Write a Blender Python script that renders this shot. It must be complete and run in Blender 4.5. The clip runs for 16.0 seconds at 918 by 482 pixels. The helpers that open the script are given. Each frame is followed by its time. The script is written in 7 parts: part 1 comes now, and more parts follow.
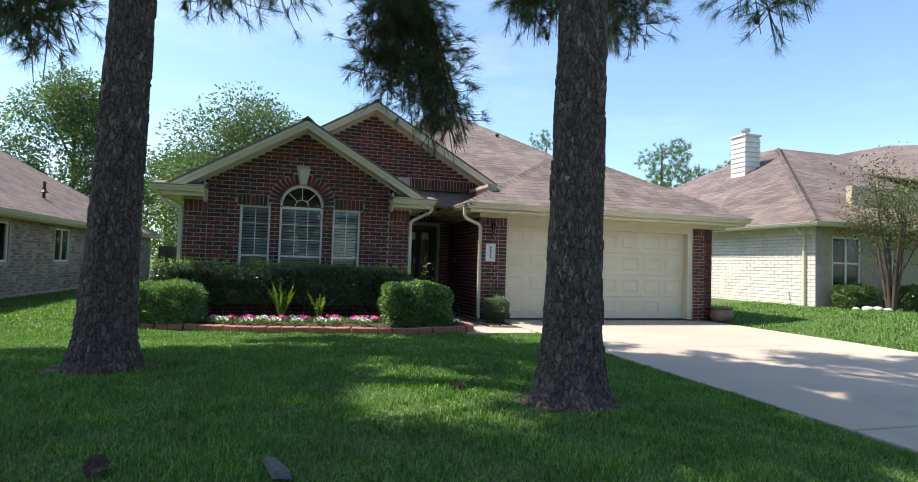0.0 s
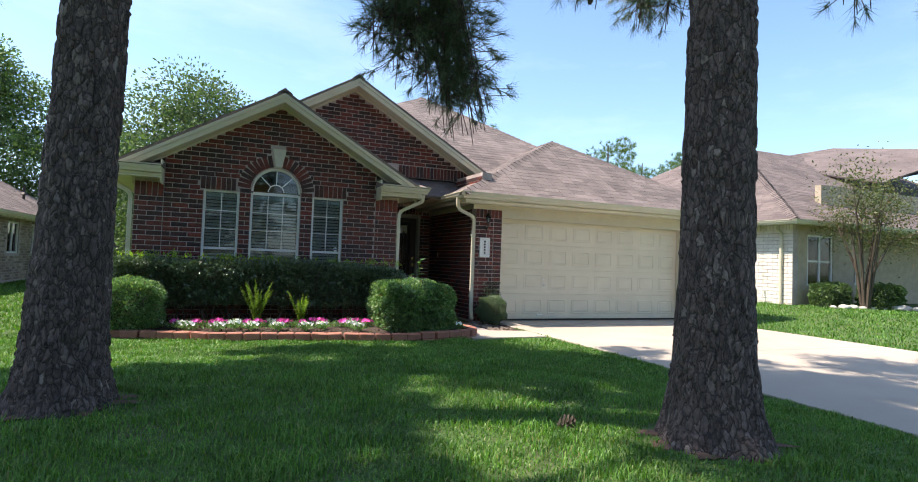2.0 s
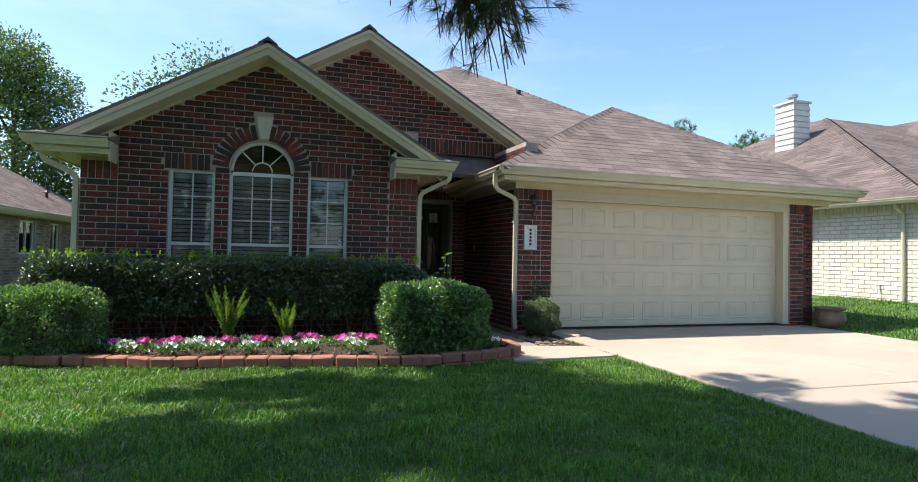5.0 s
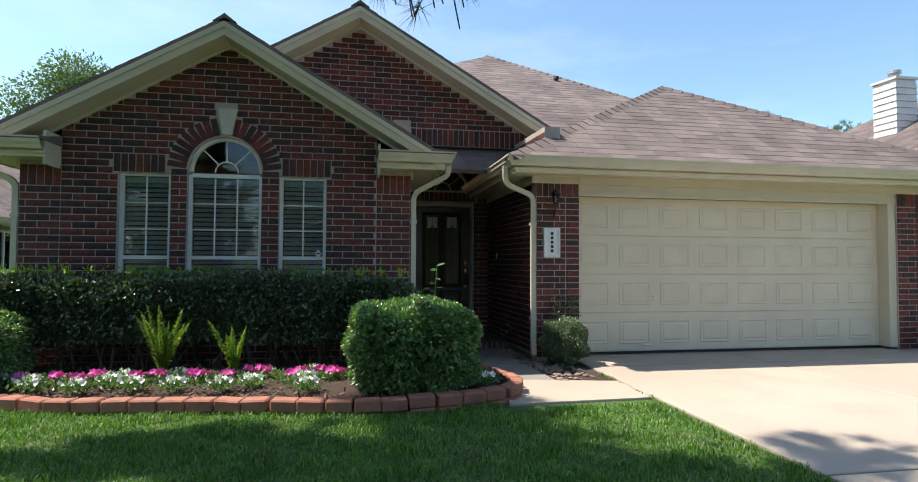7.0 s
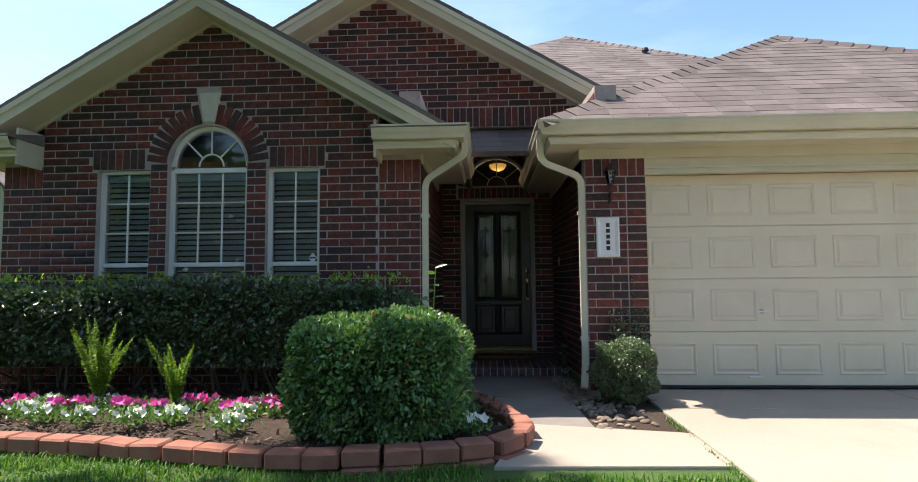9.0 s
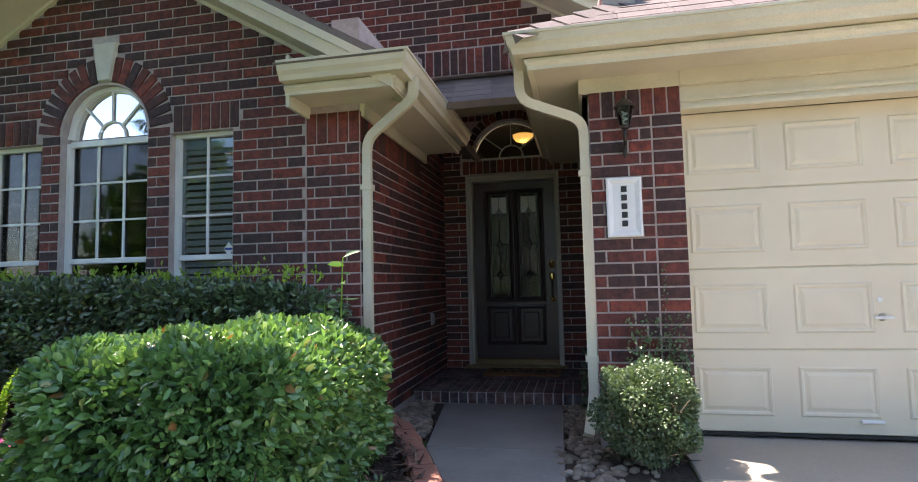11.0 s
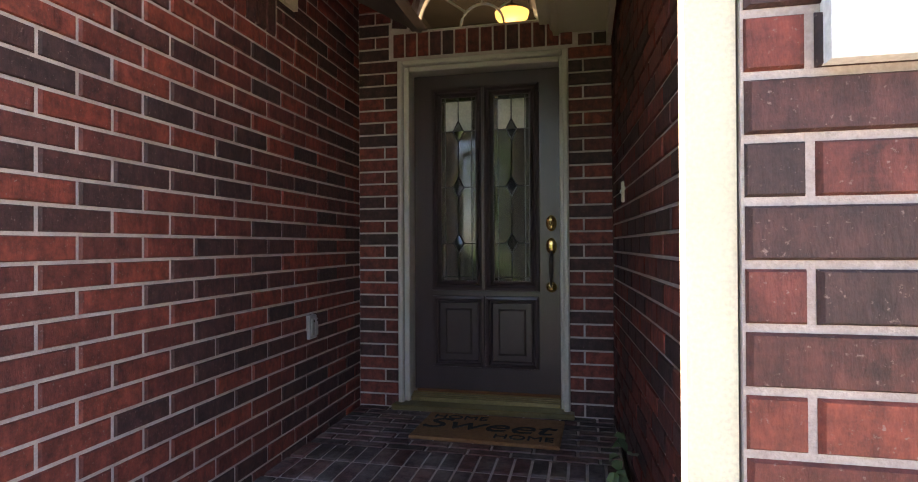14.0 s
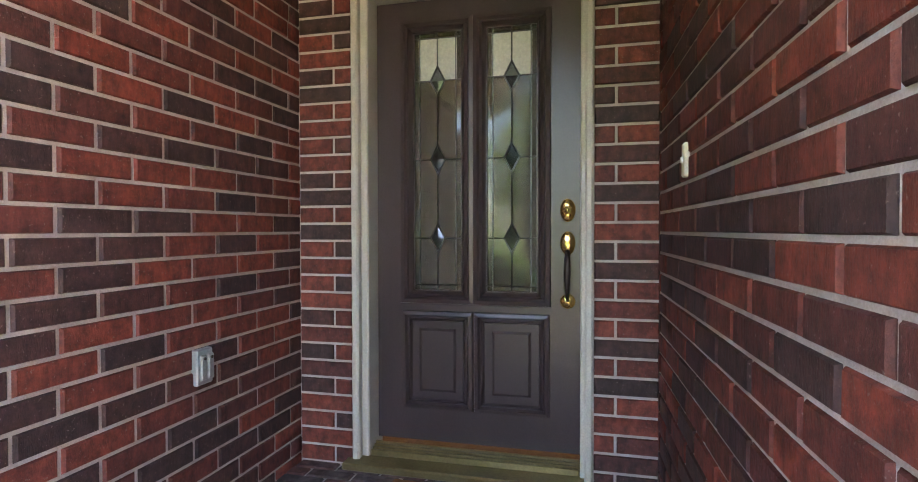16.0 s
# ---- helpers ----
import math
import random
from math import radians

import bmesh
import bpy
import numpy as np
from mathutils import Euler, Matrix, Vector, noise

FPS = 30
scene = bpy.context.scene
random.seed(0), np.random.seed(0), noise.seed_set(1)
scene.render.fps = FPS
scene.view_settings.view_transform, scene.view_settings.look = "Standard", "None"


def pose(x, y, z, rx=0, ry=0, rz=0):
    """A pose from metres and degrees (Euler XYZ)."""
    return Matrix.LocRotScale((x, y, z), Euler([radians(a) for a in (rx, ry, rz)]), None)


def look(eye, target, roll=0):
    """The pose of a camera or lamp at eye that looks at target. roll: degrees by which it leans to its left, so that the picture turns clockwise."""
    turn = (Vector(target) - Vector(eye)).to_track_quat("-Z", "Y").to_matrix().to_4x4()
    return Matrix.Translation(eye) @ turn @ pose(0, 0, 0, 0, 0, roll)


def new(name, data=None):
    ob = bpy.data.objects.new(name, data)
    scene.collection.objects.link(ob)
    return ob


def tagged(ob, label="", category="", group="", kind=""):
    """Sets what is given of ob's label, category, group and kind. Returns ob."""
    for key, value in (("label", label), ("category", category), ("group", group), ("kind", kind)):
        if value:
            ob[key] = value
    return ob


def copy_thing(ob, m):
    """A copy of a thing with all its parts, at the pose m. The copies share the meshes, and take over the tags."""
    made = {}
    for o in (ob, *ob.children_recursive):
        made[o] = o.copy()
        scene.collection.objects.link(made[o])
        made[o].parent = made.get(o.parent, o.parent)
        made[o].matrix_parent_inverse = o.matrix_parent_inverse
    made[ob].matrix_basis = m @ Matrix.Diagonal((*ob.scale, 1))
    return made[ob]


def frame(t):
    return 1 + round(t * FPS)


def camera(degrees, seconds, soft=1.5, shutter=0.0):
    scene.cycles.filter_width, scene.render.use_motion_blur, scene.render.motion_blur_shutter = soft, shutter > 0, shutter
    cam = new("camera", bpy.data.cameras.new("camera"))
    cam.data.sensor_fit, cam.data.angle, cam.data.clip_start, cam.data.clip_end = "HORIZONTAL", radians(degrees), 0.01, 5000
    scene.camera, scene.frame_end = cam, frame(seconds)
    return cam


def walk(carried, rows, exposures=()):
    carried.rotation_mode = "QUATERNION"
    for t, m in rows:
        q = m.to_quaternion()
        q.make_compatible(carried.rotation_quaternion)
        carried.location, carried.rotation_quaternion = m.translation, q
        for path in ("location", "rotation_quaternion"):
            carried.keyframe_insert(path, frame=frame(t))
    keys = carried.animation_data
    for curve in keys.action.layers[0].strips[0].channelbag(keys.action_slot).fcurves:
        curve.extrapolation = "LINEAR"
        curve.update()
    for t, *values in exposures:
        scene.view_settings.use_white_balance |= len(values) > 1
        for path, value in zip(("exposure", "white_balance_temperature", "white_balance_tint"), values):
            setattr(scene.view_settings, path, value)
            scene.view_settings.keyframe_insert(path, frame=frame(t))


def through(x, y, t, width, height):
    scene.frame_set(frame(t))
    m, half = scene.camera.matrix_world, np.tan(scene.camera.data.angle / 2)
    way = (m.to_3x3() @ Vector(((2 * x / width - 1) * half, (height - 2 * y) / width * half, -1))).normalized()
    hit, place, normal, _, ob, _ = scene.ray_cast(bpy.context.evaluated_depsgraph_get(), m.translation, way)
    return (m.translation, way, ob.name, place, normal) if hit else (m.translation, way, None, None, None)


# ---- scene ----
cam = camera(78.4, 16.0, soft=1.0)
PATH = [
    (0, (0.914, 0.655, 1.274), (1.468, 2.575, 1.358), 1.7),
    (0.5, (0.661, 0.977, 1.295), (1.269, 2.88, 1.376), 1.8),
    (1, (0.458, 1.298, 1.266), (1.104, 3.189, 1.344), 1.8),
    (1.5, (0.304, 1.621, 1.262), (1.005, 3.493, 1.336), 1.9),
    (2, (0.277, 1.991, 1.262), (1.039, 3.839, 1.335), 2.1),
    (2.5, (0.295, 2.356, 1.26), (1.065, 4.201, 1.326), 2.1),
    (3, (0.368, 2.726, 1.259), (1.121, 4.578, 1.319), 2.0),
    (3.5, (0.472, 3.122, 1.23), (1.181, 4.991, 1.288), 1.7),
    (4, (0.659, 3.457, 1.252), (1.283, 5.357, 1.302), 1.4),
    (4.5, (0.953, 3.705, 1.265), (1.562, 5.609, 1.313), 1.3),
    (7, (2.446, 5.05, 1.308), (2.794, 7.018, 1.381), 0.3),
    (7.5, (2.723, 5.379, 1.321), (2.965, 7.362, 1.431), 0.2),
    (8, (3.02, 5.718, 1.254), (3.163, 7.708, 1.393), -0.0),
    (10.5, (4.346, 7.557, 1.126), (3.955, 9.513, 1.268), -1.2),
    (11, (4.429, 8.02, 1.12), (4.022, 9.973, 1.263), -1.3),
    (11.5, (4.435, 8.471, 1.118), (4.031, 10.424, 1.263), -1.2),
    (12, (4.461, 8.919, 1.137), (4.058, 10.873, 1.281), -1.0),
    (12.5, (4.441, 9.394, 1.124), (4.035, 11.348, 1.245), -0.9),
    (13, (4.42, 9.885, 1.128), (4.009, 11.841, 1.2), -0.6),
    (13.5, (4.402, 10.355, 1.156), (3.985, 12.311, 1.185), -0.5),
    (14, (4.35, 10.8, 1.159), (3.917, 12.753, 1.174), -0.3),
    (14.5, (4.312, 11.193, 1.125), (3.867, 13.142, 1.145), -0.2),
    (15, (4.294, 11.477, 1.161), (3.821, 13.421, 1.154), -0.1),
    (15.5, (4.305, 11.664, 1.186), (3.823, 13.605, 1.155), -0.0),
    (16, (4.301, 11.788, 1.205), (3.808, 13.726, 1.166), -0.1),
]
walk(cam, [(t, look(eye, target, roll)) for t, eye, target, roll in PATH],
     [(0, 0.84, 6800, 15), (1.5, 0.94, 6800, 16), (3, 1.08, 6900, 17), (4.5, 0.8, 6750, 14), (8, 0.76, 6800, 14), (10.5, 1.55, 6900, 22), (12, 2.25, 7150, 26), (13, 2.65, 7800, 30), (13.5, 2.95, 8200, 32), (14, 3.3, 7900, 29), (14.5, 3.9, 7300, 23), (15, 3.75, 7000, 22), (15.5, 4.75, 7000, 21), (16, 4.95, 8100, 25)])

# ---------------------------------------------------------------- light
SUN_TO = Vector((-0.55, 0.20, 1.0)).normalized()
world = bpy.data.worlds.new("world")
scene.world = world
world.use_nodes = True
wn, wl = world.node_tree.nodes, world.node_tree.links
sky = wn.new("ShaderNodeTexSky")
sky.sky_type, sky.sun_disc = "NISHITA", False
sky.sun_elevation = math.asin(SUN_TO.z)
sky.sun_rotation = math.atan2(SUN_TO.x, SUN_TO.y)
sky.air_density, sky.dust_density, sky.ozone_density = 1.0, 0.9, 1.6
co, cn, cr, cm = wn.new("ShaderNodeTexCoord"), wn.new("ShaderNodeTexNoise"), wn.new("ShaderNodeValToRGB"), wn.new("ShaderNodeMix")
mp = wn.new("ShaderNodeMapping")
mp.inputs["Scale"].default_value = (1.2, 1.2, 4.5)
cn.inputs["Scale"].default_value, cn.inputs["Detail"].default_value, cn.inputs["Roughness"].default_value = 1.6, 7, 0.62
cr.color_ramp.elements[0].position, cr.color_ramp.elements[1].position = 0.46, 0.78
cr.color_ramp.elements[0].color, cr.color_ramp.elements[1].color = (0, 0, 0, 1), (0.20, 0.20, 0.20, 1)
cm.data_type = "RGBA"
cm.inputs[7].default_value = (6.2, 6.6, 7.2, 1)
wl.new(co.outputs["Generated"], mp.inputs[0]); wl.new(mp.outputs[0], cn.inputs["Vector"]); wl.new(cn.outputs[0], cr.inputs[0])
tone = wn.new("ShaderNodeMix")
tone.data_type, tone.blend_type = "RGBA", "MULTIPLY"
tone.inputs[0].default_value, tone.inputs[7].default_value = 1.0, (0.84, 1.0, 1.06, 1)
wl.new(sky.outputs[0], tone.inputs[6])
wl.new(cr.outputs[0], cm.inputs[0]); wl.new(tone.outputs[2], cm.inputs[6]); wl.new(cm.outputs[2], wn["Background"].inputs[0])
wn["Background"].inputs[1].default_value = 0.15
sun_data = bpy.data.lights.new("sun", "SUN")
sun_data.energy, sun_data.angle, sun_data.color = 5.0, radians(0.55), (1.0, 0.95, 0.86)
sun = new("sun", sun_data)
sun.matrix_world = look(SUN_TO * 60, (0, 0, 0))


# ---------------------------------------------------------------- mesh helpers
class Shape:
    """Collects corners and faces of one mesh."""

    def __init__(self):
        self.v, self.f = [], []

    def add(self, verts, faces):
        n = len(self.v)
        self.v += [tuple(p) for p in verts]
        self.f += [tuple(n + i for i in f) for f in faces]
        return self

    def hexa(self, p):
        """Eight corners: four of the bottom, then the four above them."""
        return self.add(p, [(3, 2, 1, 0), (4, 5, 6, 7), (0, 1, 5, 4), (1, 2, 6, 5), (2, 3, 7, 6), (3, 0, 4, 7)])

    def box(self, x0, x1, y0, y1, z0, z1, m=None):
        p = [(x0, y0, z0), (x1, y0, z0), (x1, y1, z0), (x0, y1, z0), (x0, y0, z1), (x1, y0, z1), (x1, y1, z1), (x0, y1, z1)]
        if m is not None:
            p = [m @ Vector(q) for q in p]
        return self.hexa(p)

    def bevel_box(self, x0, x1, y0, y1, z0, z1, b=0.005, m=None):
        """A box whose twelve edges are cut off by b."""
        lo, hi = (x0, y0, z0), (x1, y1, z1)
        bm = bmesh.new()
        bmesh.ops.create_cube(bm, size=1.0)
        for w in bm.verts:
            w.co = Vector([(lo[i] + hi[i]) / 2 + w.co[i] * (hi[i] - lo[i]) for i in range(3)])
        bmesh.ops.bevel(bm, geom=list(bm.edges), offset=b, segments=1, affect="EDGES")
        if m is not None:
            bm.transform(m)
        bm.verts.index_update()
        self.add([w.co for w in bm.verts], [[w.index for w in f.verts] for f in bm.faces])
        bm.free()
        return self

    def prism(self, poly, axis, a, b):
        """A polygon in the two other axes, drawn out along axis from a to b."""
        def at(p, d):
            q = list(p)
            q.insert("xyz".index(axis), d)
            return q
        n = len(poly)
        faces = [tuple(range(n))[::-1], tuple(range(n, 2 * n))] + [(i, (i + 1) % n, n + (i + 1) % n, n + i) for i in range(n)]
        return self.add([at(p, a) for p in poly] + [at(p, b) for p in poly], faces)

    def sweep(self, profile, path, closed=False, caps=True, up=Vector((0, 0, 1))):
        """A profile of (side, up) pairs carried along a path with mitred corners."""
        path = [Vector(p) for p in path]
        n, k = len(profile), len(path)
        rings = []
        for i, p in enumerate(path):
            a = (path[i] - path[i - 1]).normalized() if i or closed else None
            b = (path[(i + 1) % k] - path[i]).normalized() if i < k - 1 or closed else None
            a, b = a or b, b or a
            t = (a + b).normalized()
            side = t.cross(up)
            if side.length < 1e-4:
                side = t.cross(Vector((1, 0, 0)))
            side.normalize()
            upv = side.cross(t).normalized()
            grow = 1 / max(0.4, math.sqrt((1 + a.dot(b)) / 2))
            rings.append([p + side * s * grow + upv * u for s, u in profile])
        faces = []
        for i in range(k if closed else k - 1):
            j = (i + 1) % k
            faces += [(i * n + q, i * n + (q + 1) % n, j * n + (q + 1) % n, j * n + q) for q in range(n)]
        if caps and not closed:
            faces += [tuple(range(n))[::-1], tuple((k - 1) * n + q for q in range(n))]
        return self.add([q for r in rings for q in r], faces)

    def tube(self, path, radius, n=8):
        rad = radius if isinstance(radius, (list, tuple)) else [radius] * len(path)
        path = [Vector(p) for p in path]
        verts, faces, ref = [], [], None
        for i, p in enumerate(path):
            t = (path[min(i + 1, len(path) - 1)] - path[max(i - 1, 0)]).normalized()
            if ref is None or abs(ref.dot(t)) > 0.9:
                ref = Vector((0, 0, 1)) if abs(t.z) < 0.9 else Vector((1, 0, 0))
            s = t.cross(ref).normalized()
            u = s.cross(t).normalized()
            verts += [p + (s * math.cos(a) + u * math.sin(a)) * rad[i] for a in (2 * math.pi * q / n for q in range(n))]
        for i in range(len(path) - 1):
            faces += [(i * n + q, i * n + (q + 1) % n, (i + 1) * n + (q + 1) % n, (i + 1) * n + q) for q in range(n)]
        faces += [tuple(range(n))[::-1], tuple((len(path) - 1) * n + q for q in range(n))]
        return self.add(verts, faces)

    def lathe(self, profile, c=(0, 0, 0), n=24, m=None):
        verts, faces, k = [], [], len(profile)
        for q in range(n):
            a = 2 * math.pi * q / n
            for r, z in profile:
                p = Vector((c[0] + r * math.cos(a), c[1] + r * math.sin(a), c[2] + z))
                verts.append(m @ p if m is not None else p)
        for q in range(n):
            j = (q + 1) % n
            faces += [(q * k + i, j * k + i, j * k + i + 1, q * k + i + 1) for i in range(k - 1)]
        return self.add(verts, faces)

    def mesh(self, name="mesh", smooth=False):
        me = bpy.data.meshes.new(name)
        me.from_pydata(self.v, [], self.f)
        if smooth:
            me.polygons.foreach_set("use_smooth", [True] * len(me.polygons))
        me.update()
        return me


def part(name, shape, material, parent=None, label="", smooth=False, kind=""):
    """One mesh object, under a thing or a part if one is given."""
    me = shape if isinstance(shape, bpy.types.Mesh) else shape.mesh(name, smooth)
    if material is not None and not me.materials:
        me.materials.append(material)
    ob = new(name, me)
    if parent is not None:
        ob.parent = parent
    return tagged(ob, label, "", "", kind)


def thing(name, label, category, shape=None, material=None, group="", kind="", at=None, smooth=False):
    ob = part(name, shape, material, smooth=smooth) if shape is not None else new(name)
    if at is not None:
        ob.matrix_world = at if isinstance(at, Matrix) else pose(*at)
    return tagged(ob, label, category, group, kind)


def raw_mesh(name, verts, faces, material, smooth=False):
    """A large mesh straight from arrays; faces all have the same number of corners."""
    me = bpy.data.meshes.new(name)
    verts, faces = np.asarray(verts, dtype=np.float32), np.asarray(faces, dtype=np.int32)
    me.vertices.add(len(verts))
    me.vertices.foreach_set("co", verts.ravel())
    k = faces.shape[1]
    me.loops.add(faces.size)
    me.loops.foreach_set("vertex_index", faces.ravel())
    me.polygons.add(len(faces))
    me.polygons.foreach_set("loop_start", np.arange(len(faces), dtype=np.int32) * k)
    me.polygons.foreach_set("loop_total", np.full(len(faces), k, dtype=np.int32))
    if smooth:
        me.polygons.foreach_set("use_smooth", np.ones(len(faces), dtype=bool))
    me.update(calc_edges=True)
    me.materials.append(material)
    return me


# ---------------------------------------------------------------- materials
def material(name, rough=0.6, metal=0.0):
    m = bpy.data.materials.new(name)
    m.use_nodes = True
    b = m.node_tree.nodes["Principled BSDF"]
    b.inputs["Roughness"].default_value, b.inputs["Metallic"].default_value = rough, metal
    return m, m.node_tree.nodes, m.node_tree.links, b


def ramp(nodes, stops, interp="LINEAR"):
    r = nodes.new("ShaderNodeValToRGB")
    r.color_ramp.interpolation = interp
    while len(r.color_ramp.elements) < len(stops):
        r.color_ramp.elements.new(0.5)
    for e, (p, c) in zip(r.color_ramp.elements, stops):
        e.position, e.color = p, (*c, 1)
    return r


def noise_node(nodes, links, scale, detail=4, rough=0.55, stretch=None):
    n = nodes.new("ShaderNodeTexNoise")
    n.inputs["Scale"].default_value, n.inputs["Detail"].default_value, n.inputs["Roughness"].default_value = scale, detail, rough
    tc = nodes.new("ShaderNodeNewGeometry")
    src = tc.outputs["Position"]
    if stretch:
        mp = nodes.new("ShaderNodeMapping")
        mp.inputs["Scale"].default_value = stretch
        links.new(src, mp.inputs[0])
        src = mp.outputs[0]
    links.new(src, n.inputs["Vector"])
    return n


def mixed(nodes, links, fac, a, b, mode="MIX"):
    x = nodes.new("ShaderNodeMix")
    x.data_type, x.blend_type = "RGBA", mode
    for sock, val in ((x.inputs[0], fac), (x.inputs[6], a), (x.inputs[7], b)):
        if isinstance(val, (int, float)):
            sock.default_value = val
        elif isinstance(val, tuple):
            sock.default_value = (*val, 1)
        else:
            links.new(val, sock)
    return x.outputs[2]


def bumped(nodes, links, b, height, strength=0.4, dist=0.01):
    bp = nodes.new("ShaderNodeBump")
    bp.inputs["Strength"].default_value, bp.inputs["Distance"].default_value = strength, dist
    links.new(height, bp.inputs["Height"])
    links.new(bp.outputs[0], b.inputs["Normal"])


def surface(name, c1, c2, scale=8.0, rough=0.6, fine=120.0, bump=0.15, dist=0.004, metal=0.0, stretch=None, dirt=None, dirt_scale=1.2, dirt_amount=0.5):
    """Two colours by a coarse noise, grain by a fine one, and a stain colour by a broad one."""
    m, n, l, b = material(name, rough, metal)
    big, small = noise_node(n, l, scale, 5, 0.6, stretch), noise_node(n, l, fine, 3)
    r = ramp(n, [(0.3, c1), (0.7, c2)])
    l.new(big.outputs[0], r.inputs[0])
    col = r.outputs[0]
    if dirt:
        broad = noise_node(n, l, dirt_scale, 6, 0.65)
        rr = ramp(n, [(0.45, (0, 0, 0)), (0.72, (dirt_amount,) * 3)])
        l.new(broad.outputs[0], rr.inputs[0])
        col = mixed(n, l, rr.outputs[0], col, dirt)
    g = ramp(n, [(0.3, (0.86, 0.86, 0.86)), (0.7, (1.08, 1.08, 1.08))])
    l.new(small.outputs[0], g.inputs[0])
    l.new(mixed(n, l, 1.0, col, g.outputs[0], "MULTIPLY"), b.inputs["Base Color"])
    if bump:
        bumped(n, l, b, small.outputs[0], bump, dist)
    return m


def brick_material(name, single, bloom=0.0):
    """Wire-cut brick in deep red to charcoal; each brick has a tone of its own."""
    m, n, l, b = material(name, 0.72)
    if single:
        info = n.new("ShaderNodeObjectInfo").outputs["Random"]
    else:
        info = n.new("ShaderNodeNewGeometry").outputs["Random Per Island"]
    r = ramp(n, [(0.0, (0.215, 0.047, 0.030)), (0.22, (0.162, 0.036, 0.025)), (0.44, (0.118, 0.030, 0.024)), (0.60, (0.068, 0.026, 0.024)),
                 (0.90, (0.046, 0.024, 0.024)), (1.0, (0.175, 0.034, 0.021))])
    l.new(info, r.inputs[0])
    mottle = noise_node(n, l, 20.0, 8, 0.75)
    mr = ramp(n, [(0.32, (0.32, 0.32, 0.34)), (0.70, (1.55, 1.34, 1.26))])
    l.new(mottle.outputs[0], mr.inputs[0])
    col = mixed(n, l, 1.0, r.outputs[0], mr.outputs[0], "MULTIPLY")
    pits = noise_node(n, l, 130.0, 3, 0.6)
    pr = ramp(n, [(0.64, (0, 0, 0)), (0.74, (0.7, 0.7, 0.7))])
    l.new(pits.outputs[0], pr.inputs[0])
    col = mixed(n, l, pr.outputs[0], col, (0.24, 0.16, 0.14))
    streak = noise_node(n, l, 34.0, 5, 0.7, (1.0, 1.0, 0.3))
    kr = ramp(n, [(0.30, (0.55, 0.55, 0.58)), (0.60, (1.1, 1.1, 1.1))])
    l.new(streak.outputs[0], kr.inputs[0])
    col = mixed(n, l, 0.8, col, kr.outputs[0], "MULTIPLY")
    if bloom:
        salt = noise_node(n, l, 5.0, 6, 0.7)
        br = ramp(n, [(0.42, (0.04, 0.04, 0.04)), (0.72, (bloom, bloom, bloom))])
        l.new(salt.outputs[0], br.inputs[0])
        col = mixed(n, l, br.outputs[0], mixed(n, l, 1.0, col, (0.55, 0.6, 0.65), "MULTIPLY"), (0.36, 0.33, 0.32))
    l.new(col, b.inputs["Base Color"])
    rugged = noise_node(n, l, 90.0, 4, 0.65, (1.0, 1.0, 0.35))
    bumped(n, l, b, rugged.outputs[0], 0.55, 0.006)
    return m


BRICK, BRICK_JOINED = brick_material("brick_single", True), brick_material("brick_joined", False)
MORTAR = surface("mortar", (0.40, 0.33, 0.31), (0.50, 0.43, 0.40), 22, 0.9, 220, 0.5, 0.004, dirt=(0.22, 0.16, 0.15), dirt_scale=3.0)
CREAM = surface("cream_paint", (0.60, 0.55, 0.41), (0.66, 0.61, 0.46), 3.0, 0.5, 180, 0.08, 0.002, dirt=(0.45, 0.40, 0.29), dirt_scale=1.6, dirt_amount=0.35)
GARAGE_PAINT = surface("garage_door_paint", (0.66, 0.59, 0.45), (0.72, 0.65, 0.50), 2.5, 0.42, 260, 0.10, 0.002, dirt=(0.52, 0.45, 0.34), dirt_scale=1.1, dirt_amount=0.3)
WHITE_METAL = surface("white_window_paint", (0.70, 0.70, 0.68), (0.78, 0.78, 0.75), 9, 0.4, 200, 0.05)
CONCRETE = surface("concrete", (0.37, 0.31, 0.245), (0.47, 0.40, 0.32), 1.4, 0.88, 150, 0.35, 0.003, dirt=(0.27, 0.23, 0.19), dirt_scale=0.7, dirt_amount=0.45)
CONCRETE_GREY = surface("grey_concrete", (0.21, 0.185, 0.165), (0.28, 0.25, 0.225), 2.4, 0.9, 130, 0.4, 0.003, dirt=(0.22, 0.20, 0.18), dirt_scale=1.6)
MULCH = surface("mulch", (0.042, 0.026, 0.018), (0.090, 0.060, 0.042), 30, 0.95, 90, 0.9, 0.02, dirt=(0.03, 0.016, 0.010), dirt_scale=7)
SOIL = surface("lawn_soil", (0.045, 0.092, 0.016), (0.072, 0.130, 0.026), 5, 0.95, 60, 0.8, 0.02, dirt=(0.10, 0.085, 0.045), dirt_scale=0.9, dirt_amount=0.55)
DOOR_PAINT = surface("brown_grey_door_paint", (0.046, 0.030, 0.032), (0.060, 0.040, 0.042), 6, 0.30, 150, 0.12, 0.002, stretch=(1, 1, 0.2))
TRIM_PAINT = surface("putty_trim_paint", (0.45, 0.42, 0.37), (0.52, 0.49, 0.43), 5, 0.45, 160, 0.08)
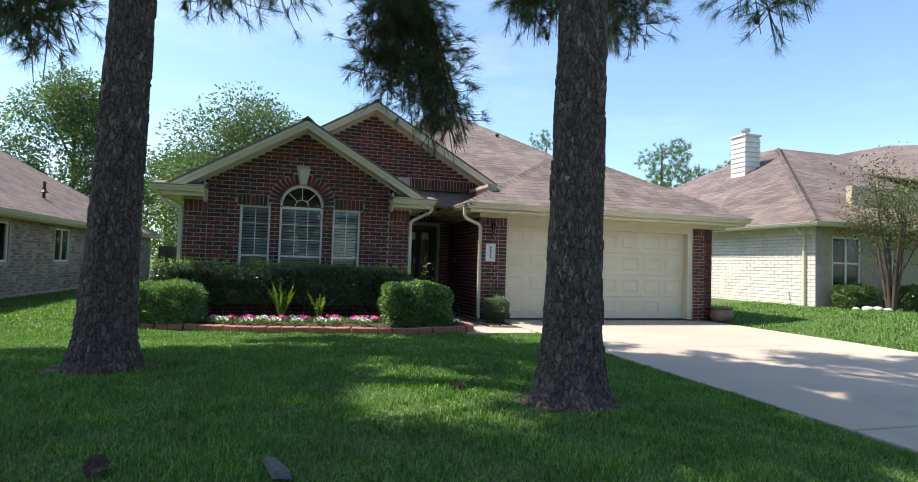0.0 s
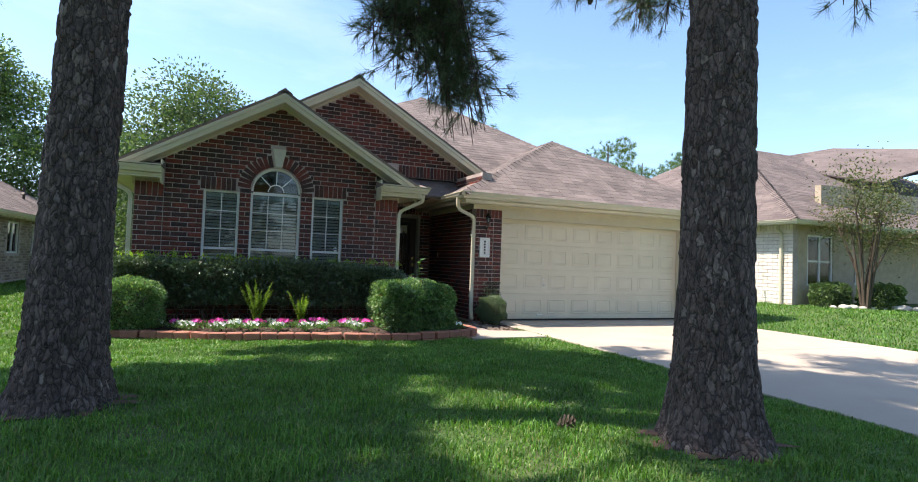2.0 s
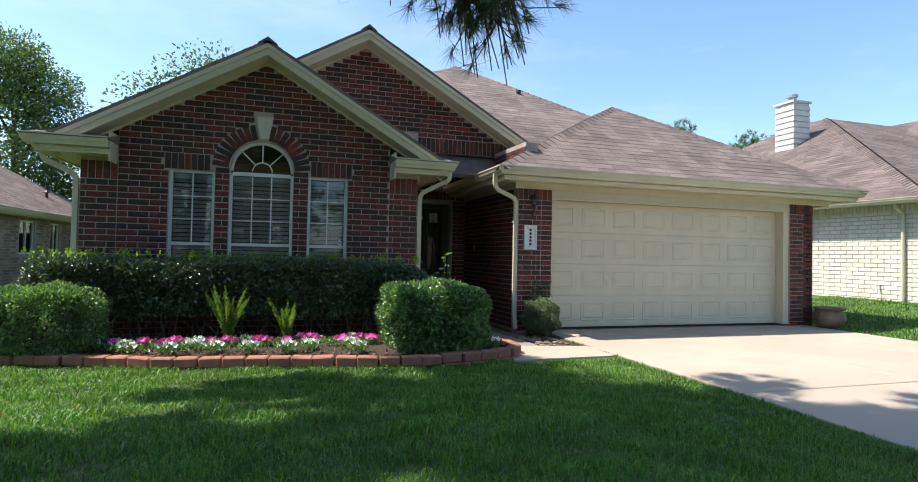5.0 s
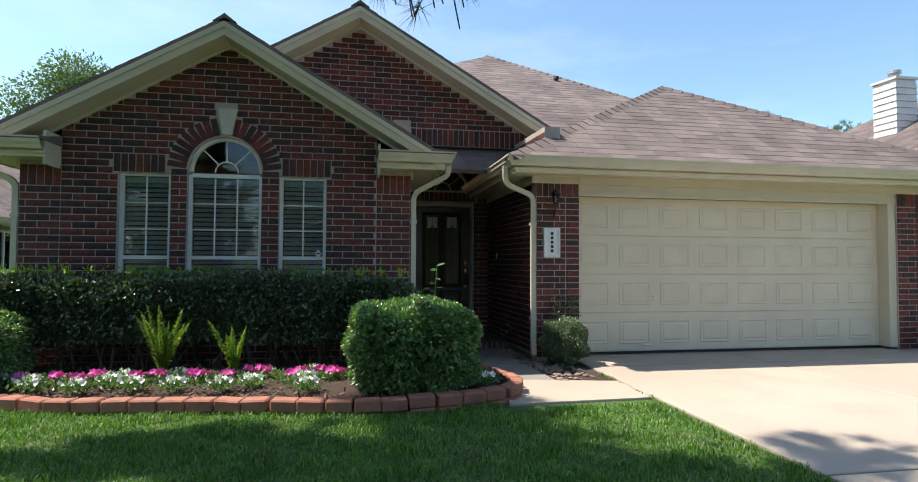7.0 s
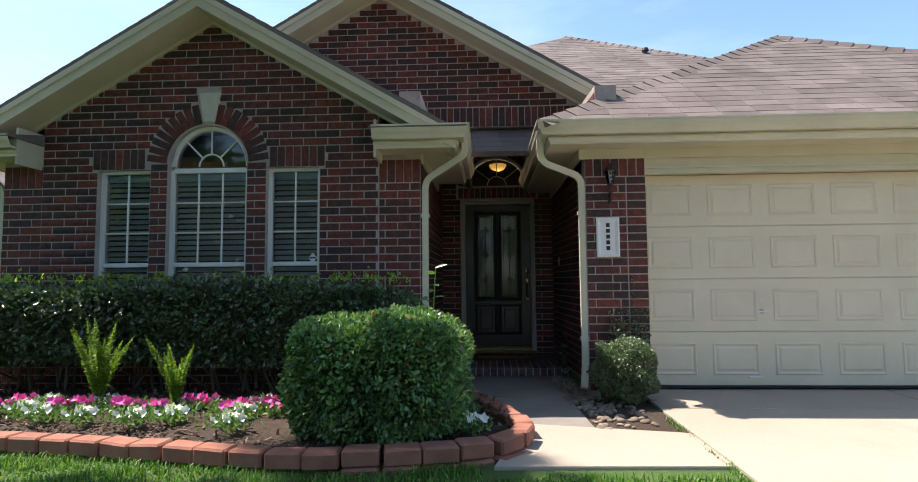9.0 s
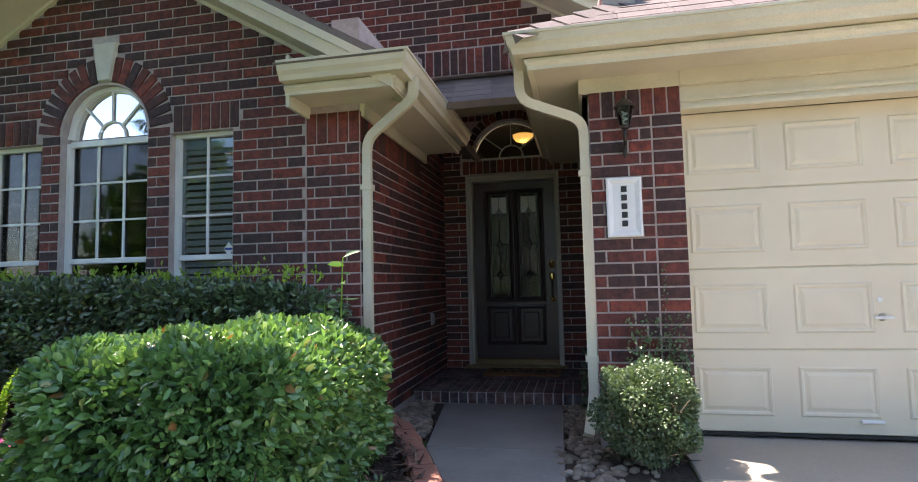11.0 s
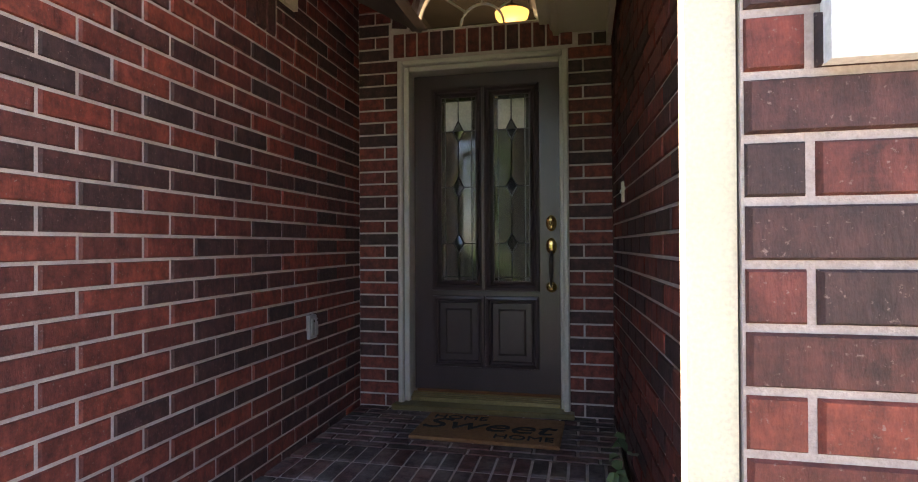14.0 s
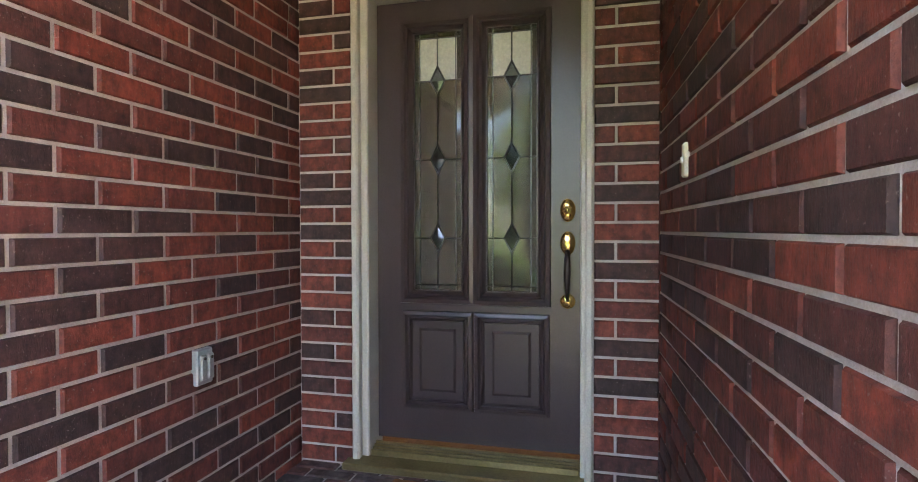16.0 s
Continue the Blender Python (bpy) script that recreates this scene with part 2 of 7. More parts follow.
BRASS = surface("polished_brass", (0.80, 0.55, 0.20), (0.86, 0.62, 0.25), 12, 0.18, 100, 0.02, metal=1.0)
DARK_METAL = surface("dark_bronze", (0.05, 0.042, 0.038), (0.075, 0.06, 0.05), 15, 0.45, 150, 0.1, metal=0.7)
BLACK_RUBBER = surface("black_plastic", (0.012, 0.012, 0.013), (0.02, 0.02, 0.021), 10, 0.45, 100, 0.05)
PLASTIC = surface("ivory_plastic", (0.62, 0.57, 0.47), (0.68, 0.63, 0.53), 10, 0.4, 100, 0.03)
# plaster darkened in its colour to give the rooms their dimness behind glass
INTERIOR_DIM = surface("dimmed_interior_plaster", (0.11, 0.095, 0.08), (0.14, 0.12, 0.10), 4, 0.9, 90, 0.1)
WOOD_FENCE = surface("weathered_fence_wood", (0.11, 0.075, 0.06), (0.17, 0.12, 0.095), 7, 0.85, 90, 0.4, stretch=(3, 3, 0.3))


def shingle_material(name, base, single=False):
    m, n, l, b = material(name, 0.92)
    info = n.new("ShaderNodeObjectInfo").outputs["Random"] if single else n.new("ShaderNodeNewGeometry").outputs["Random Per Island"]
    dark, light = tuple(c * 0.80 for c in base), tuple(c * 1.22 for c in base)
    r = ramp(n, [(0.0, dark), (0.5, base), (1.0, light)])
    l.new(info, r.inputs[0])
    stain = noise_node(n, l, 0.9, 6, 0.7)
    sr = ramp(n, [(0.35, (0.62, 0.60, 0.60)), (0.65, (1.12, 1.1, 1.08))])
    l.new(stain.outputs[0], sr.inputs[0])
    col = mixed(n, l, 1.0, r.outputs[0], sr.outputs[0], "MULTIPLY")
    grit = noise_node(n, l, 260, 2)
    gr = ramp(n, [(0.3, (0.7, 0.7, 0.7)), (0.7, (1.25, 1.25, 1.25))])
    l.new(grit.outputs[0], gr.inputs[0])
    l.new(mixed(n, l, 1.0, col, gr.outputs[0], "MULTIPLY"), b.inputs["Base Color"])
    bumped(n, l, b, grit.outputs[0], 0.5, 0.004)
    return m


SHINGLE = shingle_material("brown_shingle", (0.185, 0.152, 0.140))
SHINGLE_SINGLE = shingle_material("brown_shingle_single", (0.185, 0.152, 0.140), True)
SHINGLE_FAR = shingle_material("neighbour_shingle", (0.150, 0.118, 0.108))


def glass_material(name, tint=(1, 1, 1), rough=0.02, through=0.85):
    """Thin window glass: mostly clear, with the gloss of its surface."""
    m = bpy.data.materials.new(name)
    m.use_nodes = True
    n, l = m.node_tree.nodes, m.node_tree.links
    out = n["Material Output"]
    n.remove(n["Principled BSDF"])
    tr, gl, mx, fr = n.new("ShaderNodeBsdfTransparent"), n.new("ShaderNodeBsdfGlossy"), n.new("ShaderNodeMixShader"), n.new("ShaderNodeFresnel")
    tr.inputs[0].default_value = (*[c * through for c in tint], 1)
    gl.inputs["Roughness"].default_value = rough
    fr.inputs[0].default_value = 1.55
    l.new(fr.outputs[0], mx.inputs[0]); l.new(tr.outputs[0], mx.inputs[1]); l.new(gl.outputs[0], mx.inputs[2]); l.new(mx.outputs[0], out.inputs[0])
    return m


GLASS = glass_material("window_glass", (0.80, 0.87, 0.90), 0.015, 0.9)


def leaf_material(name, stops, rough=0.38, trans=0.35, gloss=0.5):
    m, n, l, b = material(name, rough)
    b.inputs["Specular IOR Level"].default_value = gloss
    info = n.new("ShaderNodeNewGeometry").outputs["Random Per Island"]
    r = ramp(n, stops)
    l.new(info, r.inputs[0])
    big = noise_node(n, l, 2.2, 3)
    br = ramp(n, [(0.3, (0.75, 0.75, 0.75)), (0.7, (1.2, 1.2, 1.2))])
    l.new(big.outputs[0], br.inputs[0])
    col = mixed(n, l, 1.0, r.outputs[0], br.outputs[0], "MULTIPLY")
    l.new(col, b.inputs["Base Color"])
    tl, mx = n.new("ShaderNodeBsdfTranslucent"), n.new("ShaderNodeMixShader")
    l.new(mixed(n, l, 1.0, col, (1.5, 1.6, 0.8), "MULTIPLY"), tl.inputs[0])
    mx.inputs[0].default_value = trans
    l.new(b.outputs[0], mx.inputs[1]); l.new(tl.outputs[0], mx.inputs[2])
    l.new(mx.outputs[0], n["Material Output"].inputs[0])
    return m


LEAF_BUSH = leaf_material("shrub_leaf", [(0.0, (0.064, 0.142, 0.044)), (0.55, (0.120, 0.238, 0.074)), (0.85, (0.19, 0.34, 0.11)), (0.985, (0.29, 0.41, 0.15)), (1.0, (0.30, 0.10, 0.03))], 0.33, 0.26, 0.85)
LEAF_VINE = leaf_material("vine_leaf", [(0.0, (0.070, 0.120, 0.055)), (0.6, (0.120, 0.185, 0.085)), (1.0, (0.19, 0.26, 0.13))], 0.4, 0.2, 0.9)
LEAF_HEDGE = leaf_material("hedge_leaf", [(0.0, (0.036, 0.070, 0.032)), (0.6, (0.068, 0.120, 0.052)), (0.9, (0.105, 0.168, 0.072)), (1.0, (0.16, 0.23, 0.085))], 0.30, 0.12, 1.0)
LEAF_YOUNG = leaf_material("young_leaf", [(0.0, (0.14, 0.26, 0.03)), (1.0, (0.26, 0.38, 0.06))], 0.4, 0.45)
LEAF_TREE = leaf_material("tree_leaf", [(0.0, (0.048, 0.092, 0.030)), (0.6, (0.085, 0.150, 0.045)), (1.0, (0.14, 0.22, 0.07))], 0.5, 0.35)
NEEDLE = leaf_material("pine_needle", [(0.0, (0.040, 0.066, 0.030)), (0.7, (0.070, 0.110, 0.044)), (1.0, (0.13, 0.15, 0.06))], 0.4, 0.25, 0.7)
GRASS = leaf_material("grass_blade", [(0.0, (0.038, 0.118, 0.013)), (0.6, (0.082, 0.215, 0.023)), (0.93, (0.145, 0.29, 0.045)), (1.0, (0.28, 0.25, 0.10))], 0.5, 0.32)
TWIG = surface("twig_bark", (0.07, 0.05, 0.035), (0.12, 0.09, 0.065), 30, 0.9, 200, 0.3)


def bark_material():
    m, n, l, b = material("pine_bark", 0.93)
    geo, mp = n.new("ShaderNodeNewGeometry"), n.new("ShaderNodeMapping")
    mp.inputs["Scale"].default_value = (34.0, 34.0, 11.0)
    warp = noise_node(n, l, 7.0, 4, 0.6)
    l.new(mixed(n, l, 0.085, geo.outputs["Position"], warp.outputs[1], "ADD"), mp.inputs[0])
    edge, cell = n.new("ShaderNodeTexVoronoi"), n.new("ShaderNodeTexVoronoi")
    edge.feature = "DISTANCE_TO_EDGE"
    for v in (edge, cell):
        v.inputs["Scale"].default_value = 1.0
        l.new(mp.outputs[0], v.inputs["Vector"])
    tone = n.new("ShaderNodeSeparateColor")
    l.new(cell.outputs["Color"], tone.inputs[0])
    r = ramp(n, [(0.0, (0.085, 0.062, 0.053)), (0.5, (0.125, 0.092, 0.079)), (0.9, (0.165, 0.125, 0.108)), (1.0, (0.26, 0.21, 0.18))])
    l.new(tone.outputs[0], r.inputs[0])
    flake = noise_node(n, l, 40.0, 6, 0.7, (1.0, 1.0, 0.55))
    fr_ = ramp(n, [(0.32, (0.35, 0.34, 0.34)), (0.68, (1.35, 1.3, 1.28))])
    l.new(flake.outputs[0], fr_.inputs[0])
    col = mixed(n, l, 1.0, r.outputs[0], fr_.outputs[0], "MULTIPLY")
    # near-black along the plate edges: shade of the furrows put into the colour
    furrow_shade = ramp(n, [(0.0, (0.85, 0.85, 0.85)), (0.11, (0, 0, 0))])
    l.new(edge.outputs["Distance"], furrow_shade.inputs[0])
    l.new(mixed(n, l, furrow_shade.outputs[0], col, (0.016, 0.011, 0.009)), b.inputs["Base Color"])
    hr = ramp(n, [(0.0, (0, 0, 0)), (0.22, (1, 1, 1))])
    l.new(edge.outputs["Distance"], hr.inputs[0])
    bumped(n, l, b, mixed(n, l, 0.5, hr.outputs[0], flake.outputs[0]), 0.9, 0.018)
    return m


BARK = bark_material()


# ---------------------------------------------------------------- ground
def ease(t):
    t = np.clip(t, 0.0, 1.0)
    return t * t * (3 - 2 * t)


def heights(x, y):
    """The lawn's height: a low mound round the pines, level at the drive and the bed, rising to the neighbour's lot."""
    return 0.06 + 0.0115 * np.clip(y, -6.0, 6.5) + 0.28 * ease((x - 10.0) / 4.5) + 0.19 * ease((4.9 - x) / 2.2) * ease((9.3 - y) / 3.2)


def gz(x, y):
    dip = min(max((y - 11.3) / 0.3, 0.0), 1.0) * 0.045 if 2.99 < x < 4.56 else 0.0
    return float(heights(x, y)) - dip


def build_ground():
    xs = sorted(set([-900, -300, -100, -40, -20] + [i * 0.4 for i in range(-30, 52)] + [2.98, 3.0, 4.54, 4.57, 30, 60, 140, 400, 900]))
    ys = sorted(set([-900, -300, -100, -40, -20] + [i * 0.4 for i in range(-24, 56)] + [11.3, 11.45, 11.6, 30, 60, 140, 400, 900]))
    s = Shape()
    s.v = [(x, y, gz(x, y)) for y in ys for x in xs]
    k = len(xs)
    s.f = [(j * k + i, j * k + i + 1, (j + 1) * k + i + 1, (j + 1) * k + i) for j in range(len(ys) - 1) for i in range(k - 1)]
    thing("ground", "green lawn soil under short grass", "ground", s, SOIL, kind="structure", smooth=True)


build_ground()

# driveway slabs: (x0, x1, y0, y1), with open joints between them
DRIVE_L, DRIVE_R = 4.97, 10.03
driveway = thing("driveway", "pale tan concrete driveway in front of the garage", "driveway", kind="structure")


def slab(corners, parent, mat, thick=0.14, lift=0.015, name="slab"):
    s = Shape()
    top = [(x, y, gz(min(x, 9.9), y) + lift) for x, y in corners]
    c = Vector((sum(p[0] for p in top) / 4, sum(p[1] for p in top) / 4, 0))
    inner = [(p[0] + (c.x - p[0]) * 0.006, p[1] + (c.y - p[1]) * 0.006, p[2] + 0.006) for p in top]
    low = [(p[0], p[1], p[2] - thick) for p in top]
    s.add(low + top + inner, [(0, 1, 5, 4), (1, 2, 6, 5), (2, 3, 7, 6), (3, 0, 4, 7), (4, 5, 9, 8), (5, 6, 10, 9), (6, 7, 11, 10), (7, 4, 8, 11), (8, 9, 10, 11)])
    return part(name, s, mat, parent)


for y0, y1 in ((10.95, 11.95), (7.78, 10.94), (3.93, 7.76), (0.2, 3.91), (-3.6, 0.18)):
    for x0, x1 in ((DRIVE_L, 7.14), (7.155, DRIVE_R)):
        slab([(x0, y0), (x1, y0), (x1, y1), (x0, y1)], driveway, CONCRETE)

walkway = thing("walkway", "grey concrete walk curving to the porch", "walkway", kind="structure")
slab([(3.66, 9.52), (4.955, 9.56), (4.955, 10.22), (3.88, 10.45)], walkway, CONCRETE)
slab([(3.885, 10.46), (4.36, 10.27), (4.32, 11.30), (3.52, 11.30)], walkway, CONCRETE_GREY, lift=0.010)
slab([(3.515, 11.315), (4.32, 11.315), (4.28, 12.70), (3.30, 12.70)], walkway, CONCRETE_GREY, lift=0.012)

# ---------------------------------------------------------------- brickwork
COURSE, PITCH, JOINT = 0.0738, 0.232, 0.0105


def unit_brick():
    """A brick's visible half: unit size in x and z, depth 1 in y, front at y = 0, edges cut."""
    s = Shape()
    a, b, d = 0.5, 0.47, 0.22
    o = [(-a, d, -a), (a, d, -a), (a, d, a), (-a, d, a)]
    i = [(-b, 0, -0.45), (b, 0, -0.45), (b, 0, 0.45), (-b, 0, 0.45)]
    r = [(-a, 1, -a), (a, 1, -a), (a, 1, a), (-a, 1, a)]
    s.add(o + i + r, [(4, 5, 6, 7), (0, 1, 5, 4), (1, 2, 6, 5), (2, 3, 7, 6), (3, 0, 4, 7), (8, 9, 1, 0), (9, 10, 2, 1), (10, 11, 3, 2), (11, 8, 0, 3)])
    return s


UNIT = unit_brick()
UNIT_V, UNIT_F = np.array(UNIT.v), UNIT.f
UNIT_MESH = UNIT.mesh("brick")
UNIT_MESH.materials.append(BRICK)
RNG = random.Random(5)


class Wall:
    """A brick wall in a plane: u runs along it, z up, and its face looks along -n (n points into the wall)."""

    def __init__(self, name, origin, u, n, label, thick=0.2):
        self.ob = thing(name, label, "wall", kind="structure")
        self.o, self.u, self.n, self.thick = Vector(origin), Vector(u), Vector(n), thick
        self.list = []

    def place(self, u, z, d=0.0):
        return self.o + self.u * u + self.n * d + Vector((0, 0, z))

    def body(self, cols, label="mortar joints behind the bricks"):
        """cols: (u0, u1, bottom0, bottom1, top0, top1) pieces of the mortar wall."""
        s = Shape()
        for u0, u1, b0, b1, t0, t1 in cols:
            p = []
            for z0, z1 in ((b0, b1), (t0, t1)):
                p += [self.place(u0, z0, 0), self.place(u1, z1, 0), self.place(u1, z1, self.thick), self.place(u0, z0, self.thick)]
            s.hexa(p)
        part("mortar", s, MORTAR, self.ob)

    def brick(self, uc, zc, w, h, turn=0.0, proud=0.0075):
        jit = RNG.uniform(-0.0012, 0.0012)
        self.list.append((uc, zc, w, h, turn, proud + jit))

    def courses(self, u0, u1, z0, z1, blocked=(), top=None, shift=0.0, proud=0.0075):
        """Running bond from z0 to z1; blocked: functions that give the closed intervals of u at a height band; top: height over u."""
        k, z = 0, z0
        while z + 0.02 < z1:
            zt = min(z + COURSE, z1)
            off = (0.0 if k % 2 else PITCH / 2) + shift
            u = u0 - PITCH + (off % PITCH)
            while u < u1:
                spans = [(max(u, u0), min(u + PITCH, u1))]
                for fn in blocked:
                    for lo, hi in fn(z, zt):
                        nxt = []
                        for a, b in spans:
                            if hi <= a or lo >= b:
                                nxt.append((a, b))
                            else:
                                nxt += [(a, lo), (hi, b)]
                        spans = [(a, b) for a, b in nxt if b - a > 0.03]
                for a, b in spans:
                    if top is not None:
                        while b - a > 0.04 and top(a) < zt:
                            a += 0.02
                        while b - a > 0.04 and top(b) < zt:
                            b -= 0.02
                    if b - a > 0.045:
                        self.brick((a + b) / 2, (z + zt) / 2, b - a - JOINT, zt - z - JOINT, proud=proud)
                u += PITCH
            z, k = zt, k + 1

    def soldiers(self, u0, u1, z0, z1, proud=0.009):
        n = max(1, round((u1 - u0) / COURSE))
        w = (u1 - u0) / n
        for i in range(n):
            self.brick(u0 + (i + 0.5) * w, (z0 + z1) / 2, w - JOINT, z1 - z0 - JOINT, proud=proud)

    def ring(self, uc, zc, r0, r1, a0, a1, proud=0.011, skip=None):
        n = round((a1 - a0) * (r0 + r1) / 2 / COURSE)
        for i in range(n):
            a = a0 + (i + 0.5) * (a1 - a0) / n
            if skip and skip(a):
                continue
            r = (r0 + r1) / 2
            self.brick(uc + r * math.cos(a), zc + r * math.sin(a), (a1 - a0) / n * r - JOINT, r1 - r0 - JOINT, a - math.pi / 2, proud)

    def emit(self, near, singles=300):
        """The bricks nearest to a place become parts, the rest one joined part."""
        near = Vector(near)
        basis = Matrix((self.u, self.n, Vector((0, 0, 1)))).transposed()
        order = sorted(self.list, key=lambda b: (self.place(b[0], b[1]) - near).length)
        verts, faces = [], []
        for i, (uc, zc, w, h, turn, proud) in enumerate(order):
            rot = basis.to_4x4() @ Matrix.Rotation(-turn, 4, "Y") @ Matrix.Diagonal((w, 0.03, h, 1))
            m = Matrix.Translation(self.place(uc, zc, -proud)) @ rot
            if i < singles:
                ob = new("brick", UNIT_MESH)
                ob.parent = self.ob
                ob.matrix_basis = m
            else:
                a = np.array(m)
                n = len(verts) * 12
                verts.append(UNIT_V @ a[:3, :3].T + a[:3, 3])
                faces += [tuple(q + n for q in f) for f in UNIT_F]
        if verts:
            part("brick_courses", raw_mesh("brick_courses", np.concatenate(verts), faces, BRICK_JOINED), None, self.ob, kind="stuff")


def block_rect(u0, u1, z0, z1):
    return lambda a, b: [(u0, u1)] if b > z0 + 0.01 and a < z1 - 0.01 else []


def block_disc(uc, zc, r):
    def fn(a, b):
        if a + 0.01 < zc:
            return []
        d = max(0.0, (a + b) / 2 - zc)
        return [(uc - math.sqrt(r * r - d * d), uc + math.sqrt(r * r - d * d))] if d < r else []
    return fn


def arch_cols(uc, zc, r, zt, z_low=None, n=16):
    """Wall pieces above a half-round opening."""
    out = []
    for i in range(n):
        a, b = -r + 2 * r * i / n, -r + 2 * r * (i + 1) / n
        out.append((uc + a, uc + b, zc + math.sqrt(max(0, r * r - a * a)), zc + math.sqrt(max(0, r * r - b * b)), zt(uc + a), zt(uc + b)))
    return out


FW, GW, DW = 11.55, 11.52, 14.08          # front wall, garage front, door wall
BASE = 0.16
APEX1_X, APEX2_X = 1.02, 2.42
PITCH1 = 0.583


def gable1(x):
    return 3.70 - PITCH1 * abs(x - APEX1_X)


def gable2(x):
    return 4.46 - PITCH1 * abs(x - APEX2_X)


# --- front wall with three windows (u = x)
WIN = {"L": (-0.09, 0.43), "C": (0.60, 1.37), "R": (1.56, 2.07)}
W_TOP, W_BOT = 2.246, 0.756
ARCH_C, ARCH_R = (0.985, 2.28), 0.385
wf = Wall("wall_front", (0, FW, 0), (1, 0, 0), (0, 1, 0), "dark red brick front wall with three white windows", 0.2)
cols = [(-0.64, -0.09, BASE, BASE, gable1(-0.64), gable1(-0.09)), (0.43, 0.60, BASE, BASE, gable1(0.43), gable1(0.60)),
        (1.37, 1.56, BASE, BASE, gable1(1.37), gable1(1.56)), (2.07, 2.63, BASE, BASE, gable1(2.07), gable1(2.63))]
for a, b in WIN.values():
    cols.append((a, b, BASE, BASE, W_BOT, W_BOT))
for key in "LR":
    a, b = WIN[key]
    cols.append((a, b, W_TOP, W_TOP, gable1(a), gable1(b)))
cols += arch_cols(ARCH_C[0], ARCH_C[1], ARCH_R, gable1)
wf.body(cols)
blocks = [block_rect(a, b, W_BOT, W_TOP) for a, b in WIN.values()]
blocks += [block_rect(-0.14, 0.38, W_TOP, BASE + 31 * COURSE), block_rect(1.58, 2.12, W_TOP, BASE + 31 * COURSE), block_disc(*ARCH_C, 0.598),
           block_rect(0.88, 1.09, 2.6, 2.99)]
wf.courses(-0.64, 2.63, BASE, 3.72, blocks, gable1)
wf.soldiers(-0.14, 0.375, W_TOP, BASE + 31 * COURSE)
wf.soldiers(1.585, 2.12, W_TOP, BASE + 31 * COURSE)
wf.ring(*ARCH_C, 0.395, 0.60, 0.06, math.pi - 0.06, skip=lambda a: abs(a - math.pi / 2) < 0.16)
# side strips of the front wall, set a little back
for a, b in ((-1.03, -0.64), (2.63, 3.02)):
    ws = Wall("wall_front_side", (0, FW + 0.008, 0), (1, 0, 0), (0, 1, 0), "dark red brick end of the front wall under the eave", 0.19)
    ws.body([(a, b - (0.012 if b > 0 else 0.0), BASE, BASE, 2.5, 2.5)])
    ws.courses(a, b, BASE, BASE + 26 * COURSE, shift=0.06)
    ws.soldiers(a, b, BASE + 26 * COURSE, 2.30)
    ws.emit((4.3, 9.5, 1.2), 200)
wf.emit((3.0, 10.5, 1.2))

s = Shape().box(-1.03, 2.99, FW + 0.012, FW + 0.2, 0.0, BASE).box(3.00, 3.012, FW + 0.05, 12.74, 0.0, BASE).box(4.56, 5.07, GW + 0.012, GW + 0.2, 0.0, BASE).box(9.62, 10.12, GW + 0.012, GW + 0.2, 0.0, BASE)
thing("foundation", "grey concrete foundation edge under the brick walls", "foundation", s, CONCRETE_GREY, kind="structure")

# keystone
s = Shape()
s.add([(0.91, FW - 0.035, 2.97), (1.10, FW - 0.035, 2.97), (1.05, FW - 0.035, 2.69), (0.95, FW - 0.035, 2.69),
       (0.89, FW + 0.02, 2.985), (1.12, FW + 0.02, 2.985), (1.065, FW + 0.02, 2.675), (0.935, FW + 0.02, 2.675)],
      [(3, 2, 1, 0), (0, 1, 5, 4), (1, 2, 6, 5), (2, 3, 7, 6), (3, 0, 4, 7)])
thing("keystone", "pale cast-stone keystone over the arched window", "keystone", s, surface("cast_stone", (0.55, 0.52, 0.45), (0.62, 0.59, 0.51), 12, 0.85, 160, 0.3), kind="structure")

# --- entry: left wall (u = y), door wall (u = x), right wall
wl_ = Wall("wall_entry_left", (3.02, 0, 0), (0, 1, 0), (-1, 0, 0), "dark red brick side wall of the entry", 0.2)
wl_.body([(FW + 0.012, DW + 0.1, 0.06, 0.06, 2.95, 2.95)])
wl_.courses(FW + 0.010, 14.0, BASE, BASE + 26 * COURSE, shift=0.03)
wl_.courses(13.06, 14.0, BASE + 26 * COURSE, 2.9, shift=0.05)
wl_.soldiers(FW + 0.010, 13.05, BASE + 26 * COURSE, 2.30)
wl_.emit((4.0, 12.4, 1.2), 320)

ENTRY_R = 4.515
wr_ = Wall("wall_entry_right", (5.240, 0, 0), Vector((-0.052, 1, 0)).normalized(), Vector((1, 0.052, 0)).normalized(), "dark red brick side wall beside the front door", 0.2)
wr_.body([(GW + 0.03, DW + 0.1, 0.06, 0.06, 2.95, 2.95)])
wr_.courses(GW + 0.03, 14.02, BASE, 2.9, shift=0.1)
wr_.emit((4.2, 12.0, 1.2), 330)

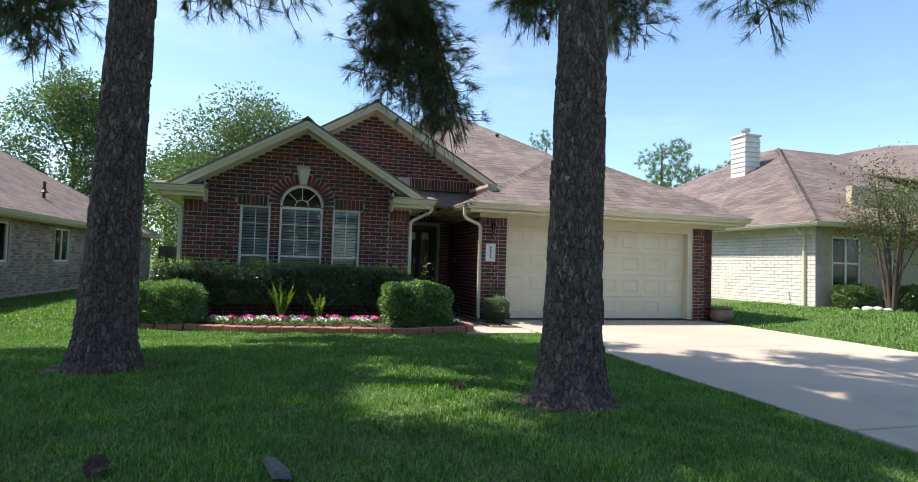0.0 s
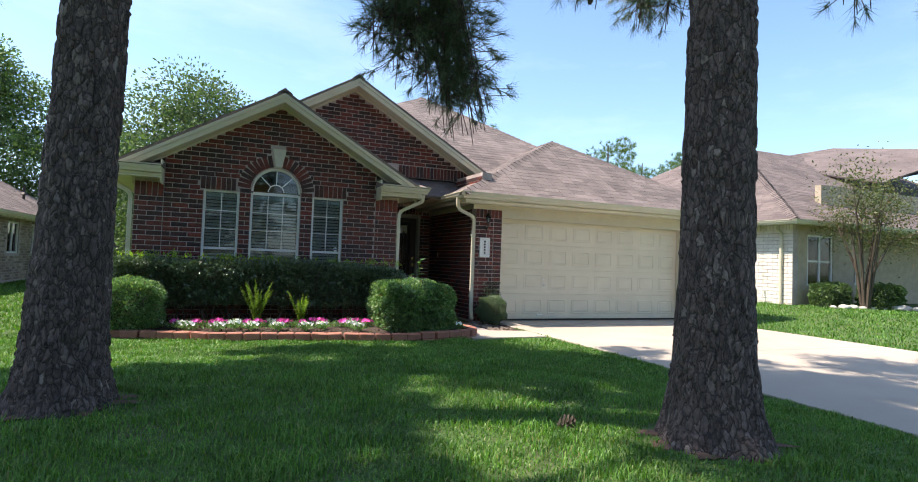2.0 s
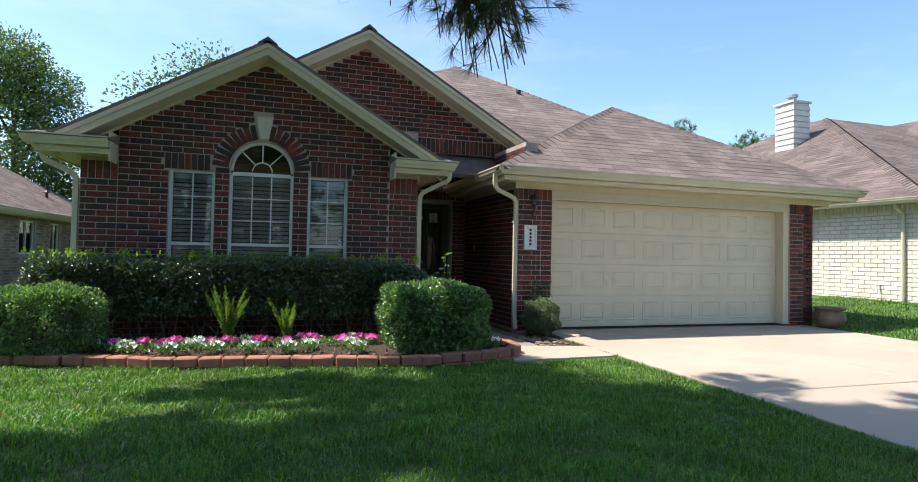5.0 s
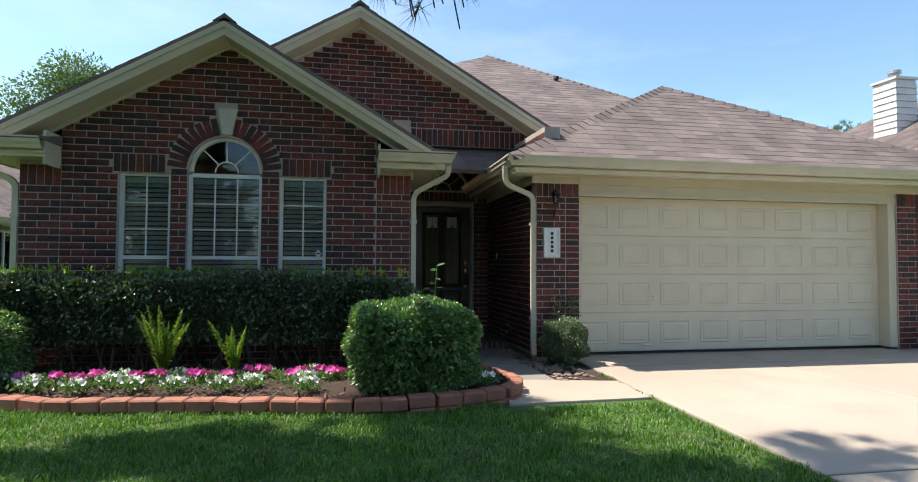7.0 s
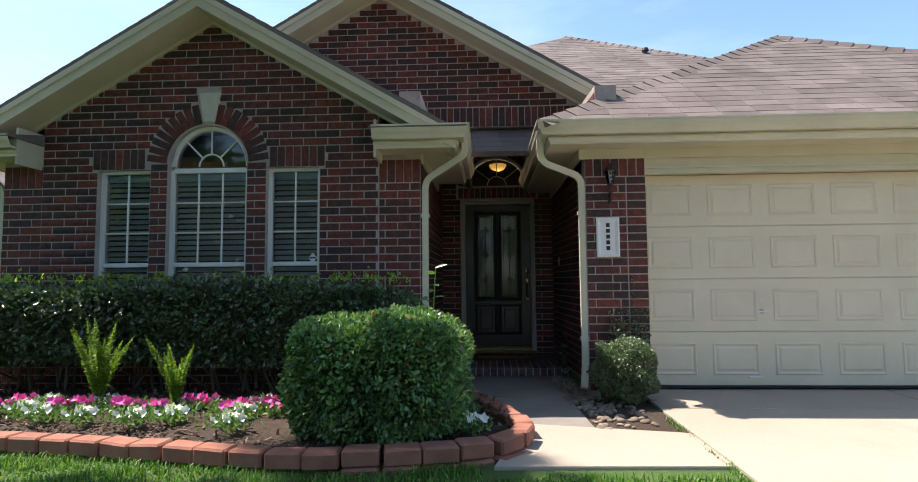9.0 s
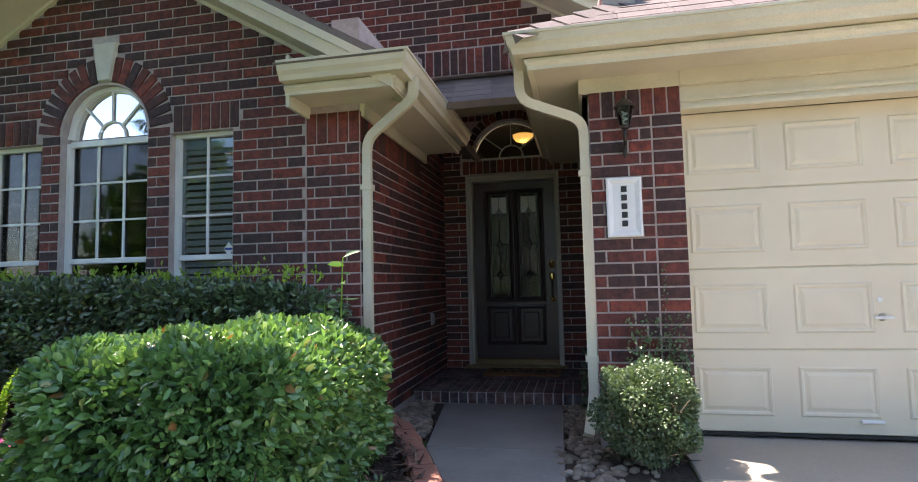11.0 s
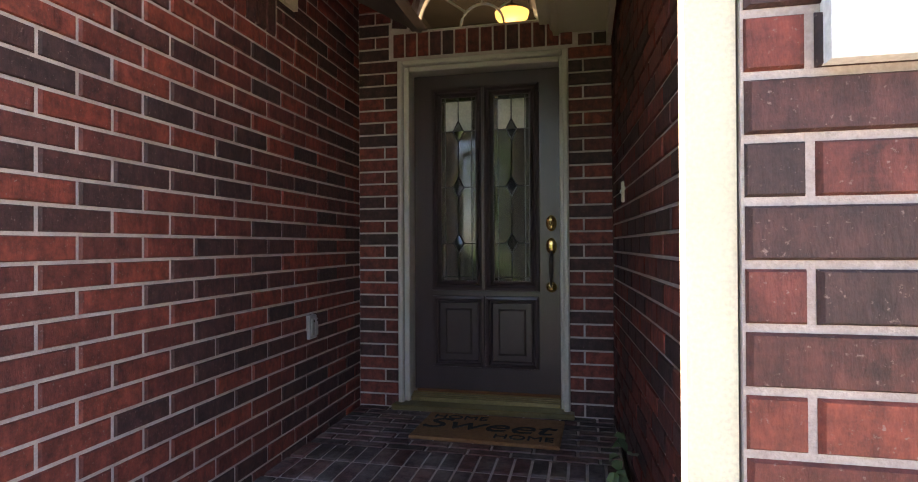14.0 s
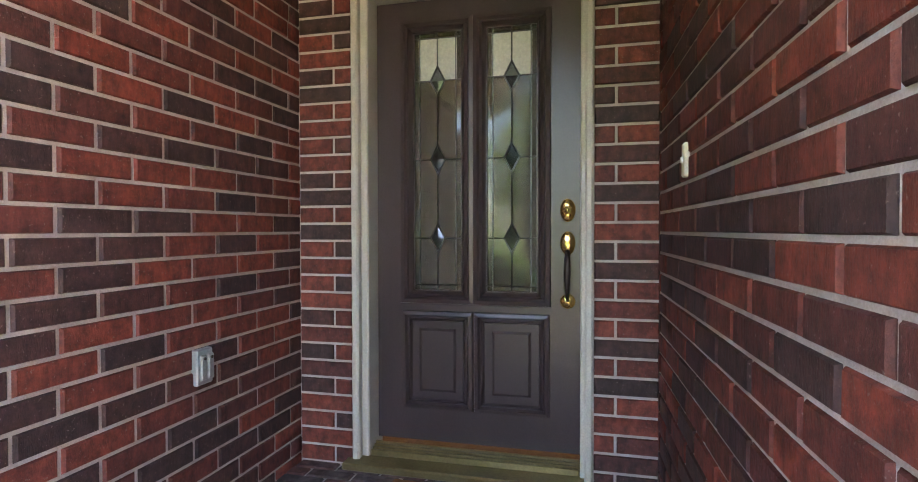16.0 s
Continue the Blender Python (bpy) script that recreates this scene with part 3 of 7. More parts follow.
FR_L, FR_R, FR_T, PORCH = 3.275, 4.265, 2.255, 0.20
wd = Wall("wall_door", (0, DW - 0.08, 0), (1, 0, 0), (0, 1, 0), "dark red brick wall round the front door and fanlight", 0.16)
TR_C, TR_R = (3.77, 2.43), 0.43
wd.body([(2.9, FR_L, 0.06, 0.06, 2.95, 2.95), (FR_R, 4.6, 0.06, 0.06, 2.95, 2.95), (FR_L, FR_R, FR_T, FR_T, TR_C[1], TR_C[1]),
         (FR_L, TR_C[0] - TR_R, TR_C[1], TR_C[1], 2.95, 2.95), (TR_C[0] + TR_R, FR_R, TR_C[1], TR_C[1], 2.95, 2.95)] + arch_cols(*TR_C, TR_R, lambda u: 2.95))
dblocks = [block_rect(FR_L, FR_R, 0, FR_T), block_rect(3.22, 4.32, FR_T, TR_C[1]), block_disc(*TR_C, TR_R + 0.115)]
for k in range(28):
    z = PORCH + k * COURSE
    for a, b, flip_ in ((3.02, FR_L - 0.002, 0), (FR_R + 0.002, ENTRY_R, 1)):
        cut_ = a + (b - a) * (0.66 if not flip_ else 0.34)
        for p, q in ([(a, b)] if k % 2 else [(a, cut_), (cut_, b)]):
            wd.brick((p + q) / 2, z + COURSE / 2, q - p - JOINT, COURSE - JOINT)
wd.courses(3.02, ENTRY_R, PORCH + 28 * COURSE, 2.70, dblocks, shift=0.11)
wd.soldiers(3.02, ENTRY_R, 2.70 + 0.16, 2.93)
wd.soldiers(3.24, 4.30, FR_T + 0.02, TR_C[1] - 0.005)
wd.ring(*TR_C, TR_R + 0.005, TR_R + 0.11, 0.04, math.pi - 0.04)
wd.emit((3.8, 12.5, 1.2), 330)

# --- upper gable wall over the entry
wg = Wall("wall_gable_upper", (0, 12.68, 0), (1, 0, 0), (0, 1, 0), "dark red brick upper gable wall", 0.2)
wg.body([(0.0, APEX2_X, 2.9, 2.9, gable2(0.0), gable2(APEX2_X)), (APEX2_X, 5.2, 2.9, 2.9, gable2(APEX2_X), gable2(5.2))])
wg.courses(0.3, 5.15, 3.135, 4.46, (), gable2)
wg.soldiers(2.9, 5.1, 2.90, 3.13)
wg.emit((3.8, 10.0, 2.5), 300)

# --- garage front: two brick piers
for a, b, nm in ((4.53, 5.07, "narrow dark red brick pier beside the garage door"), (9.62, 10.13, "dark red brick corner pier of the garage")):
    wp = Wall("wall_garage_pier", (0, GW, 0), (1, 0, 0), (0, 1, 0), nm, 0.19)
    wp.body([(a + 0.002, b, 0.1, 0.1, 2.45, 2.45)])
    if a < 5:
        for k in range(26):
            cuts = (4.53, 4.757, 4.897) if k % 2 else (4.53, 4.605, 4.825, 4.897)
            for c_, d_ in zip(cuts, cuts[1:]):
                wp.brick((c_ + d_) / 2, BASE + 0.015 + (k + 0.5) * COURSE, d_ - c_ - JOINT, COURSE - JOINT)
            wp.brick(4.9865, BASE + 0.015 + (k + 0.5) * COURSE, 0.167, COURSE - JOINT)
    else:
        wp.courses(a, b, BASE, BASE + 26 * COURSE, shift=0.05)
    wp.soldiers(a, b, BASE + 26 * COURSE + (0.015 if a < 5 else 0.0), 2.30)
    wp.emit((4.6, 10.5, 1.2), 300)
wq = Wall("wall_garage_side", (10.13, 0, 0), (0, 1, 0), (-1, 0, 0), "dark red brick side wall of the garage", 0.2)
wq.body([(GW, 19.0, 0.1, 0.1, 2.45, 2.45)])
wq.emit((0, 0, 0), 1)

# plain walls that close the house
s = Shape()
s.box(-1.03, -0.85, FW + 0.05, 19.0, 0.1, 2.45).box(-1.03, 10.13, 18.8, 19.0, 0.1, 2.45)
thing("wall_rear", "dark red brick side and rear walls", "wall", s, BRICK_JOINED, kind="structure")
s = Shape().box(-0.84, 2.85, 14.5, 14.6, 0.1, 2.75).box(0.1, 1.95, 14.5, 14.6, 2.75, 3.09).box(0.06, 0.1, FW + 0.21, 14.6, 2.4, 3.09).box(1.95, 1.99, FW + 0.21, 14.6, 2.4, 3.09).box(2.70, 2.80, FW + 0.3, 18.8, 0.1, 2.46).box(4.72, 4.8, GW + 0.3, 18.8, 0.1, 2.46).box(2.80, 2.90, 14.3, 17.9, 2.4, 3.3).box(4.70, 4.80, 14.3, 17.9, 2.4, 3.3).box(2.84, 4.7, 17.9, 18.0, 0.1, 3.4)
thing("wall_interior", "plain plastered interior walls, coloured dark like a dim room", "wall", s, INTERIOR_DIM, kind="structure")
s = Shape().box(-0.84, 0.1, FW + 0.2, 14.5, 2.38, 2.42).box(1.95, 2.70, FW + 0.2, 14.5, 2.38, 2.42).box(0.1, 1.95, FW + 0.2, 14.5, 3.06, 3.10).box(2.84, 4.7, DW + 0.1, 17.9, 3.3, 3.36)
thing("ceiling", "plain plastered ceiling, coloured dark like a dim room", "ceiling", s, INTERIOR_DIM, kind="structure")
s = Shape().box(-0.84, 2.70, FW + 0.2, 14.5, 0.14, 0.20).box(2.84, 4.7, 14.24, 18.0, 0.14, 0.20).box(4.8, 10.0, GW + 0.3, 18.8, 0.12, 0.17)
thing("floor", "plain interior floor", "floor", s, WOOD_FENCE, kind="structure")
s = Shape().box(2.9, 4.6, 12.70, DW + 0.1, 2.95, 3.0)
thing("ceiling_porch", "brown-shadowed cream porch ceiling", "ceiling", s, CREAM, kind="structure")


# ---------------------------------------------------------------- roofs
def roof_face(poly, parent, single=False, mat=None, tab=0.31, expo=0.145):
    """Shingle tabs over a sloping polygon: the first edge is its eave."""
    p = [Vector(q) for q in poly]
    u = (p[1] - p[0]).normalized()
    nrm = (p[1] - p[0]).cross(p[2] - p[0]).normalized()
    if nrm.z < 0:
        nrm = -nrm
    v = nrm.cross(u).normalized()
    if v.z < 0:
        v = -v
    pts = [((q - p[0]).dot(u), (q - p[0]).dot(v)) for q in p]
    vmax = max(q[1] for q in pts)
    verts, faces = [], []
    flip = u.cross(v).dot(nrm) < 0

    def span(h):
        xs = []
        for i in range(len(pts)):
            (a, b), (c, d) = pts[i], pts[(i + 1) % len(pts)]
            if (b - h) * (d - h) < 0:
                xs.append(a + (c - a) * (h - b) / (d - b))
        return (min(xs), max(xs)) if len(xs) > 1 else None
    row, out = 0, []
    while row * expo < vmax - 0.01:
        h0, h1 = row * expo, min((row + 1) * expo + 0.01, vmax)
        sp0, sp1 = span(h0 + 0.004), span(max(h0 + 0.006, h1 - 0.004))
        if sp0 and sp1:
            x = sp0[0] - tab + ((row * 0.43) % 1) * tab
            while x < sp0[1]:
                a, b = max(x, sp0[0]) + 0.002, min(x + tab, sp0[1]) - 0.002
                if b - a > 0.02:
                    a1, b1 = max(a, sp1[0]), min(b, sp1[1])
                    if b1 <= a1:
                        a1 = b1 = min(max((a + b) / 2, sp1[0]), sp1[1])
                        b1 += 0.001
                    lift = 0.007 + RNG.uniform(0, 0.003)
                    sag = RNG.uniform(-0.006, 0.006)
                    c = [p[0] + u * a + v * (h0 + sag), p[0] + u * b + v * (h0 + sag), p[0] + u * b1 + v * h1, p[0] + u * a1 + v * h1]
                    out.append(([c[0] + nrm * lift, c[1] + nrm * lift, c[2] + nrm * 0.005, c[3] + nrm * 0.005, c[0], c[1]]))
                x += tab
        row += 1
    fs = [(0, 1, 2, 3), (4, 5, 1, 0), (4, 0, 3, 3)[:3], (5, 2, 1)]
    if flip:
        fs = [f[::-1] for f in fs]
    if single:
        for c in out:
            s = Shape().add(c, fs)
            part("shingle", s, SHINGLE_SINGLE, parent)
    else:
        s = Shape()
        for c in out:
            s.add(c, fs)
        part("shingle_courses", s, mat or SHINGLE, parent, kind="stuff")
    d = Shape()
    n = len(p)
    d.add([q for q in p] + [q - nrm * 0.05 for q in p], [tuple(range(n)), tuple(range(n, 2 * n))[::-1]] + [(i, (i + 1) % n, n + (i + 1) % n, n + i) for i in range(n)])
    part("roof_deck", d, mat or SHINGLE, parent)


def ridge_caps(a, b, parent, mat=None, w=0.12):
    a, b = Vector(a), Vector(b)
    d = b - a
    n = max(1, int(d.length / 0.16))
    t = d.normalized()
    side = t.cross(Vector((0, 0, 1))).normalized()
    up = side.cross(t).normalized()
    s = Shape()
    for i in range(n):
        p, q = a + d * (i / n), a + d * ((i + 1.25) / n)
        pr = [p - side * w - up * 0.055, p + up * 0.035, p + side * w - up * 0.055, q - side * w - up * 0.068, q + up * 0.018, q + side * w - up * 0.068]
        s.add(pr, [(0, 1, 4, 3), (1, 2, 5, 4), (0, 2, 1)])
    part("ridge_cap", s, mat or SHINGLE, parent, kind="stuff")


EAVE = 2.50
roof_garage = thing("roof_garage", "brown asphalt-shingle hip roof of the garage", "roof", kind="structure")
GA = (7.30, 13.45, 4.17)
GB = (7.30, 17.0, 4.17)
c0, c1 = (4.10, 11.13, EAVE), (10.88, 11.13, EAVE)
roof_face([c0, c1, GA], roof_garage, True)
roof_face([(4.10, 17.5, EAVE), c0, GA, GB], roof_garage)
roof_face([c1, (10.88, 17.5, EAVE), GB, GA], roof_garage)
ridge_caps(c0, GA, roof_garage)
ridge_caps(c1, GA, roof_garage)
ridge_caps(GA, GB, roof_garage)

roof_main = thing("roof_main", "brown asphalt-shingle main hip roof", "roof", kind="structure")
MA, MB = (5.22, 17.2, 5.90), (5.22, 17.7, 5.90)
m0, m1 = (-1.45, 12.2, EAVE), (10.75, 12.2, EAVE)
roof_face([m0, m1, MA], roof_main)
roof_face([m1, (10.75, 19.3, EAVE), MB, MA], roof_main)
roof_face([(-1.45, 19.3, EAVE), m0, MA, MB], roof_main)
roof_face([(10.75, 19.3, EAVE), (-1.45, 19.3, EAVE), MB], roof_main)
ridge_caps(m1, MA, roof_main)
ridge_caps(MA, MB, roof_main)

for nm, ax, az, y0, y1, half, lab in (("roof_gable_front", APEX1_X, 3.865, 11.22, 15.2, 2.42, "brown shingle roof of the front gable"),
                                      ("roof_gable_upper", APEX2_X, 4.66, 12.36, 16.3, 2.98, "brown shingle roof of the upper gable")):
    rg = thing(nm, lab, "roof", kind="structure")
    zl = az - PITCH1 * half
    roof_face([(ax + half, y0, zl), (ax + half, y1, zl), (ax, y1, az), (ax, y0, az)], rg)
    roof_face([(ax - half, y1, zl), (ax - half, y0, zl), (ax, y0, az), (ax, y1, az)], rg)
    ridge_caps((ax, y0, az + 0.01), (ax, y1, az + 0.01), rg)
    # rake boards: soffit, wide fascia and a narrow crown strip
    wall_y = FW if "front" in nm else 12.68
    for sgn in (-1, 1):
        run = half - (0.08 if "front" in nm else 0.02)
        def rake(d0, d1, ya, yb, name, lab2=""):
            s = Shape()
            top = [(ax, az - d0), (ax + sgn * run, az - d0 - PITCH1 * run), (ax + sgn * run, az - d1 - PITCH1 * run), (ax, az - d1)]
            s.prism(top if sgn < 0 else top[::-1], "y", ya, yb)
            part(name, s, CREAM, rg, lab2)
        rake(0.045, 0.10, y0 - 0.015, y0 + 0.03, "crown_board")
        rake(0.10, 0.185, y0 + 0.005, y0 + 0.05, "rake_board", "cream painted rake board")
        rake(0.17, 0.183, y0 + 0.05, wall_y + 0.02, "soffit")
        rake(0.185, 0.215, wall_y - 0.03, wall_y + 0.01, "frieze_board")


# ---------------------------------------------------------------- eaves, gutters and downspouts
GUTTER_PROFILE = [(0.0, 0.0), (0.075, 0.0), (0.085, 0.03), (0.105, 0.055), (0.115, 0.10), (0.125, 0.10), (0.125, 0.115), (0.108, 0.115), (0.098, 0.062), (0.068, 0.012), (0.008, 0.012), (0.008, 0.11), (0.0, 0.11)]


def eave(name, path, inset, label, soff=True):
    """A boxed eave along a path (outside to the right): fascia, soffit, frieze and gutter."""
    ob = thing(name, label, "eave", kind="structure")
    zf = path[0][2]
    part("gutter", Shape().sweep(GUTTER_PROFILE, path), CREAM, ob, "cream metal gutter")
    part("fascia", Shape().sweep([(-0.03, -0.07), (0.0, -0.07), (0.0, 0.115), (-0.03, 0.115)], path), CREAM, ob)
    part("crown_strip", Shape().sweep([(0.0, -0.05), (0.018, -0.03), (0.018, -0.01), (0.0, -0.01)], path), CREAM, ob)
    part("soffit", Shape().sweep([(-inset, -0.055), (-0.03, -0.055), (-0.03, -0.04), (-inset, -0.04)], path), CREAM, ob)
    part("frieze", Shape().sweep([(-inset, -0.145), (-inset + 0.022, -0.145), (-inset + 0.022, -0.055), (-inset, -0.055)], path), CREAM, ob)
    return ob


ez = 2.40
eave("eave_garage", [(4.19, 14.0, ez), (4.19, 11.22, ez), (10.78, 11.22, ez), (10.78, 17.5, ez)][::1], 0.31, "cream boxed eave and gutter of the garage")
eave("eave_entry", [(2.64, 11.25, ez), (3.37, 11.25, ez), (3.37, 13.20, ez)], 0.34, "cream boxed cornice return with gutter over the entry")
eave("eave_left", [(-1.39, 18.0, ez), (-1.39, 11.25, ez), (-0.65, 11.25, ez)], 0.34, "cream boxed cornice return with gutter at the house corner")
# shingled caps and end boards of the cornice returns
for x0, x1, end in ((2.62, 3.47, -1), (-1.49, -0.63, 1)):
    s = Shape().hexa([(x0, 11.13, 2.49), (x1, 11.13, 2.49), (x1, FW, 2.49), (x0, FW, 2.49), (x0, 11.13, 2.505), (x1, 11.13, 2.505), (x1, FW, 2.60), (x0, FW, 2.60)])
    thing("cornice_cap", "brown shingled cap of a cornice return", "roof", s, SHINGLE, kind="structure")
    xe = x0 + 0.03 if end < 0 else x1 - 0.03
    s = Shape().box(xe - 0.012, xe + 0.012, 11.26, FW + 0.02, 2.26, 2.60)
    thing("cornice_end", "cream end board of a cornice return", "trim", s, CREAM, kind="structure")


def downspout(name, path, label, boot=False):
    ob = thing(name, label, "downspout")
    path = [Vector(p) for p in path]
    smooth = [path[0]]
    for i in range(1, len(path) - 1):
        a, b, c = path[i - 1], path[i], path[i + 1]
        r = min(0.09, (a - b).length / 2.2, (c - b).length / 2.2)
        p, q = b + (a - b).normalized() * r, b + (c - b).normalized() * r
        for k in range(6):
            t = k / 5
            smooth.append((p * (1 - t) + b * t) * (1 - t) + (b * (1 - t) + q * t) * t)
    smooth.append(path[-1])
    prof = []
    w, d = 0.029, 0.022
    for k in range(5):
        prof += [(-w + 2 * w * k / 4.5, -d), (-w + 2 * w * (k + 0.5) / 4.5, -d + 0.004)]
    prof += [(w, -d), (w, d), (-w, d)]
    # the ribbed face looks to the front: turn the profile with the y axis as its up
    part("pipe", Shape().sweep([(a, -b) for a, b in prof], smooth, up=Vector((0, 1, 0.02))), CREAM, ob, "cream ribbed metal pipe")
    for z in (0.62, 1.75):
        p = path[-2]
        part("strap", Shape().box(p.x - 0.041, p.x + 0.041, p.y - 0.031, p.y + 0.031, z, z + 0.035), CREAM, ob)
    if boot:
        part("boot", Shape().tube([path[-1] + Vector((0, 0, 0.06 - 0.012 * k)) + Vector((-0.004 * k, -0.006 * k, 0)) for k in range(22)],
                                  [0.062 if k % 2 else 0.052 for k in range(22)], 16), BLACK_RUBBER, ob, "black corrugated drain pipe")
    return ob


downspout("downspout", [(3.445, 11.42, 2.43), (3.445, 11.42, 2.30), (3.062, 11.585, 2.10), (3.062, 11.585, 0.36)], "cream ribbed downspout at the entry corner", True)
downspout("downspout", [(4.12, 11.42, 2.43), (4.12, 11.42, 2.22), (4.500, 11.55, 2.10), (4.500, 11.55, 0.40), (4.46, 11.40, 0.22)], "cream ribbed downspout beside the house sign")
downspout("downspout", [(-1.36, 11.40, 2.42), (-1.36, 11.40, 2.26), (-1.08, 11.60, 2.12), (-1.08, 11.60, 0.22)], "cream ribbed downspout at the house corner")


# ---------------------------------------------------------------- garage door
def build_garage_door():
    ob = thing("garage_door", "cream raised-panel garage door, closed", "garage door")
    x0, x1, z0, zt, y = 5.05, 9.50, 0.19, 2.13, 11.70
    hs = (zt - z0) / 4
    for r in range(4):
        za, zb = z0 + r * hs + 0.002, z0 + (r + 1) * hs - 0.002
        sec = part("section", Shape().bevel_box(x0, x1, y, y + 0.04, za, zb, 0.006), GARAGE_PAINT, ob)
        n = 8
        w = (x1 - x0) / n
        for i in range(n):
            a, b = x0 + i * w + 0.07, x0 + (i + 1) * w - 0.07
            c, d = za + 0.095, zb - 0.095
            s = Shape()
            rings = []
            for ins, dep in ((0, 0.0), (0.010, -0.007), (0.022, -0.004), (0.030, 0.003), (0.055, -0.006), (0.062, -0.006)):
                rings.append([(a + ins, y + dep - 0.001, c + ins), (b - ins, y + dep - 0.001, c + ins), (b - ins, y + dep - 0.001, d - ins), (a + ins, y + dep - 0.001, d - ins)])
            k = len(rings)
            s.add([p for rr in rings for p in rr], [(4 * j + q, 4 * j + (q + 1) % 4, 4 * j + 4 + (q + 1) % 4, 4 * j + 4 + q) for j in range(k - 1) for q in range(4)] + [(4 * k - 4, 4 * k - 3, 4 * k - 2, 4 * k - 1)])
            part("raised_panel", s, GARAGE_PAINT, sec)
    part("backing", Shape().box(x0, x1, y + 0.012, y + 0.036, z0 + 0.01, zt - 0.01), GARAGE_PAINT, ob)
    part("bottom_seal", Shape().box(x0, x1, y - 0.004, y + 0.04, 0.172, 0.19), BLACK_RUBBER, ob, "black rubber bottom seal")
    hx, hz = 6.13, 0.86
    h = part("lock_handle", Shape().lathe([(0, -0.010), (0.020, -0.010), (0.022, 0), (0.014, 0.005), (0.009, 0.016), (0, 0.016)], n=16, m=Matrix.Translation((hx, y - 0.002, hz)) @ Matrix.Rotation(radians(90), 4, "X")), surface("lock_metal", (0.42, 0.40, 0.36), (0.55, 0.53, 0.48), 20, 0.35, 120, 0.1, metal=0.8), ob, "worn steel lock handle", True)
    part("lever", Shape().bevel_box(hx - 0.05, hx + 0.05, y - 0.035, y - 0.022, hz - 0.010, hz + 0.006, 0.004, None), WHITE_METAL, h)
    part("keyhole", Shape().lathe([(0, 0.008), (0.014, 0.006), (0.016, 0)], n=14, m=Matrix.Translation((hx - 0.005, y, hz + 0.10)) @ Matrix.Rotation(radians(90), 4, "X")), WHITE_METAL, ob, "", True)
    part("pull_handle", Shape().bevel_box(5.98, 6.10, y - 0.025, y - 0.004, 0.262, 0.280, 0.004), WHITE_METAL, ob, "small pale pull handle")


build_garage_door()
s = Shape()
s.box(5.07, 9.62, 11.50, 11.72, 2.26, 2.45).box(5.07, 9.62, 11.545, 11.70, 2.13, 2.26).box(9.50, 9.62, 11.545, 11.74, 0.19, 2.13).box(5.045, 5.072, 11.56, 11.74, 0.19, 2.13)
s.box(5.07, 9.62, 11.53, 11.546, 2.165, 2.185).box(5.07, 9.62, 11.53, 11.546, 2.118, 2.14).box(9.488, 9.512, 11.53, 11.57, 0.19, 2.13)
thing("garage_trim", "cream painted header and jamb boards round the garage door", "trim", s, CREAM, kind="structure")

# ---------------------------------------------------------------- trees (trunks)
def bark_trunk(base, top, r0, r1, flare, seed, rings=460, n=170):
    """A pine trunk with deep plated bark."""
    base, top = Vector(base), Vector(top)
    verts = np.zeros((rings * n, 3), dtype=np.float32)
    k = 0
    H = (top - base).length
    for i in range(rings):
        t = (i / (rings - 1)) ** 1.25
        z = t * H
        r = r0 + (r1 - r0) * t + flare * math.exp(-z / 0.16) + 0.05 * math.exp(-z / 0.6)
        c = base.lerp(top, t)
        for q in range(n):
            a = 2 * math.pi * q / n
            ca, sa = math.cos(a), math.sin(a)
            p = Vector((ca * r * 17 + seed, sa * r * 17, z * 6.5))
            w = noise.noise(p * 0.7) * 0.5
            d = noise.voronoi(p + Vector((w, w, w * 0.6)))[0]
            crack = min(1.0, (d[1] - d[0]) * 5.5)
            rough = noise.noise(p * 3.1) * 0.25
            rr = r + 0.019 * (crack - 0.8) * (0.75 + 0.5 * noise.cell(p)) + 0.009 * rough + 0.006 * noise.cell(p * 1.0)
            rr += flare * 0.5 * math.exp(-z / 0.2) * noise.noise(Vector((ca * 1.6 + seed, sa * 1.6, 0)))
            verts[k] = (c.x + ca * rr, c.y + sa * rr, c.z + z * 0)
            k += 1
    i, q = np.meshgrid(np.arange(rings - 1), np.arange(n), indexing="ij")
    j = (q + 1) % n
    faces = np.stack([i * n + q, i * n + j, (i + 1) * n + j, (i + 1) * n + q], -1).reshape(-1, 4)
    return raw_mesh("trunk", verts, faces, BARK, True)


PINES = (((-0.605, 6.04, 0.27), (-0.36, 5.95, 8.6), 0.200, 0.125, 0.11, 3.0), ((2.875, 4.42, 0.25), (3.08, 4.55, 8.4), 0.206, 0.13, 0.10, 11.0))
pine_trees = []
for base, top, r0, r1, flare, seed in PINES:
    tree = thing("pine_tree", "tall pine with deeply furrowed grey-brown bark on the lawn", "tree", group="pines on the lawn")
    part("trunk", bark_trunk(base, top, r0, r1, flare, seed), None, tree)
    pine_trees.append(tree)


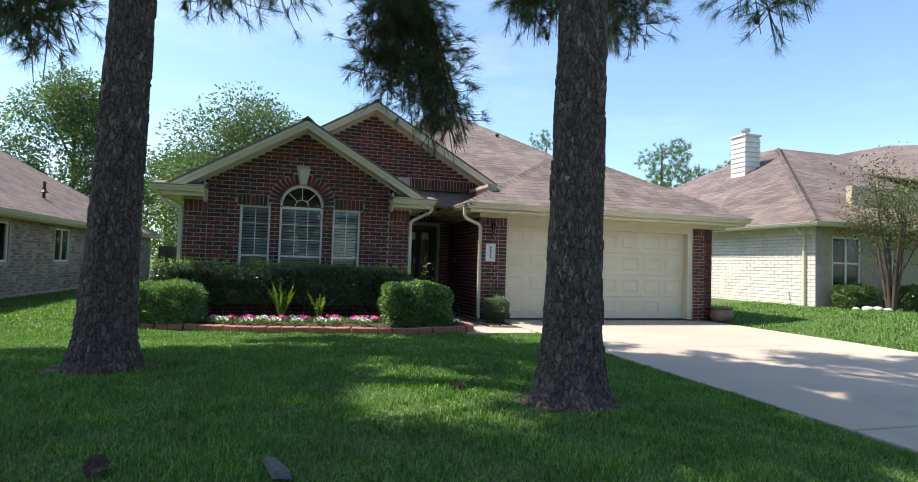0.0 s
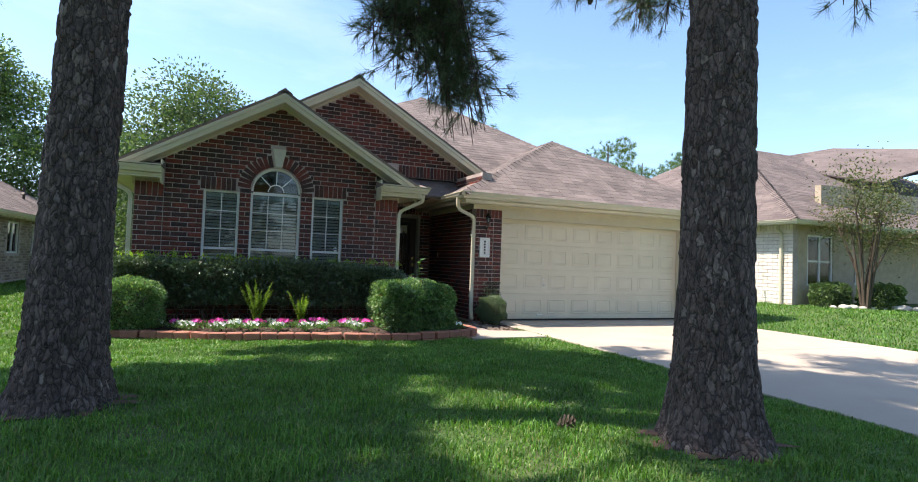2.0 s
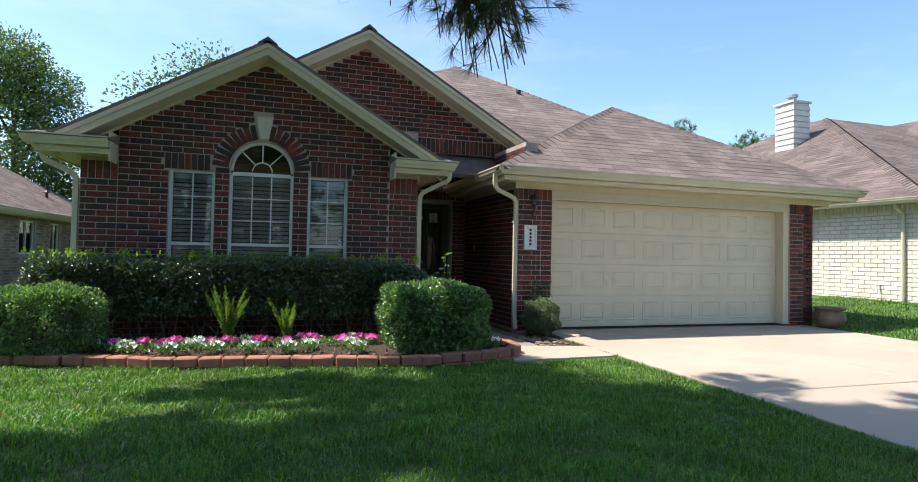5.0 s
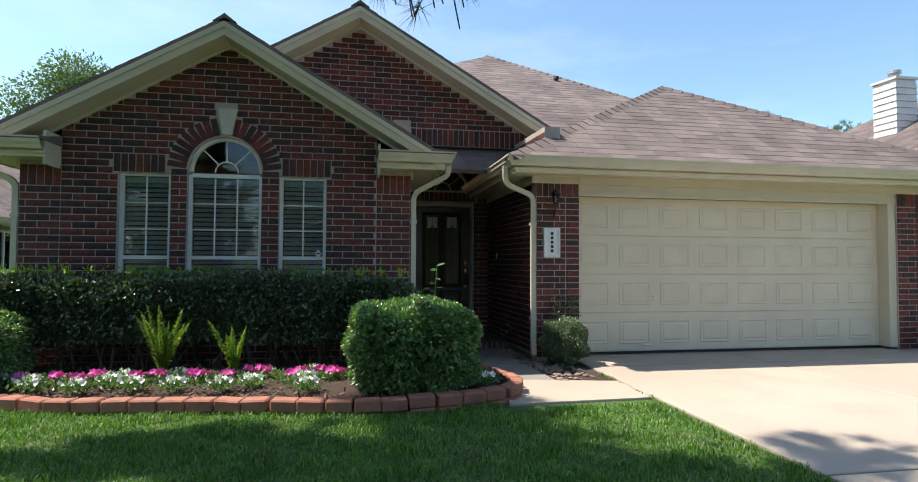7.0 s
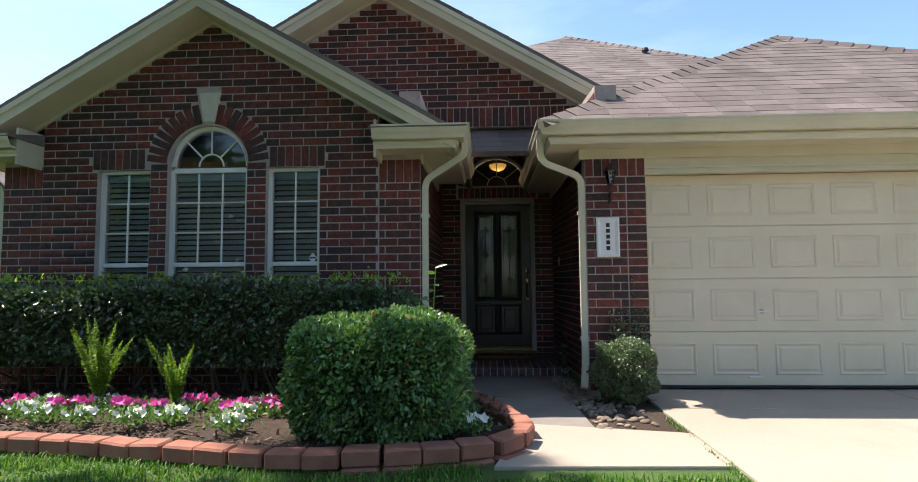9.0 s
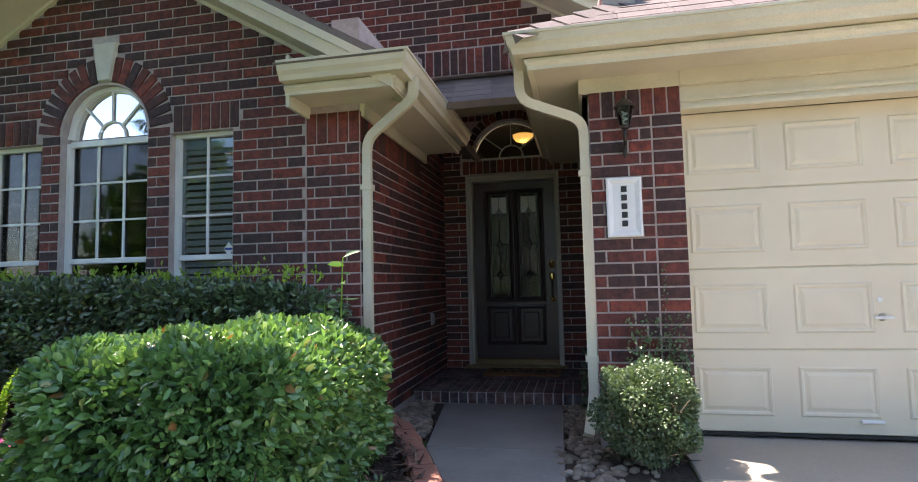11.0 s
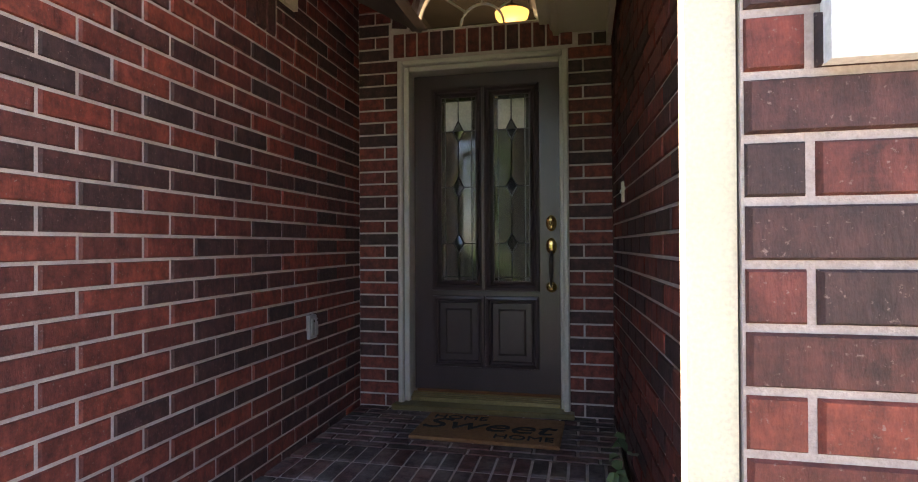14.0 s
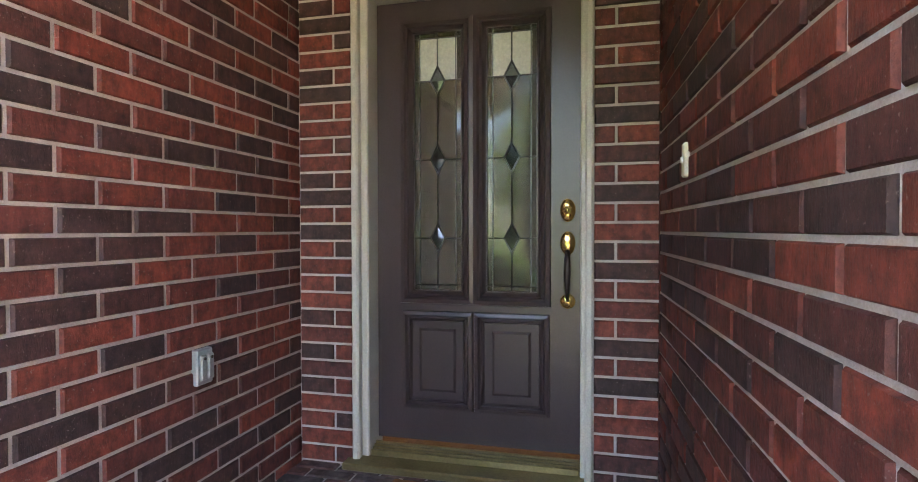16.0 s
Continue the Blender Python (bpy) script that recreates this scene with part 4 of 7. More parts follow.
# ---------------------------------------------------------------- windows
def build_window(name, a, b, label, cols_, arch=None):
    ob = thing(name, label, "window", kind="structure")
    y = FW + 0.075
    fr = part("window_frame", Shape().box(a, a + 0.035, y - 0.02, y + 0.05, W_BOT, W_TOP).box(b - 0.035, b, y - 0.02, y + 0.05, W_BOT, W_TOP)
              .box(a + 0.035, b - 0.035, y - 0.02, y + 0.05, W_BOT, W_BOT + 0.035).box(a + 0.035, b - 0.035, y - 0.02, y + 0.05, W_TOP - 0.03, W_TOP + (0.015 if arch else 0)), WHITE_METAL, ob, "white painted frame")
    part("meeting_rail", Shape().bevel_box(a + 0.035, b - 0.035, y - 0.012, y + 0.03, 1.315, 1.355, 0.004), WHITE_METAL, ob)
    n = cols_
    x0, x1, z0, z1 = a + 0.035, b - 0.035, 1.355, W_TOP - 0.03
    for i in range(1, n):
        x = x0 + (x1 - x0) * i / n
        part("muntin", Shape().box(x - 0.007, x + 0.007, y - 0.002, y + 0.012, z0, z1), WHITE_METAL, ob)
    for j in range(1, 3):
        z = z0 + (z1 - z0) * j / 3
        part("muntin", Shape().box(x0, x1, y - 0.003, y + 0.011, z - 0.007, z + 0.007), WHITE_METAL, ob)
    for za, zb in ((W_BOT + 0.035, 1.315), (1.355, W_TOP - 0.03)):
        p = part("pane", Shape().box(x0, x1, y + 0.014, y + 0.018, za, zb), GLASS, ob, "clear reflecting glass")
        p.visible_shadow = False
    part("window_sill", Shape().bevel_box(a - 0.01, b + 0.01, FW - 0.03, y - 0.02, W_BOT - 0.06, W_BOT, 0.006), MORTAR, ob, "grey mortar-washed sill")
    if arch:
        (uc, zc), r = arch
        s, k = Shape(), 28
        for i in range(k):
            p = []
            for ang in (math.pi * i / k, math.pi * (i + 1) / k):
                p.append([(uc + q * math.cos(ang), zc + q * math.sin(ang)) for q in (r - 0.035, r)])
            (i0, o0), (i1, o1) = p
            s.hexa([(i0[0], y - 0.02, i0[1]), (o0[0], y - 0.02, o0[1]), (o0[0], y + 0.05, o0[1]), (i0[0], y + 0.05, i0[1]),
                    (i1[0], y - 0.02, i1[1]), (o1[0], y - 0.02, o1[1]), (o1[0], y + 0.05, o1[1]), (i1[0], y + 0.05, i1[1])])
        part("arched_frame", s, WHITE_METAL, ob, "white half-round frame")
        s = Shape().tube([(uc + 0.12 * math.cos(math.pi * i / 16), y + 0.005, zc + 0.12 * math.sin(math.pi * i / 16)) for i in range(17)], 0.009, 6)
        part("fan_hub", s, WHITE_METAL, ob)
        for deg in (45, 90, 135):
            c_, s_ = math.cos(radians(deg)), math.sin(radians(deg))
            part("fan_bar", Shape().tube([(uc + 0.12 * c_, y + 0.005, zc + 0.12 * s_), (uc + (r - 0.03) * c_, y + 0.005, zc + (r - 0.03) * s_)], 0.008, 6), WHITE_METAL, ob)
        poly = [(uc + (r - 0.035) * math.cos(math.pi * i / 24), zc + (r - 0.035) * math.sin(math.pi * i / 24)) for i in range(25)]
        p = part("arched_pane", Shape().prism(poly, "y", y + 0.016, y + 0.020), GLASS, ob, "clear half-round glass")
        p.visible_shadow = False
    bl = thing("window_blind", "white horizontal slat blind behind the glass, lowered", "blind", group="window blinds")
    yb = y + 0.052
    part("head_rail", Shape().bevel_box(a + 0.04, b - 0.04, yb - 0.022, yb + 0.022, W_TOP - 0.10, W_TOP - 0.035, 0.006), WHITE_METAL, bl)
    slat = None
    z = W_TOP - 0.125
    while z > W_BOT + 0.04:
        s = Shape().box(a + 0.042, b - 0.042, -0.024, 0.024, -0.0015, 0.0015)
        if slat is None:
            slat = s.mesh("slat")
            slat.materials.append(WHITE_METAL)
        o = new("slat", slat)
        o.parent = bl
        o.matrix_basis = pose(0, yb, z, 52, 0, 0)
        z -= 0.052
    return ob


build_window("window_1", *WIN["L"], "white single-hung window with a six-pane upper sash", 2)
build_window("window_2", *WIN["C"], "white arched window with a fan top", 3, (ARCH_C, ARCH_R))
build_window("window_3", *WIN["R"], "white single-hung window with a small diamond sticker", 2)
st = thing("security_sticker", "small white diamond sticker on the window glass", "sticker",
           Shape().prism([(1.985, 1.44), (2.025, 1.39), (1.985, 1.34), (1.945, 1.39)], "y", FW + 0.082, FW + 0.086), WHITE_METAL)
part("printed_bar", Shape().box(1.955, 2.015, FW + 0.079, FW + 0.0815, 1.383, 1.397), surface("sticker_blue", (0.02, 0.04, 0.25), (0.03, 0.06, 0.3), 10), st, "dark blue printed bar")


# ---------------------------------------------------------------- lamps that shine
def glow_material(name, colour, strength):
    m, n, l, b = material(name, 0.4)
    b.inputs["Base Color"].default_value = (*colour, 1)
    b.inputs["Emission Color"].default_value = (*colour, 1)
    b.inputs["Emission Strength"].default_value = strength
    return m


LAMP_GLASS = glow_material("lit_amber_glass", (1.0, 0.50, 0.11), 0.45)
SHADE_GLASS = glow_material("bright_amber_glass", (1.0, 0.56, 0.18), 3.0)
ch = thing("chandelier", "lit chandelier with amber glass shades in the front room", "chandelier", at=(1.08, 13.0, 2.95))
part("stem", Shape().tube([(0, 0, 0.11), (0, 0, -0.22)], 0.012, 8), DARK_METAL, ch)
part("hub", Shape().lathe([(0, -0.30), (0.03, -0.29), (0.045, -0.25), (0.03, -0.21), (0, -0.20)], n=14), DARK_METAL, ch, smooth=True)
for k in range(5):
    a = 2 * math.pi * k / 5 + 0.3
    d = Vector((math.cos(a), math.sin(a), 0))
    arm = part("arm", Shape().tube([d * 0.03 + Vector((0, 0, -0.26)), d * 0.11 + Vector((0, 0, -0.30)), d * 0.19 + Vector((0, 0, -0.25)), d * 0.20 + Vector((0, 0, -0.20))], 0.009, 6), DARK_METAL, ch)
    part("shade", Shape().lathe([(0.02, 0), (0.05, 0.02), (0.065, 0.06), (0.075, 0.085), (0.07, 0.085), (0.055, 0.05), (0.02, 0.012)], (d.x * 0.2, d.y * 0.2, -0.20), 14), SHADE_GLASS, arm, "amber glass shade", smooth=True)
pl = thing("pendant_light", "lit amber bowl pendant light in the hall", "pendant light", at=(3.81, 15.2, 3.25))
part("canopy", Shape().lathe([(0, 0.0), (0.07, 0.0), (0.06, -0.03), (0, -0.035)], n=18), DARK_METAL, pl, smooth=True)
part("rod", Shape().tube([(0, 0, -0.03), (0, 0, -0.26)], 0.01, 8), DARK_METAL, pl)
part("cap", Shape().lathe([(0.0, -0.20), (0.05, -0.21), (0.10, -0.24), (0.0, -0.25)], n=18), DARK_METAL, pl, smooth=True)
part("bowl", Shape().lathe([(0.135, -0.265), (0.127, -0.30), (0.095, -0.34), (0.042, -0.362), (0.0, -0.366)], n=24), LAMP_GLASS, pl, "amber glass bowl", smooth=True)
for nm, loc, w in (("hall_lamp", (3.81, 15.2, 2.75), 3), ("room_lamp", (1.08, 13.0, 2.60), 2.5)):
    d = bpy.data.lights.new(nm, "POINT")
    d.energy, d.color, d.shadow_soft_size = w, (1.0, 0.72, 0.40), 0.16
    new(nm, d).location = loc

# ---------------------------------------------------------------- fanlight over the door
fl = thing("window_4", "half-round fanlight with pale bars over the front door", "window", kind="structure")
s, k, yy = Shape(), 28, DW - 0.02
(uc, zc), r = TR_C, TR_R
for i in range(k):
    q = [[(uc + rr * math.cos(math.pi * j / k), zc + rr * math.sin(math.pi * j / k)) for rr in (r - 0.03, r)] for j in (i, i + 1)]
    (i0, o0), (i1, o1) = q
    s.hexa([(i0[0], yy, i0[1]), (o0[0], yy, o0[1]), (o0[0], yy + 0.05, o0[1]), (i0[0], yy + 0.05, i0[1]), (i1[0], yy, i1[1]), (o1[0], yy, o1[1]), (o1[0], yy + 0.05, o1[1]), (i1[0], yy + 0.05, i1[1])])
s.box(uc - r, uc + r, yy, yy + 0.05, zc, zc + 0.03)
part("window_frame", s, WHITE_METAL, fl)
part("fan_hub", Shape().tube([(uc + 0.13 * math.cos(math.pi * i / 16), yy + 0.02, zc + 0.03 + 0.13 * math.sin(math.pi * i / 16)) for i in range(17)], 0.008, 6), WHITE_METAL, fl)
for deg in (42, 90, 138):
    c_, s_ = math.cos(radians(deg)), math.sin(radians(deg))
    part("fan_bar", Shape().tube([(uc + 0.13 * c_, yy + 0.02, zc + 0.03 + 0.13 * s_), (uc + (r - 0.02) * c_, yy + 0.02, zc + (r - 0.02) * s_)], 0.007, 6), WHITE_METAL, fl)
pn = part("pane", Shape().prism([(uc + (r - 0.03) * math.cos(math.pi * i / 24), zc + 0.01 + (r - 0.03) * math.sin(math.pi * i / 24)) for i in range(25)], "y", yy + 0.03, yy + 0.034), GLASS, fl)
pn.visible_shadow = False


# ---------------------------------------------------------------- front door
def moulding(x0, x1, z0, z1, y, steps, flat=True):
    """Nested rectangles at given insets and depths: a raised or sunk panel seen from the front."""
    s = Shape()
    rings = [[(x0 + i, y + d, z0 + i), (x1 - i, y + d, z0 + i), (x1 - i, y + d, z1 - i), (x0 + i, y + d, z1 - i)] for i, d in steps]
    k = len(rings)
    f = [(4 * j + q, 4 * j + (q + 1) % 4, 4 * j + 4 + (q + 1) % 4, 4 * j + 4 + q) for j in range(k - 1) for q in range(4)]
    if flat:
        f.append((4 * k - 4, 4 * k - 3, 4 * k - 2, 4 * k - 1))
    return s.add([p for rr in rings for p in rr], f)


def leaded_material():
    """Leaded glass with a faint ripple; a tan diffuse layer stands in for reflected brick."""
    m = glass_material("textured_glass", (0.42, 0.42, 0.38), 0.05, 0.62)
    n, l = m.node_tree.nodes, m.node_tree.links
    out = n["Material Output"]
    # even tan haze mixed in as the pane's painted reflection
    reflection_haze, mx = n.new("ShaderNodeBsdfDiffuse"), n.new("ShaderNodeMixShader")
    reflection_haze.inputs[0].default_value, mx.inputs[0].default_value = (0.30, 0.27, 0.22, 1), 0.22
    l.new(out.inputs[0].links[0].from_socket, mx.inputs[1]); l.new(reflection_haze.outputs[0], mx.inputs[2]); l.new(mx.outputs[0], out.inputs[0])
    return m


def build_door():
    ob = thing("door_1", "dark brown-grey panelled front door with leaded glass, closed", "door", kind="structure")
    X0, X1, Z0, Z1, y = 3.335, 4.215, 0.285, 2.195, DW + 0.045
    g1, g2 = (3.505, 3.715), (3.828, 4.038)
    gz0, gz1 = 0.945, 2.055
    s = Shape()
    for a, b, c, d in ((X0, g1[0], Z0, Z1), (g1[1], g2[0], Z0, Z1), (g2[1], X1, Z0, Z1)):
        s.box(a, b, y, y + 0.045, c, d)
    for a, b in (g1, g2):
        s.box(a, b, y, y + 0.045, Z0, gz0).box(a, b, y, y + 0.045, gz1, Z1)
    part("door_leaf", s, DOOR_PAINT, ob)
    lead = surface("lead_came", (0.10, 0.10, 0.10), (0.16, 0.16, 0.16), 20, 0.4, 100, 0.05, metal=0.8)
    frost_reflection = surface("frosted_glass_with_reflection", (0.50, 0.50, 0.44), (0.58, 0.58, 0.52), 30, 0.35, 80, 0.2)
    tex = leaded_material()
    bevel = glass_material("bevelled_glass", (0.9, 0.95, 1.0), 0.0, 0.5)
    for a, b in (g1, g2):
        part("glass_moulding", moulding(a - 0.06, b + 0.06, gz0 - 0.06, gz1 + 0.06, y, [(0, 0.001), (0.004, -0.016), (0.02, -0.020), (0.03, -0.010), (0.042, -0.018), (0.052, -0.006), (0.062, 0.012)], False), DOOR_PAINT, ob)
        gl = part("leaded_glass", Shape().box(a, b, y + 0.014, y + 0.018, gz0, gz1), tex, ob, "clear leaded glass")
        # pale panel before the glass; its colour includes the soffit's reflection
        part("frosted_reflection_panel", Shape().box(a + 0.02, b - 0.02, y + 0.0105, y + 0.0135, gz1 - 0.205, gz1 - 0.02), frost_reflection, gl, "frosted glass, pale with the soffit's reflection in its colour")
        xm = (a + b) / 2
        def came(p, q, w=0.0032):
            (xa, za), (xb, zb) = p, q
            part("came", Shape().tube([(xa, y + 0.0095, za), (xb, y + 0.0095, zb)], w, 5), lead, gl)
        for x in (a + 0.024, b - 0.024):
            came((x, gz0), (x, gz1))
        for z in (gz0 + 0.022, gz1 - 0.022):
            came((a, z), (b, z))
        last = gz1
        for zc_, hh in ((gz1 - 0.205, 0.062), (gz1 - 0.545, 0.062), (gz1 - 0.885, 0.062)):
            hw = 0.032
            came((xm, last), (xm, zc_ + hh))
            last = zc_ - hh
            for p, q in (((xm, zc_ + hh), (xm + hw, zc_)), ((xm + hw, zc_), (xm, zc_ - hh)), ((xm, zc_ - hh), (xm - hw, zc_)), ((xm - hw, zc_), (xm, zc_ + hh))):
                came(p, q, 0.004)
            came((a, zc_), (xm - hw, zc_))
            came((xm + hw, zc_), (b, zc_))
            part("bevelled_diamond", Shape().add([(xm, y + 0.0085, zc_ + hh), (xm + hw, y + 0.0085, zc_), (xm, y + 0.0085, zc_ - hh), (xm - hw, y + 0.0085, zc_), (xm + 0.004, y + 0.001, zc_)],
                                                 [(0, 4, 1), (1, 4, 2), (2, 4, 3), (3, 4, 0)]), bevel, gl, "bevelled glass diamond")
        came((xm, last), (xm, gz0))
        part("lower_panel", moulding(a - 0.055, b + 0.055, 0.425, 0.855, y, [(0, 0.001), (0.004, -0.014), (0.018, -0.018), (0.028, -0.004), (0.038, -0.012), (0.05, 0.008), (0.062, 0.008), (0.088, -0.006), (0.095, -0.006)]), DOOR_PAINT, ob)
    # brass lock, thumb latch and pull
    lx = 4.165
    rose = [(0, -0.012), (0.020, -0.012), (0.029, -0.006), (0.032, 0.0)]
    def oval(z, h, name, parent):
        m = Matrix.Translation((lx, y - 0.002, z)) @ Matrix.Diagonal((1, 1, h, 1)) @ Matrix.Rotation(radians(90), 4, "X")
        return part(name, Shape().lathe([(rr, -d) for rr, d in rose], n=22, m=m), BRASS, parent, "polished brass plate", True)
    oval(1.285, 1.5, "deadbolt", ob)
    part("deadbolt_cylinder", Shape().lathe([(0, 0.030), (0.014, 0.029), (0.017, 0.022), (0.017, 0.010)], n=18, m=Matrix.Translation((lx, y, 1.285)) @ Matrix.Rotation(radians(90), 4, "X")), BRASS, ob, smooth=True)
    h = oval(1.150, 1.55, "handle_plate", ob)
    part("thumb_latch", Shape().bevel_box(lx - 0.009, lx + 0.009, y - 0.05, y - 0.012, 1.150, 1.162, 0.003), BRASS, h)
    part("pull_handle", Shape().tube([(lx, y - 0.012, 1.115), (lx, y - 0.045, 1.09), (lx, y - 0.052, 1.03), (lx, y - 0.048, 0.97), (lx, y - 0.035, 0.93), (lx, y - 0.012, 0.915)], [0.010, 0.012, 0.014, 0.010, 0.008, 0.007], 10), DARK_METAL, h, "dark worn pull handle", smooth=True)
    oval(0.912, 1.0, "foot_plate", h)
    # frame and threshold
    f = part("door_frame", Shape().bevel_box(FR_L, X0 - 0.004, DW - 0.055, y + 0.06, PORCH + 0.02, FR_T, 0.006).bevel_box(X1 + 0.004, FR_R, DW - 0.055, y + 0.06, PORCH + 0.02, FR_T, 0.006)
             .bevel_box(X0 - 0.004, X1 + 0.004, DW - 0.055, y + 0.06, Z1 + 0.004, FR_T, 0.006), TRIM_PAINT, ob, "putty painted door frame")
    part("brick_mould", Shape().bevel_box(FR_L - 0.004, FR_L + 0.028, DW - 0.10, DW - 0.055, PORCH + 0.02, FR_T, 0.008).bevel_box(FR_R - 0.028, FR_R + 0.004, DW - 0.10, DW - 0.055, PORCH + 0.02, FR_T, 0.008)
         .bevel_box(FR_L + 0.028, FR_R - 0.028, DW - 0.10, DW - 0.055, FR_T - 0.03, FR_T, 0.008), TRIM_PAINT, f)
    brassy = surface("brass_threshold", (0.20, 0.155, 0.075), (0.28, 0.22, 0.11), 10, 0.42, 100, 0.1, metal=0.7)
    th = part("threshold", Shape().bevel_box(FR_L - 0.03, FR_R + 0.03, DW - 0.15, y + 0.05, PORCH, PORCH + 0.032, 0.006), brassy, ob, "worn brass threshold")
    for q in range(4):
        part("threshold_ridge", Shape().bevel_box(X0, X1, DW - 0.045 + q * 0.018, DW - 0.035 + q * 0.018, PORCH + 0.032, PORCH + 0.058 + q * 0.006, 0.002), brassy, th)


build_door()


# ---------------------------------------------------------------- porch step and doormat
def build_porch():
    ob = thing("porch", "dark brick porch step with pale mortar", "porch", kind="structure")
    part("mortar_bed", Shape().box(3.02, ENTRY_R, 12.73, DW + 0.05, 0.02, PORCH - 0.008), MORTAR, ob)
    dull = brick_material("porch_brick", True, 0.45)
    me = UNIT_MESH.copy()
    me.materials.clear()
    me.materials.append(dull)
    def lay(cx, cy, w, d, up=True, z=PORCH):
        o = new("brick", me)
        o.parent = ob
        if up:
            o.matrix_basis = Matrix.Translation((cx, cy, z)) @ Matrix.Rotation(radians(-90), 4, "X") @ Matrix.Diagonal((w, 0.03, d, 1))
        else:
            o.matrix_basis = Matrix.Translation((cx, cy, z)) @ Matrix.Diagonal((w, 0.03, d, 1))
    n = 19
    w = (ENTRY_R - 3.02) / n
    for i in range(n):
        x = 3.02 + (i + 0.5) * w
        lay(x, 12.83, w - 0.012, 0.20)
        lay(x, 12.723, w - 0.012, 0.088, False, 0.145)
        lay(x, 13.045, w - 0.012, 0.20)
        lay(x, 13.25, w - 0.012, 0.18)
    for r_ in range(9):
        for i in range(8):
            x0 = 3.02 + (i - (0.5 if r_ % 2 else 0)) * 0.2
            a, b = max(x0, 3.03), min(x0 + 0.19, ENTRY_R - 0.01)
            if b - a > 0.05:
                lay((a + b) / 2, 13.37 + r_ * 0.0745, b - a, 0.062)


build_porch()


def text_mesh(body, size, name):
    cu = bpy.data.curves.new(name, "FONT")
    cu.body, cu.size, cu.align_x, cu.align_y, cu.extrude = body, size, "CENTER", "CENTER", 0.002
    tmp = bpy.data.objects.new(name, cu)
    scene.collection.objects.link(tmp)
    me = bpy.data.meshes.new_from_object(tmp.evaluated_get(bpy.context.evaluated_depsgraph_get()))
    bpy.data.objects.remove(tmp)
    return me


COIR = surface("brown_coir", (0.20, 0.095, 0.04), (0.28, 0.14, 0.06), 40, 0.97, 240, 0.9, 0.006)
mat_ = thing("doormat", "brown coir doormat with black welcome lettering", "doormat", at=(3.87, 13.66, PORCH + 0.004, 0, 0, -1.5))
part("mat_body", Shape().bevel_box(-0.37, 0.37, -0.20, 0.20, 0, 0.018, 0.005), COIR, mat_)
BLACK_PRINT = surface("black_print", (0.012, 0.011, 0.010), (0.02, 0.018, 0.017), 30, 0.95, 200, 0.5)
for body, size, x, yv, sh in (("HOME", 0.085, -0.18, 0.125, 0), ("Sweet", 0.22, 0.0, 0.01, 0.35), ("HOME", 0.085, 0.19, -0.125, 0)):
    me = text_mesh(body, size, "lettering")
    me.transform(Matrix(((1.25, sh, 0, x), (0, 1, 0, yv), (0, 0, 1, 0.0195), (0, 0, 0, 1))))
    me.materials.clear()
    part("lettering", me, BLACK_PRINT, mat_, "black printed lettering")

# ---------------------------------------------------------------- small wall fittings
sg = thing("house_sign", "white plaque with dark numerals on the brick pier", "sign")
SIGN_WHITE = surface("white_plaque", (0.74, 0.74, 0.73), (0.80, 0.80, 0.79), 8, 0.5, 140, 0.08)
part("plaque", moulding(4.617, 4.821, 1.362, 1.718, GW - 0.012, [(0, 0.02), (0.0, -0.018), (0.006, -0.022), (0.014, -0.022), (0.038, -0.008), (0.04, -0.008)]), SIGN_WHITE, sg, "white plaque")
for k in range(5):
    zc_ = 1.650 - k * 0.052
    part("figure_bar", Shape().bevel_box(4.703, 4.737, GW - 0.026, GW - 0.021, zc_ - 0.018, zc_ + 0.018, 0.003), BLACK_RUBBER, sg, "dark raised marking")

wlamp = thing("wall_lantern", "dark bronze coach lantern with a clear glass shade", "wall lantern", at=(4.735, GW - 0.01, 1.98))
part("backplate", Shape().lathe([(0, -0.028), (0.03, -0.026), (0.048, -0.012), (0.052, 0)], n=22, m=pose(0, 0, -0.05, -90) @ Matrix.Diagonal((0.85, 1.35, -1, 1))), DARK_METAL, wlamp, smooth=True)
part("arm", Shape().tube([(0, -0.01, -0.05), (0, -0.07, -0.07), (0, -0.10, -0.03), (0, -0.10, 0.02)], 0.012, 8), DARK_METAL, wlamp, smooth=True)
part("tail", Shape().tube([(0, -0.035, -0.06), (0, -0.04, -0.13), (0, -0.04, -0.15)], [0.014, 0.012, 0.004], 8), DARK_METAL, wlamp, smooth=True)
part("glass_shade", Shape().lathe([(0.028, 0.03), (0.050, 0.14), (0.047, 0.14), (0.025, 0.03)], (0, -0.10, 0), 6), GLASS, wlamp, "clear glass shade").visible_shadow = False
for k in range(6):
    a = 2 * math.pi * k / 6
    part("rib", Shape().tube([(0.029 * math.cos(a), -0.10 + 0.029 * math.sin(a), 0.03), (0.051 * math.cos(a), -0.10 + 0.051 * math.sin(a), 0.14)], 0.003, 5), DARK_METAL, wlamp)
part("cap", Shape().lathe([(0.062, 0.138), (0.060, 0.15), (0.035, 0.18), (0.012, 0.192), (0.010, 0.21), (0, 0.215)], (0, -0.10, 0), 12), DARK_METAL, wlamp, smooth=True)
